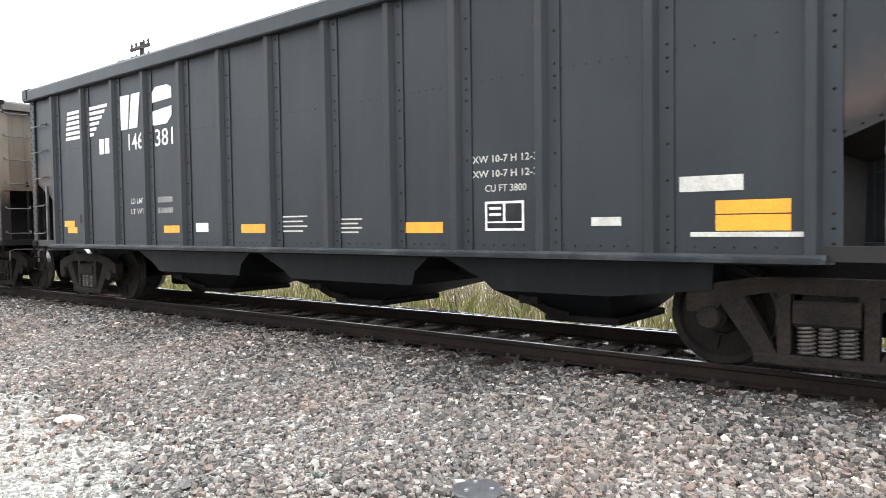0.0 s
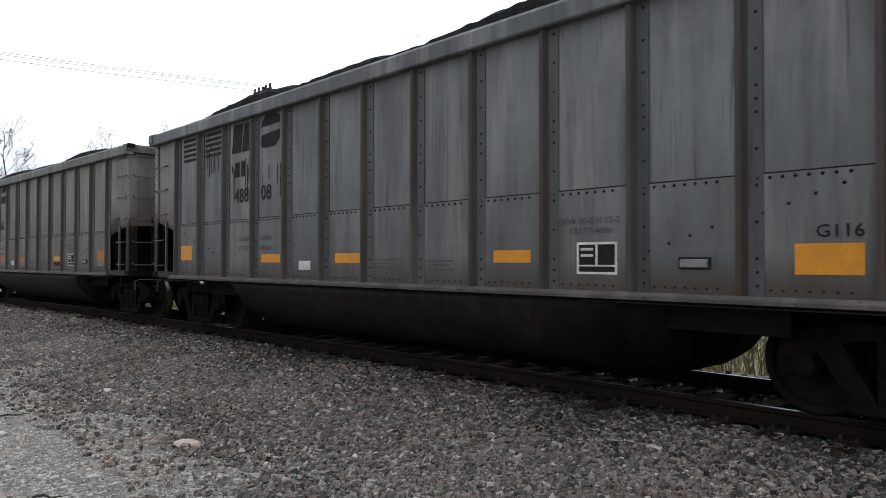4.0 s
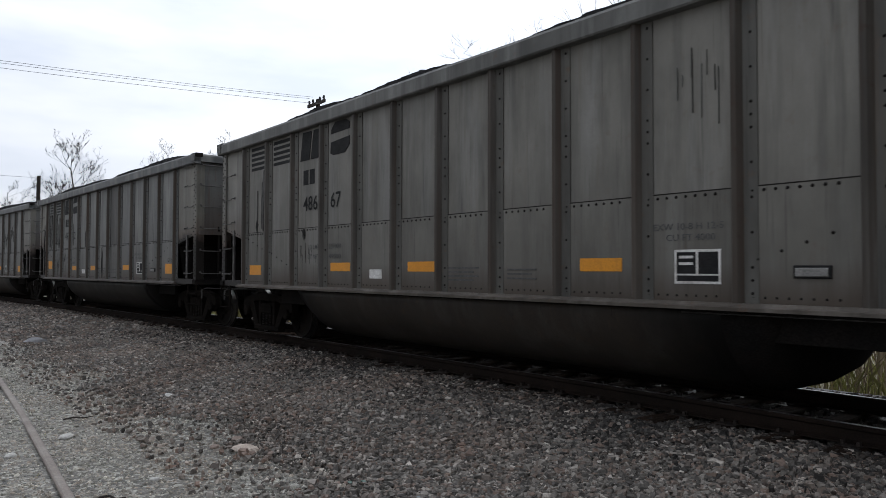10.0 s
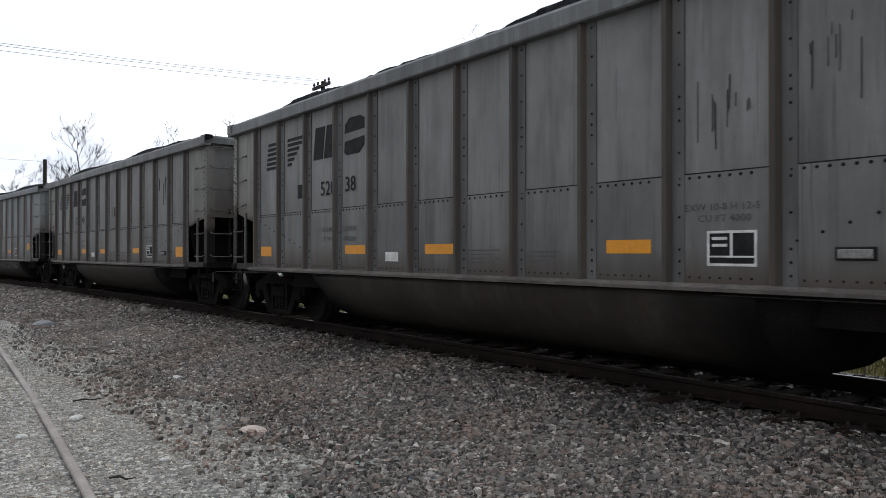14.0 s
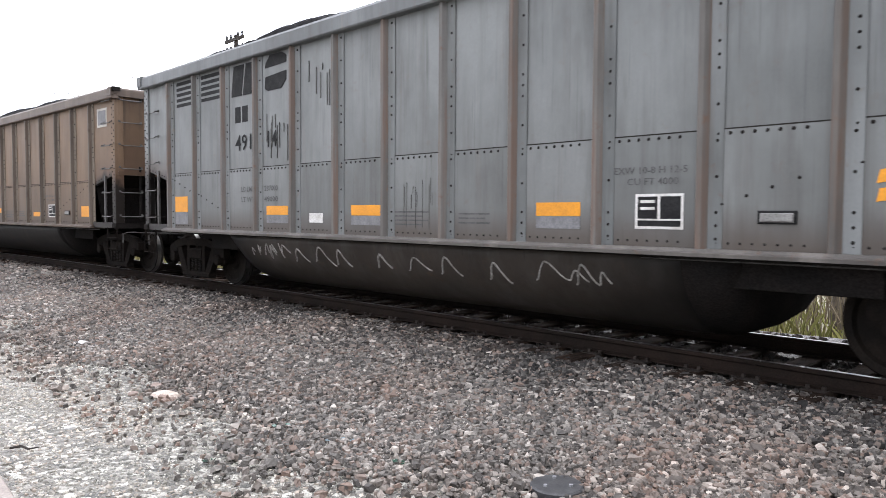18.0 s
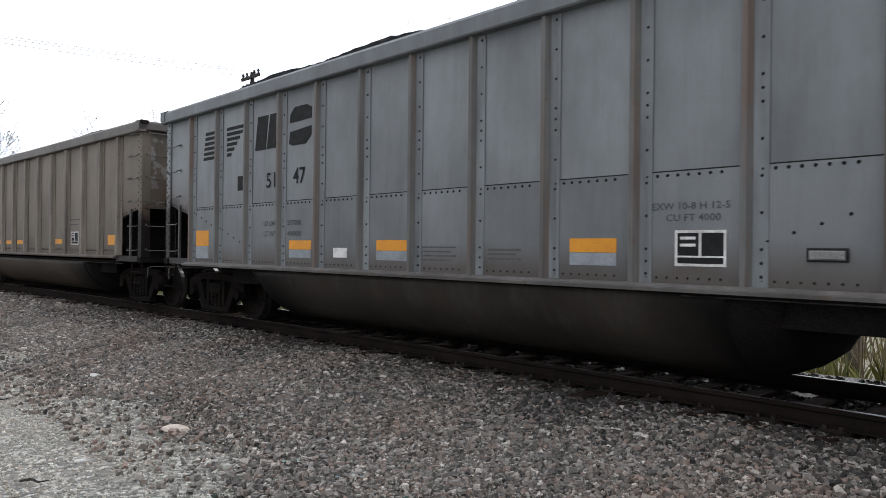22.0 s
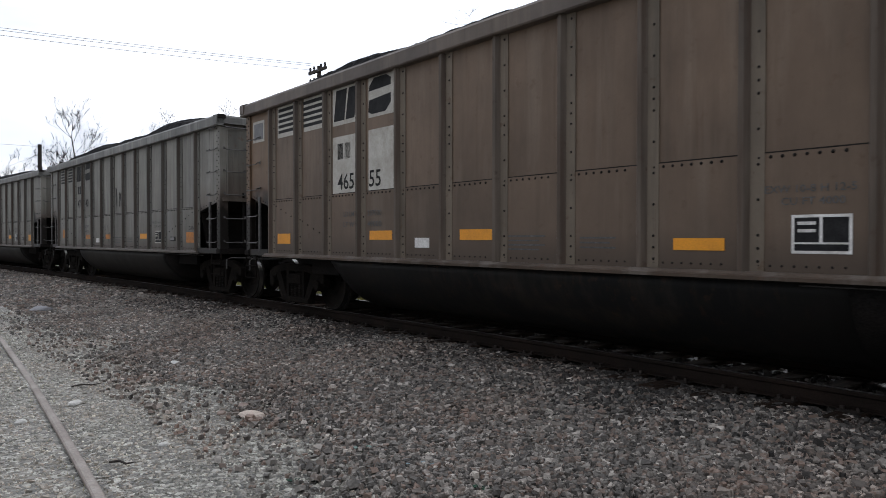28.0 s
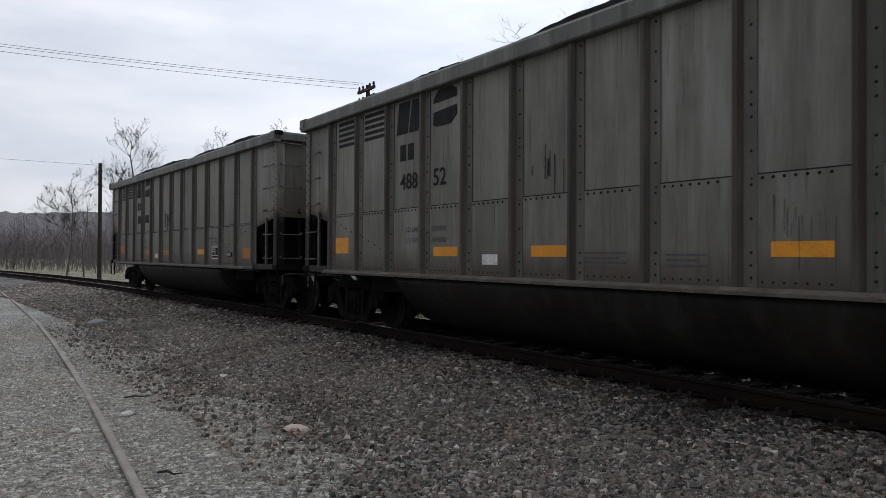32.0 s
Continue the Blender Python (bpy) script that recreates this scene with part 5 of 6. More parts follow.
def words(car, style, text, u, z, height, material, width=None, name="lettering", lift=0.005):
    me = lettering(text, height, material)
    ob = part(name, me, material, car, at=(u, face(style, z + height / 2) - lift, up(z)))
    if width:
        w = max(v.co.x for v in me.vertices)
        ob.scale = (width / w, 1, 1)
    return ob


def patch(car, style, name, outline, material, lift=0.005, label=""):
    y = face(style, sum(p[1] for p in outline) / len(outline))
    outline = [(a, up(b)) for a, b in outline]
    return part(name, Shape().prism(outline, "y", y - lift, y + 0.004), material, car, label)


def load_frame(car, style, u0, u1, z0, z1, ink, lift=0.006):
    """The square stencil with small black fields in a white border."""
    y, z0, z1 = face(style, z0), up(z0), up(z1)
    sh = Shape()
    t = 0.023
    for a, b, c, d in ((u0, u1, z0, z0 + t), (u0, u1, z1 - t, z1), (u0, u0 + t, z0 + t, z1 - t), (u1 - t, u1, z0 + t, z1 - t)):
        sh.box(a, b, y - lift, y + 0.004, c, d)
    m = (u0 + u1) / 2
    sh.box(m - 0.012, m + 0.012, y - lift, y + 0.004, z0 + 0.09, z1 - t).box(u0 + t, u1 - t, y - lift, y + 0.004, z0 + 0.075, z0 + 0.09)
    f = part("stencil_frame", sh, ink, car, "white-bordered stencil")
    part("stencil_field", Shape().box(u0 + t, u1 - t, y - lift + 0.003, y + 0.004, z0 + t, z1 - t), BLACK, car)
    b = Shape()
    for r in range(2):
        b.box(u0 + 0.05, m - 0.04, y - lift - 0.002, y, z1 - 0.08 - 0.06 * r, z1 - 0.055 - 0.06 * r)
    tagged(part("stencil_lines", b, ink, f), kind="stuff")


def small_lines(car, style, u, z, width, rows, ink, height=0.022, gap=0.05):
    """Unreadable small print as bars."""
    y, z = face(style, z), up(z)
    sh = Shape()
    for r in range(rows):
        sh.box(u, u + width * (1 - 0.16 * (r % 2)), y - 0.004, y + 0.002, z - gap * r, z - gap * r + height)
    part("small_print", sh, ink, car)


def logo_marks(car, style, kind, ink, ground, shift=0.0):
    """The railway's mark as plain stripes and blocks."""
    if kind == "none":
        return
    if kind == "slant":
        a, b, top = -5.68 + shift, -4.12 + shift, 3.62
        for r in range(6):
            z = 3.09 + 0.092 * r
            for x0, x1 in ((a + 0.015 * r, -5.06 + shift), (-4.8 + shift, b - 0.52 + 0.095 * r)):
                patch(car, style, "logo_stripe", [(x0, z), (x1, z), (x1 + 0.02, z + 0.058), (x0 + 0.012, z + 0.058)], ink)
        lo, hi = 3.10, 3.66
    else:
        for r in range(5):
            z = 3.46 + 0.1 * r
            for x0, x1 in ((-5.83, -5.16), (-4.87, -4.2)):
                patch(car, style, "logo_stripe", [(x0, z), (x1, z), (x1, z + 0.058), (x0, z + 0.058)], ink)
        lo, hi = 3.42, 3.92
        if kind == "boxed":
            for x0, x1 in ((-5.86, -5.13), (-4.84, -4.17)):
                patch(car, style, "logo_board", [(x0, 3.38), (x1, 3.38), (x1, 3.98), (x0, 3.98)], ground, 0.0035, "white board under black stripes")
    h = hi - lo
    x = -3.86 + shift
    if kind == "boxed":
        patch(car, style, "logo_board", [(x, lo - 0.07), (-3.1, lo - 0.07), (-3.1, hi + 0.09), (x, hi + 0.09)], ground, 0.004, "white logo board")
        patch(car, style, "logo_board", [(-2.80, lo - 0.07), (-2.1, lo - 0.07), (-2.1, hi + 0.09), (-2.80, hi + 0.09)], ground, 0.004, "white logo board")
    lift = 0.008
    patch(car, style, "logo_block", [(x + 0.04, lo), (x + 0.36, lo), (x + 0.44, hi), (x + 0.12, hi)], ink, lift)
    patch(car, style, "logo_block", [(x + 0.40, lo), (x + 0.66, lo), (x + 0.76, hi), (x + 0.5, hi)], ink, lift)
    x = -2.83 + shift
    patch(car, style, "logo_block", [(x + 0.03, lo + 0.02), (x + 0.12, lo - 0.02), (x + 0.48, lo - 0.02), (x + 0.62, lo + 0.1), (x + 0.62, lo + 0.24), (x + 0.05, lo + 0.20)], ink, lift)
    patch(car, style, "logo_block", [(x + 0.04, lo + 0.34), (x + 0.62, lo + 0.36), (x + 0.62, hi - 0.03), (x + 0.5, hi + 0.02), (x + 0.18, hi + 0.02), (x + 0.06, hi - 0.08)], ink, lift)


def mark_car(car, i, row):
    style, coat, logo, number, mark, label = row
    dark = style == "hopper"
    ink = WHITE if dark else BLACK
    rnd = random.Random(100 + i)
    shift = -0.07 if dark else 0.0
    logo_marks(car, style, logo, ink, DIRTY_WHITE, shift)
    faded = coat is GREY_B
    tone = ORANGE if i in (3, 15, 17) else YELLOW
    if style == "smooth":
        for u0, u1, z0, z1 in ((-6.04, -5.59, 1.50, 1.73), (-2.61, -2.11, 1.5, 1.61), (-1.60, -1.11, 1.5, 1.61), (-0.57, -0.09, 1.5, 1.62), (2.57, 3.06, 1.52, 1.64), (5.95, 6.35, 1.5, 1.73)):
            plate(car, style, "reflector_plate", u0, u1, z0, z1, YELLOW, "yellow reflective plate")
        plate(car, style, "notice_plate", -4.86, -4.56, 1.42, 1.70, WHITE, "white notice plate")
        small_lines(car, style, -4.83, 1.66, 0.24, 5, SMALL_INK, 0.016, 0.042)
        load_frame(car, style, 3.68, 4.16, 1.5, 1.83, WHITE)
        small_lines(car, style, 3.56, 2.12, 0.66, 2, SMALL_INK, 0.03, 0.12)
        small_lines(car, style, 0.3, 1.66, 0.6, 4, SMALL_INK, 0.018)
        g1, g2 = number
        plate(car, style, "number_board", -3.78, -3.32, 3.02, 3.41, FADED_BOARD, "faded blank board")
        plate(car, style, "number_board", -3.76, -3.03, 2.47, 2.86, DIRTY_WHITE, "pale number board")
        plate(car, style, "number_board", -4.61, -4.06, 3.05, 3.44, DIRTY_WHITE, "pale board with two dark blocks")
        small_lines(car, style, -4.58, 3.10, 0.18, 1, BLACK, 0.26)
        small_lines(car, style, -4.35, 3.10, 0.17, 1, BLACK, 0.26)
        plate(car, style, "number_board", -4.44, -4.06, 2.52, 2.88, DIRTY_WHITE, "pale number board")
        words(car, style, g1, -4.40, 2.56, 0.26, BLACK, 0.31, "number", 0.009)
        words(car, style, g2, -3.71, 2.53, 0.26, BLACK, 0.5, "number", 0.009)
        words(car, style, "LD LMT", -4.41, 1.72, 0.085, SMALL_INK, 0.36)
        words(car, style, "LT WT", -4.39, 1.53, 0.085, SMALL_INK, 0.33)
        words(car, style, "244200", -3.67, 1.72, 0.085, SMALL_INK, 0.42)
        words(car, style, "41800", -3.60, 1.53, 0.085, SMALL_INK, 0.36)
        return
    if dark:
        for u0, u1, z0, z1 in ((-5.9, -5.52, 1.5, 1.61), (-5.78, -5.42, 1.38, 1.49), (-2.58, -2.08, 1.38, 1.49), (-0.65, -0.14, 1.37, 1.49), (2.28, 2.8, 1.36, 1.48), (5.57, 6.12, 1.37, 1.50), (5.57, 6.12, 1.51, 1.62)):
            plate(car, style, "reflector_plate", u0, u1, z0, z1, YELLOW, "yellow reflective plate")
        plate(car, style, "notice_plate", -1.72, -1.42, 1.39, 1.52, WHITE, "white notice plate")
        plate(car, style, "notice_plate", 4.49, 4.77, 1.42, 1.5, DIRTY_WHITE, "pale notice plate")
        plate(car, style, "notice_plate", 5.28, 5.78, 1.70, 1.83, DIRTY_WHITE, "faded paint patch")
        plate(car, style, "notice_plate", 5.37, 6.24, 1.32, 1.36, DIRTY_WHITE, "thin pale strip")
        load_frame(car, style, 3.34, 3.79, 1.38, 1.68, WHITE)
        words(car, style, "EXW 10-7 H 12-3", 3.14, 2.08, 0.07, DIRTY_WHITE, 0.8)
        words(car, style, "EXW 10-7 H 12-3", 3.14, 1.93, 0.07, DIRTY_WHITE, 0.8)
        words(car, style, "CU FT 3800", 3.34, 1.78, 0.07, DIRTY_WHITE, 0.48)
        small_lines(car, style, 0.18, 1.57, 0.5, 4, DIRTY_WHITE, 0.018, 0.06)
        small_lines(car, style, 1.26, 1.52, 0.36, 4, DIRTY_WHITE, 0.018, 0.05)
        words(car, style, number[0], -3.62, 2.75, 0.26, WHITE, 0.5, "number")
        words(car, style, number[1], -2.78, 2.75, 0.26, WHITE, 0.52, "number")
        small_lines(car, style, -4.52, 2.75, 0.15, 1, WHITE, 0.25)
        small_lines(car, style, -4.33, 2.75, 0.14, 1, WHITE, 0.25)
        for z, a, b in ((1.86, "LD LMT", "235000"), (1.69, "LT WT", "51000")):
            words(car, style, a, -3.54, z, 0.085, DIRTY_WHITE, 0.42)
            words(car, style, b, -2.74, z, 0.085, DIRTY_WHITE, 0.42)
        plate(car, style, "vent_plate", -5.55 + 0.25, -5.22 + 0.25, 1.56, 1.72, BLACK, "small louvre plate")
        return
    # gondolas
    drop = {3: 0.1, 4: 0.0, 9: 0.0, 11: 0.05}.get(i, 0.21)
    plates = [(5.57, 6.06, 1.58 - drop, 1.83 - drop), (2.39, 2.92, 1.46, 1.60), (-0.66, -0.06, 1.45, 1.59), (-2.76, -2.17, 1.45, 1.59), (-5.90, -5.44, 1.40, 1.59) if i in (7, 8) else (-5.86, -5.36, 1.37, 1.56) if i in (5, 10, 14) else (-5.92, -5.42, 1.49, 1.78) if i != 15 else (-5.62, -5.12, 1.49, 1.78)]
    if i in (10, 14):
        plates[1] = (2.42, 2.93, 1.36, 1.475)
    for n, (u0, u1, z0, z1) in enumerate(plates):
        if i == 9 and n == 0:
            for d in (0.0, 0.14):
                patch(car, style, "reflector_plate", [(5.42, 1.58 + d), (5.9, 1.66 + d), (5.92, 1.76 + d), (5.44, 1.68 + d)], YELLOW, label="yellow reflective strip")
            continue
        coat_of = YELLOW if (tone is YELLOW or n == 1) else ORANGE
        if i in (3, 15) and n in (2, 3):
            coat_of = ORANGE
        plate(car, style, "reflector_plate", u0, u1, z0, z1, coat_of, "yellow reflective plate" if coat_of is YELLOW else "worn orange plate")
        if i in (3, 4, 9, 11):
            plate(car, style, "plate_backing", u0, u1, z0 - 0.13 - 0.1 * (n == 4), z0 - 0.004, BLACK if i == 3 and n in (1, 4) else GREY_PLATE if i != 11 else BARE_BLUE, "bare backing plate")
    plate(car, style, "notice_plate", -1.62, -1.30, 1.34, 1.48, WHITE, "white notice plate")
    small_lines(car, style, -1.58, 1.445, 0.24, 3, BLACK, 0.016, 0.04)
    load_frame(car, style, 3.51, 3.97, 1.345, 1.67, WHITE if i not in (15,) else DIRTY_WHITE)
    words(car, style, "EXW 10-8 H 12-5", 3.28, 1.86, 0.062, SMALL_INK, 0.72)
    words(car, style, "CU FT 4000", 3.42, 1.755, 0.062, SMALL_INK, 0.5)
    small_lines(car, style, 0.22, 1.49, 0.58, 4, SMALL_INK, 0.018)
    small_lines(car, style, 1.3, 1.47, 0.46, 3, SMALL_INK, 0.018)
    cast = Shape().bar(4.62, 4.87, face(style, 1.4) - 0.03, face(style, 1.4), up(1.42), up(1.495), 0.008)
    part("holder_rim", Shape().bar(4.60, 4.89, face(style, 1.4) - 0.018, face(style, 1.4), up(1.405), up(1.515), 0.006), BLACK, car)
    part("routing_holder", cast, HOLDER, car, "small metal card holder")
    if mark:
        words(car, style, mark, 5.72, 1.88 - drop, 0.10, BLACK, 0.34)
    if logo == "slant":
        d = -0.1 if i in (7, 8) else 0.0
        spots, h = ((-3.47 + d, 2.46), (-2.68 + d, 2.48)), 0.24
        small_lines(car, style, -4.40, 2.46, 0.17, 1, BLACK, 0.24)
        small_lines(car, style, -4.17, 2.46, 0.17, 1, BLACK, 0.24)
    else:
        spots, h = ((-3.70, 2.52), (-2.79, 2.52)), 0.25
        if logo == "boxed":
            spots = ((-3.70, 2.28), (-2.79, 2.28))
            for x0, x1 in ((-3.86, -3.1), (-2.80, -2.1)):
                plate(car, style, "number_board", x0, x1, 2.22, 3.16, DIRTY_WHITE, "white number board", 0.004)
        z = 2.78 if logo == "boxed" else 2.98
        small_lines(car, style, -3.71, z, 0.17, 1, BLACK, 0.25)
        small_lines(car, style, -3.49, z, 0.17, 1, BLACK, 0.25)
    if number:
        for (u, z), s in zip(spots, number):
            words(car, style, s, u, z, h, BLACK, 0.165 * len(s), "number", 0.009)
    else:
        for u, z in spots:
            small_lines(car, style, u, z, 0.42, 1, BLACK, h)
    for z, a, b in ((1.83, "LD LMT", "237000"), (1.66, "LT WT", "49000")):
        words(car, style, a, -3.52, z, 0.08, SMALL_INK, 0.4)
        words(car, style, b, -2.82, z, 0.08, SMALL_INK, 0.38)
    if logo == "boxed":
        for u in (-6.94, 6.52):
            plate(car, style, "window_stencil", u, u + 0.5, 3.4, 3.82, DIRTY_WHITE, "white square outline")
            plate(car, style, "window_stencil", u + 0.05, u + 0.45, 3.45, 3.77, GREY_PLATE, "dark square field", 0.009)


def drawn(z):
    """From the height on the rails back to the height as drawn."""
    return 1.11 + (z - 0.96) / 0.95


def stain(car, u, z0, z1, width, material=None, seed=0, name="running_stain"):
    """A ragged run of spilt coal slurry down one plate."""
    rng = random.Random(seed)
    sh, n = Shape(), 13
    for k in range(1 if width < 0.03 else 3):
        side = (0.0, -0.55, 0.6)[k] * width
        hi = z1 if k == 0 else z1 - rng.uniform(0.1, 0.45) * (z1 - z0)
        lo = z0 if k == 0 else z0 + rng.uniform(0.0, 0.4) * (z1 - z0)
        left, right = [], []
        for j in range(n):
            f = j / (n - 1)
            z = hi + (lo - hi) * f
            w = width * (0.6 if k == 0 else 0.28) * (0.12 + 0.88 * math.sin(math.pi * (0.06 + 0.88 * f ** 0.7)) ** 0.8) * rng.uniform(0.65, 1.2)
            m = u + side + rng.uniform(-0.05, 0.05) * width + 0.12 * width * math.sin(3 * f + seed)
            left.append((m - w / 2, z))
            right.append((m + w / 2, z))
        sh.prism(left + right[::-1], "y", SIDE - 0.0115 - 0.0008 * k - 0.00012 * (seed % 30), SIDE + 0.004)
    return part(name, sh, material or SLURRY, car, "black running stain")


def ragged(car, name, outline, material, y, seed, label=""):
    """A painted or spilt patch with an uneven edge; heights on the rails."""
    rng = random.Random(seed)
    pts = []
    for (a, b), (c, d) in zip(outline, outline[1:] + outline[:1]):
        n = max(2, int(math.hypot(c - a, d - b) / 0.09))
        pts += [(a + (c - a) * k / n + rng.uniform(-0.025, 0.025), b + (d - b) * k / n + rng.uniform(-0.03, 0.03)) for k in range(n)]
    return part(name, Shape().prism(pts, "y", y, SIDE + 0.004), material, car, label)


def stain_cars():
    low, high = SIDE - 0.0125, SIDE - 0.004
    # the brown car with blue paint thrown over its lower plates
    car = CARS[4]
    ragged(car, "paint_patch", [(-2.97, 1.04), (-1.0, 1.04), (-1.0, 1.99), (-2.6, 1.99), (-2.66, 1.5), (-2.95, 1.45)], BLUE, low, 1, "pale blue paint patch")
    ragged(car, "paint_patch", [(-1.0, 1.04), (1.75, 1.04), (1.62, 1.6), (1.9, 1.98), (-1.0, 1.98)], BLUE, low, 2, "pale blue paint patch")
    ragged(car, "paint_patch", [(-1.95, 1.99), (1.3, 1.99), (1.2, 2.36), (0.3, 2.42), (-0.05, 2.38), (-1.0, 2.38), (-1.15, 2.32), (-1.93, 2.31)], BLUE, high, 3, "pale blue paint patch")
    ragged(car, "paint_patch", [(-3.2, 1.04), (-3.0, 1.04), (-3.02, 1.4)], BLUE, low, 4)
    ragged(car, "slurry_patch", [(1.4, 1.03), (2.08, 1.03), (2.12, 1.9), (1.95, 2.0), (1.35, 1.99), (1.5, 1.5)], SLURRY, low - 0.002, 5, "black slurry patch")
    for n, (u, z0, z1, w) in enumerate(((0.29, 2.2, 2.58, 0.09), (0.36, 3.02, 3.1, 0.12), (0.3, 2.68, 2.78, 0.06), (0.72, 2.9, 2.98, 0.1), (0.88, 1.04, 2.95, 0.11), (0.80, 1.25, 1.92, 0.05), (1.10, 1.04, 1.9, 0.12), (1.56, 2.05, 3.1, 0.06), (2.02, 2.0, 2.9, 0.09), (-1.36, 2.5, 3.58, 0.04), (-3.40, 1.15, 2.32, 0.13), (-3.3, 1.5, 1.9, 0.028))):
        stain(car, u, z0, z1, w, seed=n)
    plate(car, "gondola", "card_holder", 5.60, 6.1, drawn(1.12), drawn(1.34), BARE_BLUE, "bare grey plate")
    plate(car, "gondola", "tag", 5.38, 5.58, drawn(1.14), drawn(1.26), PINK, "pink tag", 0.008)
    plate(car, "gondola", "tag", -5.24, -5.1, drawn(1.38), drawn(1.48), PINK, "pink tag", 0.008)
    # stains on the grey cars
    car = CARS[6]
    stain(car, -6.6, 2.0, 2.96, 0.1, seed=21)
    rng = random.Random(6)
    for n in range(96):
        # broad faint runs, then narrower and darker ones, under the stripes
        u = rng.choice((rng.uniform(-5.85, -5.2), rng.uniform(-4.85, -4.2)))
        a = rng.uniform(2.0, 2.5) if n % 3 or u < -5.0 else rng.uniform(1.04, 1.3)
        long = rng.uniform(0.4, 1.15) if a > 1.9 else rng.uniform(0.3, 0.7)
        coat, w = ((SMUDGE, rng.uniform(0.02, 0.055)) if n < 44 else (SLURRY_THIN, rng.uniform(0.014, 0.04)) if n < 84 else (SLURRY, rng.uniform(0.012, 0.03)))
        stain(car, u, a, min(a + long, 3.25 if a > 1.9 else 1.96), w, coat, seed=60 + n)
    for n, (u, a, b, w) in enumerate(((-3.72, 1.55, 1.85, 0.09), (-3.68, 1.1, 1.45, 0.06), (-3.1, 1.1, 1.4, 0.05), (-2.7, 2.1, 2.8, 0.06), (-1.3, 2.0, 2.5, 0.05))):
        stain(car, u, a, b, w, SMUDGE if n % 2 else SLURRY_THIN, seed=170 + n)
    stain(car, 0.46, 1.06, 2.02, 0.09, seed=23)
    # one bay blackened by spilt coal
    foul = {k: paint("sooted_plate_paint", **{**GREY_B, "base": c, "streak": 1.3, "drip": 0.9, "bloom": 0.15}) for k, c in (("upper", (0.066, 0.062, 0.057)), ("lower", (0.10, 0.095, 0.087)))}
    for o in car.children:
        kind = o.name.split("_")[0]
        if "side_plate" in o.name and kind in foul and abs(o.location.x - 1.54) < 0.1:
            o.material_slots[0].material = foul[kind]
    # two long runs and a foul corner at the rear of a grey car
    car = CARS[5]
    stain(car, -5.54, 1.45, 2.8, 0.022, SLURRY_THIN, seed=51)
    stain(car, -5.56, 2.03, 2.25, 0.06, seed=52)
    stain(car, -5.28, 2.03, 3.17, 0.11, SLURRY_THIN, seed=53)
    stain(car, -5.22, 2.03, 2.7, 0.05, seed=54)
    ragged(car, "slurry_patch", [(-5.27, 1.06), (-5.05, 1.06), (-5.05, 1.98), (-5.25, 1.98), (-5.2, 1.6)], SLURRY_THIN, low, 55, "dark sooty patch")
    stain(car, -3.67, 1.8, 2.0, 0.07, seed=56)
    # short drips in clusters, a bay here and there
    for k, seed, count in ((2, 32, 3), (3, 31, 3), (5, 33, 2), (7, 37, 2), (8, 38, 2), (9, 39, 3), (15, 41, 2), (16, 35, 2), (17, 36, 1)):
        rng = random.Random(seed)
        for bay in rng.sample(range(12), count):
            left = -6.15 + 1.025 * bay + 0.3
            head = rng.uniform(2.6, 3.5) if rng.random() < 0.7 else rng.uniform(1.6, 1.9)
            for n in range(rng.randint(6, 12)):
                z = head - rng.uniform(0.0, 0.25)
                run_down = min(rng.uniform(0.08, 0.55), z - (2.02 if z > 2.1 else 1.06))
                if run_down > 0.05:
                    stain(CARS[k], left + rng.uniform(0.0, 0.62), z - run_down, z, rng.uniform(0.005, 0.013), SLURRY_THIN if n % 3 == 0 else SMUDGE, seed=seed * 40 + 13 * bay + n)
    # unreadable stencils on the front end walls
    for k, car in enumerate(CARS):
        if k in (0, 12):
            continue
        x = SIZES[FLEET[k][0]][2][0] + 0.001
        sh = Shape()
        for r, (w, h) in enumerate(((0.36, 0.09), (0.5, 0.03), (0.3, 0.03), (0.46, 0.03), (0.4, 0.03))):
            z = 3.15 - 0.13 * r
            sh.box(x - 0.002, x + 0.004, 0.75 - w / 2, 0.75 + w / 2, z, z + h)
        tagged(part("small_print", sh, SMALL_INK, car), kind="stuff")
    # white scrawls on the belly of one car
    car = CARS[9]
    rng = random.Random(8)

    def belly(z):
        return -1.42 + (0.96 - z) * 0.28 if z > 0.78 else -1.37 + (0.78 - z) * 0.5

    def stroke(corners, radius):
        pts = []
        for (a, b), (c, d) in zip(corners, corners[1:]):
            for k in range(7):
                f = ease(k / 6)
                z = b + (d - b) * f
                pts.append((a + (c - a) * k / 6, belly(z) - 0.001, up(z)))
        part("scrawl", Shape().tube(pts, radius, 5), SCRAWL, car, "white painted scrawl")

    # a tangle at the rear, then long loose strokes
    for x in (-3.45, -3.3, -3.12, -2.98, -2.8, -2.66):
        stroke([(x + rng.uniform(-0.1, 0.1) + 0.07 * k, rng.uniform(0.84, 0.98) if k % 2 else rng.uniform(0.62, 0.8)) for k in range(rng.randint(3, 5))], 0.008 + 0.005 * rng.random())
    x = -2.3
    while x < 3.3:
        w = rng.uniform(0.1, 0.2)
        stroke([(x, rng.uniform(0.6, 0.72)), (x + w, rng.uniform(0.86, 0.97)), (x + 2.4 * w, rng.uniform(0.56, 0.7))] + ([(x + 3 * w, 0.84), (x + 3.7 * w, 0.7)] if x > 1.6 else []), 0.010 + 0.006 * rng.random())
        x += rng.uniform(0.5, 0.95)


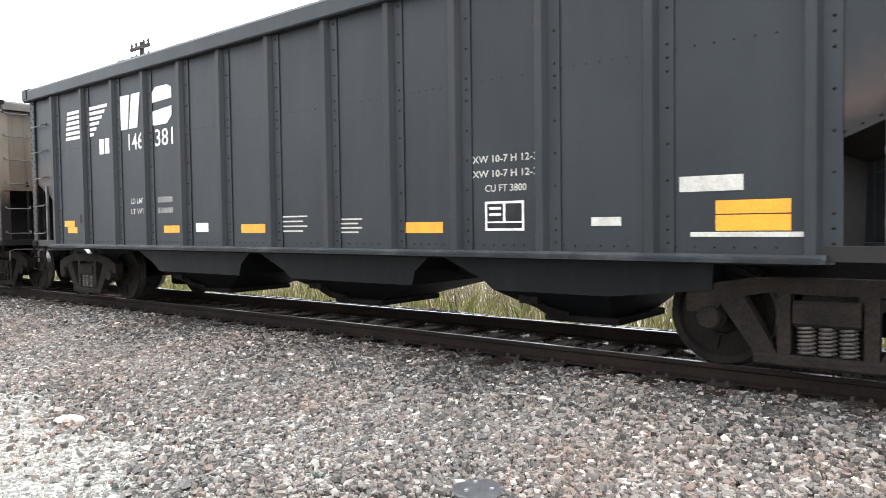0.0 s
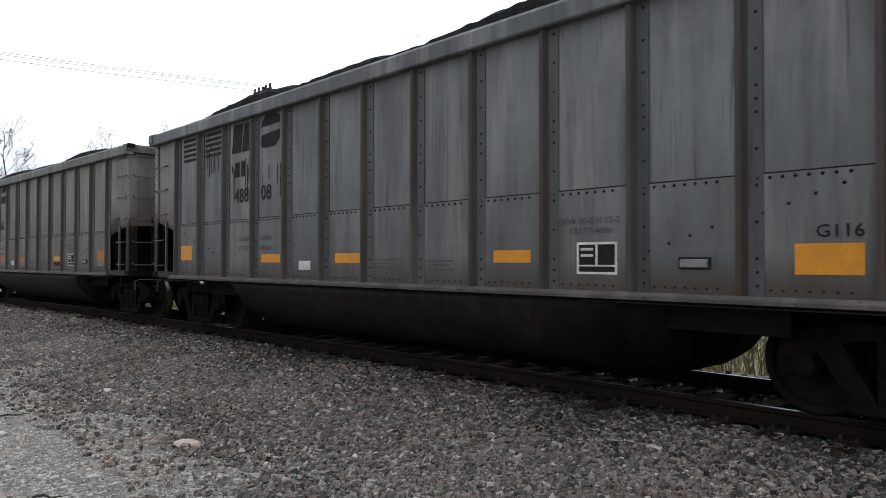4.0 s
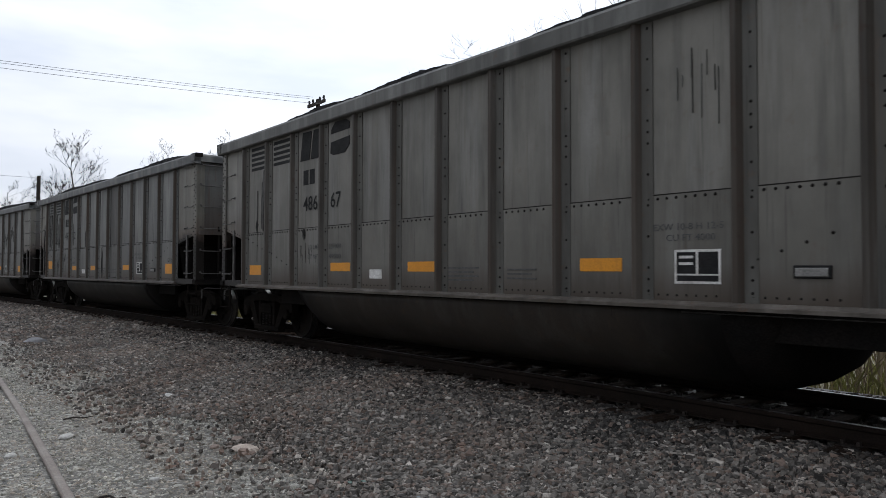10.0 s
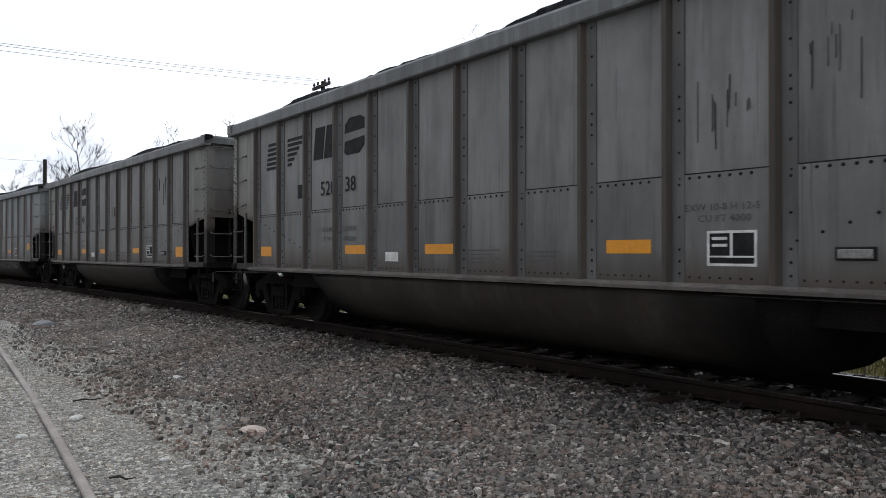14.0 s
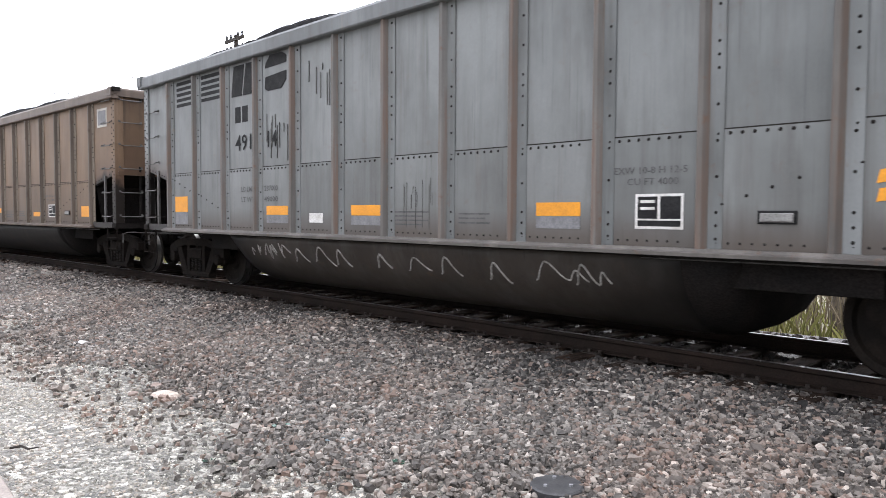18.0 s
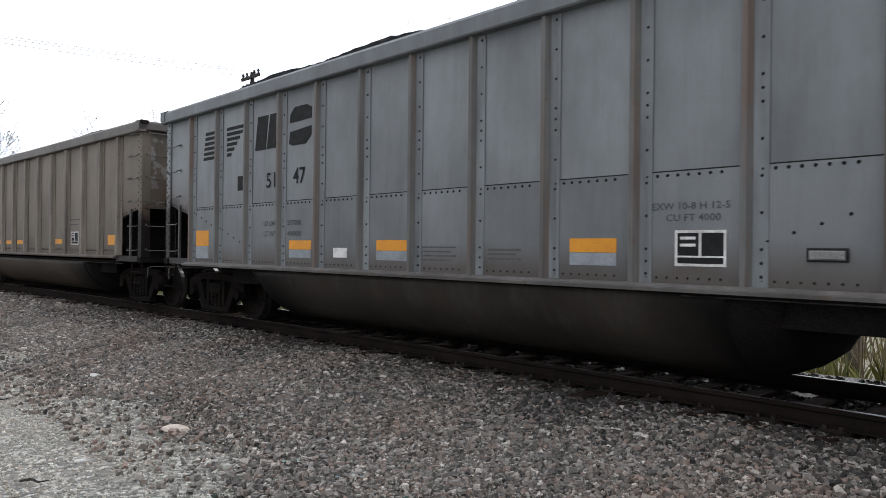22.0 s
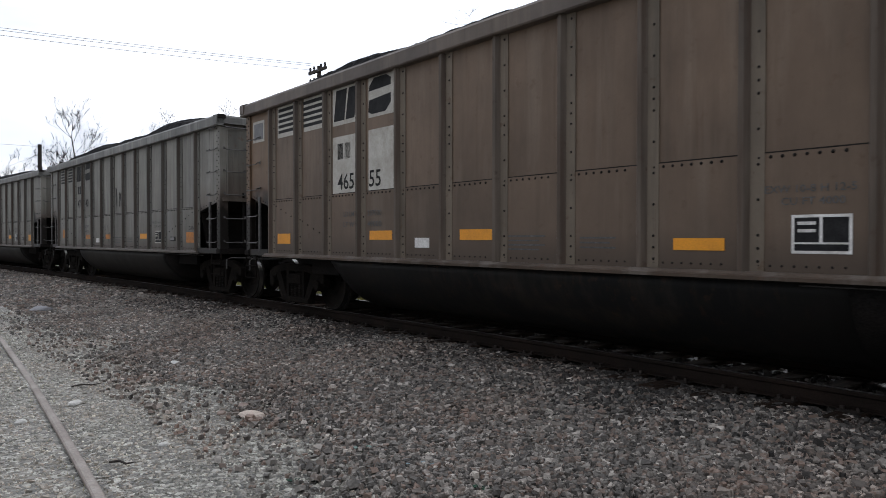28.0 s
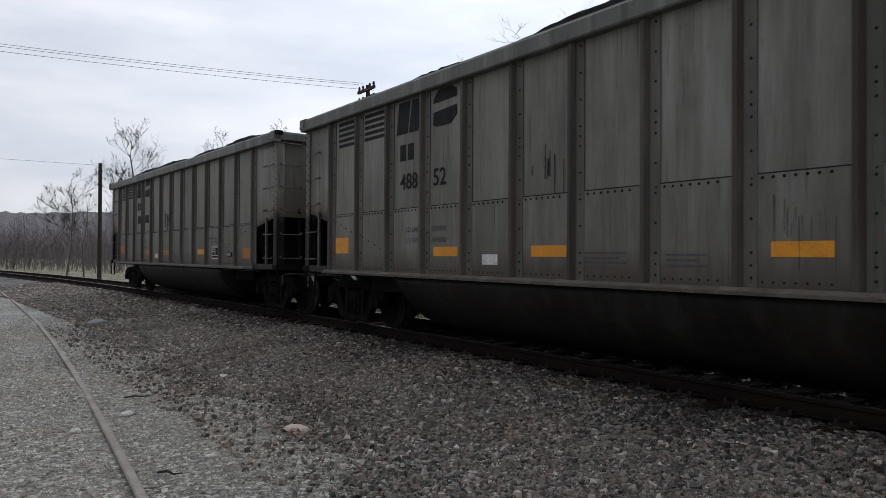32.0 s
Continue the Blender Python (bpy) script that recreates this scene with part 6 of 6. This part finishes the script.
CARS, SIZES = make_fleet()
for _i, _row in enumerate(FLEET):
    dress(CARS[_i], _i, _row)
    mark_car(CARS[_i], _i, _row)
stain_cars()
HEAPS = [thing("coal_load", coal_heap(40 + _i % 6, SIZES[_row[0]][2][1], 0.45 if _i in (2, 13, 15) else 0.26 if _i in (0, 1, 12) else 0.37), COAL, label="heaped black coal in an open car", category="coal", group="coal loads", kind="stuff") for _i, _row in enumerate(FLEET)]


# ---- poles, wires, signal ----
def build_lines():
    pole = empty("utility_pole", (-39.9, 20.8, -0.9), "dark wooden utility pole with crossarms and insulators", "utility pole")
    part("shaft", Shape().tube([(0, 0, -0.3), (0, 0, 12.75)], [0.19, 0.13], 8), POLE_WOOD, pole)
    for z in (11.75, 12.45):
        arm = part("crossarm", Shape().box(-1.1, 1.1, -0.18, -0.06, z - 0.09, z + 0.09), POLE_WOOD, pole)
        for x in (-0.95, -0.45, 0.45, 0.95):
            part("insulator", Shape().lathe([(0.03, 0.0), (0.08, 0.02), (0.05, 0.12), (0.09, 0.14), (0.05, 0.28)], "z", 8).moved(x, -0.11, z + 0.07), BLACK_IRON, arm)
    for x, z, dz in ((-0.95, 12.2, 0.0), (-0.45, 12.15, 0.05), (0.95, 11.5, 0.0)):
        pts = []
        for k in range(25):
            f = k / 24
            pts.append((-39.9 + x - 2.4 * f, 20.7 - 44 * f, z - 0.15 + dz - 1.0 * 4 * f * (1 - f) * 0.5))
        thing("power_line", Shape().tube(pts, 0.010, 4), WIRE, label="thin overhead wire across the sky", category="wire", group="overhead wires")
    post = empty("wooden_post", (-59.4, 8.46, -0.9), "plain dark wooden pole beside the track", "pole")
    part("shaft", Shape().tube([(0, 0, -0.3), (0, 0, 9.0)], [0.16, 0.13], 8), POLE_WOOD, post)
    pole = empty("wooden_post", (-95, 2.3, -0.9), "thin far wooden pole", "pole")
    part("shaft", Shape().tube([(0, 0, -0.3), (0, 0, 6.8)], [0.2, 0.14], 8), POLE_WOOD, pole)
    thing("power_line", Shape().tube([(-59.4 + 0.2 * k, 8.46 - 1.6 * k, 7.95 - 0.03 * k + 0.0015 * k * k) for k in range(22)], 0.009, 4), WIRE, label="thin overhead wire to a far pole", category="wire", group="overhead wires")
    sig = empty("railway_signal", (-95, -0.3, -0.7), "black round railway signal on a thin mast", "signal")
    part("mast", Shape().tube([(0, 0, -0.1), (0, 0, 4.4)], 0.06, 8), BLACK_IRON, sig)
    part("target", Shape().lathe([(0.52, -0.03), (0.52, 0.02)], "x", 20).moved(0, 0, 4.4), BLACK_IRON, sig, "round black signal target")
    head = part("lamp_housing", Shape().box(-0.25, 0.2, -0.12, 0.12, 4.24, 4.56), BLACK_IRON, sig)
    part("hood", Shape().tube([(0.15, 0, 4.4), (0.45, 0, 4.38)], 0.09, 8), BLACK_IRON, head)
    box = empty("relay_cabinet", (-95.4, 0.5, -0.75), "dark trackside relay cabinet with a ridged roof", "cabinet")
    part("body", Shape().post(-0.35, 0.35, -0.4, 0.4, 0, 1.4, 0.02), CABINET, box)
    part("roof", Shape().hexa([(-0.42, -0.47, 1.4), (0.42, -0.47, 1.4), (0.42, 0.47, 1.4), (-0.42, 0.47, 1.4)], [(-0.4, -0.02, 1.56), (0.4, -0.02, 1.56), (0.4, 0.02, 1.56), (-0.4, 0.02, 1.56)]), CABINET, box)
    part("door", Shape().box(0.351, 0.365, -0.34, 0.34, 0.08, 1.32), CABINET, box)
    stand = empty("switch_stand", (-33.2, -0.9, -0.38), "low dark switch stand beside the siding", "switch stand")
    part("base", Shape().bar(-0.9, 0.9, -0.16, 0.16, 0.0, 0.1, 0.02), BLACK_IRON, stand)
    part("housing", Shape().post(-0.12, 0.12, -0.12, 0.12, 0.1, 0.26, 0.03), BLACK_IRON, stand)
    part("lever", Shape().tube([(0, -0.16, 0.3), (0.1, -0.3, 0.22), (0.6, -0.3, 0.16)], 0.03, 6), BLACK_IRON, stand)
    part("throw_rod", Shape().bar(0.1, 0.16, 0.1, 1.9, 0.03, 0.07, 0.01), BLACK_IRON, stand)


build_lines()


# ---- bare trees, brush, hill ----
def tree_shape(seed, height, radius, lean=0.0, forks=4, limbs=16):
    """A bare tree: a tapered bending trunk, limbs that fork, and fine twigs."""
    rng = random.Random(seed)
    trunk, crown = Shape(), Shape()
    pts, x, y = [], 0.0, 0.0
    for k in range(9):
        f = k / 8
        pts.append((x, y, height * f))
        x += rng.uniform(-0.18, 0.18) * height / 9 + lean * height / 9
        y += rng.uniform(-0.18, 0.18) * height / 9
    trunk.tube(pts, [radius * (1 - 0.93 * (k / 8) ** 0.9) + 0.006 for k in range(9)], 7)

    def grow(start, way, length, r, level):
        here, p = Vector(start), [Vector(start)]
        bend = Vector((rng.uniform(-1, 1), rng.uniform(-1, 1), rng.uniform(-0.2, 0.8)))
        for k in range(3):
            way = (way + bend * 0.16).normalized()
            here = here + way * length / 3
            p.append(here.copy())
        (trunk if level == 0 else crown).tube(p, [r, r * 0.75, r * 0.5, r * 0.28], 5 if level == 0 else 3, False)
        if level < forks - 1:
            for _ in range(rng.randint(3, 5) if level < 2 else rng.randint(2, 3)):
                f = rng.uniform(0.3, 1.0)
                i = min(2, int(f * 3))
                at = p[i].lerp(p[i + 1], f * 3 - i if f < 1 else 1.0)
                side = Vector((rng.uniform(-1, 1), rng.uniform(-1, 1), rng.uniform(-0.3, 0.9)))
                grow(at, (way * 0.8 + side * 0.75).normalized(), length * rng.uniform(0.4, 0.68), max(r * 0.45, 0.011 if seed in (1, 2, 5) else 0.004), level + 1)

    for _ in range(limbs):
        f = rng.uniform(0.3, 0.98)
        i = min(7, int(f * 8))
        at = Vector(pts[i]).lerp(Vector(pts[i + 1]), f * 8 - i)
        a = rng.uniform(0, 2 * math.pi)
        way = Vector((math.cos(a), math.sin(a), rng.uniform(0.35, 1.1))).normalized()
        grow(at, way, height * rng.uniform(0.16, 0.34) * (1.15 - 0.6 * f), radius * 0.34 * (1.15 - 0.75 * f), 0)
    return trunk, crown


def build_trees():
    kinds = []
    for seed, height, radius, lean, limbs in ((1, 11.8, 0.17, 0.05, 20), (2, 13.0, 0.2, -0.03, 22), (3, 15.5, 0.26, 0.04, 20), (4, 10.0, 0.1, 0.08, 16), (5, 8.6, 0.1, 0.0, 16)):
        trunk, crown = tree_shape(seed, height, radius, lean, 5 if seed in (1, 2, 5) else 4, limbs)
        kinds.append((trunk.mesh("trunk", BARK), crown.mesh("crown", TWIG)))
    spots = ((0, -59.0, 10.7, 0, 0.94), (1, -59.4, 17.8, 40, 0.88), (1, -54.1, 20.9, 170, 0.86), (4, -62.7, 6.6, 10, 0.93), (3, -72, 9, 60, 0.8), (4, -66, 12.5, 60, 1.0),
             (2, -7.0, 12.4, 0, 1.0), (3, -9.3, 13.9, 30, 1.15), (2, -11.8, 16.5, 120, 0.95), (3, -4.6, 14.3, 200, 1.2), (1, -0.6, 16.5, 250, 1.0), (3, -15.6, 14.9, 310, 0.9), (3, -20.5, 16.6, 20, 0.85),
             (2, -2.6, 19.5, 60, 0.9), (3, -30, 21.5, 140, 0.85), (3, -6.0, 18.8, 330, 1.1), (4, 2.0, 14.5, 90, 1.1), (0, -15, 23, 200, 1.0), (1, -33, 27, 10, 0.9))
    for k, x, y, turn, size in spots:
        tree = empty("bare_tree", label="bare grey winter tree with thin twigs behind the track", category="tree", group="bare trees")
        part("trunk", kinds[k][0], BARK, tree)
        part("crown", kinds[k][1], TWIG, tree)
        tree.matrix_basis = pose(x, y, ground_height(x, y) - 0.1, 0, 0, turn)
        tree.scale = (size, size, size)


def build_brush():
    rng = random.Random(9)
    sh = Shape()
    for _ in range(4200):
        x = rng.uniform(-46, 9)
        y = 11.6 - x * x / 740 + 9 * rng.random() ** 1.4
        z = ground_height(x, y) - 0.05
        h = rng.uniform(0.9, 3.6) * (0.75 + 0.15 * rng.random())
        a, b = rng.uniform(-0.35, 0.35), rng.uniform(-0.35, 0.35)
        mid = (x + a * h * 0.4, y + b * h * 0.4, z + h * 0.55)
        top = (x + a * h + rng.uniform(-0.2, 0.2), y + b * h, z + h)
        r = rng.uniform(0.006, 0.02)
        sh.tube([(x, y, z), mid, top], [r, r * 0.7, r * 0.25], 3, False)
        for _ in range(2):
            sh.tube([mid, (mid[0] + rng.uniform(-0.6, 0.6), mid[1] + rng.uniform(-0.4, 0.4), mid[2] + rng.uniform(0.1, 0.8))], [r * 0.55, 0.003], 3, False)
    thing("brush", sh, BRUSH, label="tangle of dry tan brush and saplings beyond the track", category="brush", kind="stuff")
    sh = Shape()
    for _ in range(9000):
        x = rng.uniform(-42, 8)
        y = 10.5 - x * x / 740 + 8 * rng.random() ** 1.3
        z = ground_height(x, y) - 0.02
        h, a, w = rng.uniform(0.2, 0.62), rng.uniform(0, 6.28), rng.uniform(0.008, 0.02)
        c, s = math.cos(a) * w, math.sin(a) * w
        dx, dy = rng.uniform(-0.25, 0.25) * h, rng.uniform(-0.25, 0.25) * h
        sh.add([(x - c, y - s, z), (x + c, y + s, z), (x + dx + c * 0.5, y + dy + s * 0.5, z + h * 0.6), (x + dx * 2.2, y + dy * 2.2, z + h)], [(0, 1, 2), (0, 2, 3)])
    thing("grass", sh, GRASS, label="long yellow-green winter grass beyond the track", category="grass", kind="stuff")
    sh = Shape()
    for _ in range(5200):
        x = rng.uniform(-190, 40)
        y = 26 + 45 * rng.random() - max(0.0, -x - 60) * 0.42
        h = rng.uniform(3.0, 7.5)
        z = ground_height(x, y)
        r = rng.uniform(0.02, 0.05)
        top = (x + rng.uniform(-0.8, 0.8), y + rng.uniform(-0.8, 0.8), z + h)
        sh.tube([(x, y, z), top], [r, 0.01], 3, False)
        for _ in range(8):
            f = rng.uniform(0.2, 0.95)
            at = [x + (top[0] - x) * f, y + (top[1] - y) * f, z + h * f]
            sh.tube([at, (at[0] + rng.uniform(-1.1, 1.1), at[1] + rng.uniform(-1.1, 1.1), at[2] + rng.uniform(0.2, 1.6))], [r * 0.5, 0.008], 3, False)
    thing("woods", sh, WOODS, label="far grey-brown winter woods", category="woods", kind="stuff")


def build_hill():
    rng = np.random.default_rng(2)
    sh = Shape()
    n, rows = 420, 9
    for i in range(n + 1):
        az = radians(-15 + 125 * i / n)
        ridge = 26.0 + 2.4 * math.sin(az * 7 + 0.5) + 1.2 * math.sin(az * 19) + 0.9 * float(rng.random()) + 4.5 * max(0.0, math.degrees(az) - 86) / 10
        for j in range(rows + 1):
            f = j / rows
            d = 330 + 120 * f
            z = -1.0 + ridge * (math.sin(f * math.pi / 2) ** 1.2) + (0.6 * float(rng.random()) if 0 < j else 0)
            sh.v.append((-math.sin(az) * d, math.cos(az) * d, z))
    w = rows + 1
    sh.f = [(i * w + j, (i + 1) * w + j, (i + 1) * w + j + 1, i * w + j + 1) for i in range(n) for j in range(rows)]
    thing("wooded_hill", sh, HILL, label="low brown wooded hill on the horizon", category="hill", kind="structure")


build_trees()
build_brush()
build_hill()


# ---- small things on the ground ----
ROSY_ROCK = mat("rosy_rock", (0.24, 0.185, 0.155), 0.8, var=0.15, scale=12, second=(0.17, 0.13, 0.11), bump=0.4)
PALE_GREY_ROCK = mat("pale_grey_rock", (0.5, 0.49, 0.46), 0.8, var=0.15, scale=12, second=(0.35, 0.34, 0.32), bump=0.4)
GLASS_GREEN = mat("green_glass", (0.035, 0.085, 0.06), 0.15, var=0.1, spec=0.6)
GLASS_BLUE = mat("pale_blue_glass", (0.25, 0.33, 0.36), 0.15, var=0.1, spec=0.6)


def rock(name, at, size, material, seed, label):
    rng = random.Random(seed)
    bm = bmesh.new()
    bmesh.ops.create_icosphere(bm, subdivisions=2, radius=1)
    for v in bm.verts:
        k = 1 + 0.22 * noise.noise(v.co * 1.3 + Vector((seed, 0, 0))) + rng.uniform(-0.05, 0.05)
        v.co = Vector((v.co.x * size[0] * k, v.co.y * size[1] * k, v.co.z * size[2] * k))
    me = bpy.data.meshes.new(name)
    bm.to_mesh(me)
    bm.free()
    me.materials.append(material)
    ob = new(name, me)
    ob.matrix_basis = pose(at[0], at[1], ground_height(at[0], at[1]) + size[2] * 0.45, 0, 0, rng.uniform(0, 360))
    return tagged(ob, label, "stone")


rock("stone", (-6.57, 2.69), (0.13, 0.09, 0.05), PALE_ROCK, 4, "flat pale tan stone lying on the gravel")
rock("stone", (-19.0, 2.69), (0.24, 0.16, 0.09), DARK_ROCK, 7, "large grey stone lying beside the track")


def clutter():
    """Pebbles, glass, sticks and weeds that lie about."""
    rng = random.Random(17)
    for x, y, s in ((-6.49, 2.64, 0.05), (-7.0, 2.78, 0.06), (-6.3, 2.82, 0.04), (-6.85, 2.5, 0.045), (-3.98, 3.25, 0.04)):
        rock("stone", (x, y), (s * 1.3, s, s * 0.6), ROSY_ROCK, int(s * 1000), "small rosy stone lying on the gravel")
    for x, y, s in ((-6.08, 1.73, 0.035), (-13.39, 0.27, 0.06), (-8.06, 1.43, 0.06), (-9.88, 2.98, 0.07), (-7.6, 0.9, 0.04)):
        rock("stone", (x, y), (s * 1.3, s, s * 0.6), PALE_GREY_ROCK, int(s * 1000) + int(-x), "small pale grey stone lying on the gravel")
    for x, y, turn, length in ((-5.74, 1.33, 40, 0.22), (-10.1, 2.73, -20, 0.5), (-10.38, 2.6, 8, 0.35), (-5.02, 2.96, 12, 0.4), (-8.9, 1.7, 75, 0.3)):
        sh = Shape().tube([(-length / 2, 0, 0.0), (-length / 6, 0.02, 0.012), (length / 5, -0.015, 0.006), (length / 2, 0.01, 0.014)], [0.008, 0.01, 0.008, 0.004], 5)
        ob = thing("stick", sh, TWIG, label="dead dry stick lying on the gravel", category="stick", group="sticks on the gravel")
        ob.matrix_basis = pose(x, y, ground_height(x, y) + 0.025, 0, 0, turn)
    for x, y, tint in ((-4.32, 3.06, GLASS_BLUE), (-4.62, 2.19, GLASS_GREEN), (-3.62, 3.05, GLASS_GREEN), (-4.99, 2.98, GLASS_GREEN)):
        for _ in range(4):
            w = rng.uniform(0.012, 0.026)
            sh = Shape().prism([(-w, -w * 0.5), (w * 0.8, -w * 0.7), (w, w * 0.4), (-w * 0.3, w * 0.8)], "z", 0, 0.004)
            ob = thing("glass_shard", sh, tint, label="small broken glass shard lying among ballast", category="glass shard", group="broken glass")
            px, py = x + rng.uniform(-0.09, 0.09), y + rng.uniform(-0.07, 0.07)
            ob.matrix_basis = pose(px, py, ground_height(px, py) + 0.03, rng.uniform(-15, 15), rng.uniform(-15, 15), rng.uniform(0, 360))
    sh = Shape()
    for _ in range(700):
        k = rng.choice((-1, 1))
        x = rng.uniform(-16, -4.5)
        near = x < -8.2 and rng.random() < 0.6
        y = siding_y(x) + k * RAIL_Y + rng.choice((-1, 1)) * rng.uniform(0.05, 0.13)
        if not near and rng.random() < 0.7:
            continue
        z = ground_height(x, y)
        h, a = rng.uniform(0.02, 0.07), rng.uniform(0, 6.28)
        w = rng.uniform(0.004, 0.009)
        sh.add([(x - w, y, z), (x + w, y, z), (x + 0.02 * math.cos(a), y + 0.02 * math.sin(a), z + h)], [(0, 1, 2)])
    thing("weeds", sh, GRASS, label="thin low weeds along the siding rails", category="weeds", kind="stuff")


clutter()


def valve_lid():
    lid = empty("valve_lid", (-2.66, 3.48, ground_height(-2.66, 3.48) + 0.02), "round black lid with pebbles on it, set in ballast", "lid")
    part("disc", Shape().lathe([(0.16, -0.06), (0.165, 0.02), (0.155, 0.03), (0.02, 0.036)], "z", 32), LID, lid)
    for a in range(3):
        part("bolt", Shape().lathe([(0.014, 0.03), (0.014, 0.044)], "z", 6).moved(0.09 * math.cos(a * 2.1 + 0.3), 0.09 * math.sin(a * 2.1 + 0.3), 0), DARK_ROCK, lid)


valve_lid()
build_stones()


# ---- what moves ----
def motions():
    wheel = 0.462
    for i, row in enumerate(FLEET):
        start = HEAD - PITCH * i + NUDGE.get(i, 0.0)
        rows = []
        for t, s in TRAIN:
            at, turn = on_track(s + start, 0.05)
            rows.append((t, pose(*at, 0, 0, turn)))
        walk(CARS[i], rows)
        walk(HEAPS[i], rows)
        # the wheels roll while their car is near
        seen = [n for n in range(0, 961, 2) if -95 < run(n / 30) + start < 22]
        if not seen:
            continue
        turns = [(n / 30, -run(n / 30) / wheel) for n in seen]
        turns = ([(0.0, turns[0][1])] if seen[0] > 0 else []) + turns + ([(32.0, turns[-1][1])] if seen[-1] < 960 else [])
        for o in CARS[i].children_recursive:
            if o.name.startswith("wheelset"):
                x, y, z = o.location
                walk(o, [(t, pose(x, y, z, 0, math.degrees(-a), 0)) for t, a in turns])


def run(t):
    """How far the train has run at t seconds."""
    for (a, p), (b, q) in zip(TRAIN, TRAIN[1:]):
        if t <= b:
            return p + (q - p) * (t - a) / (b - a)
    return TRAIN[-1][1]


motions()
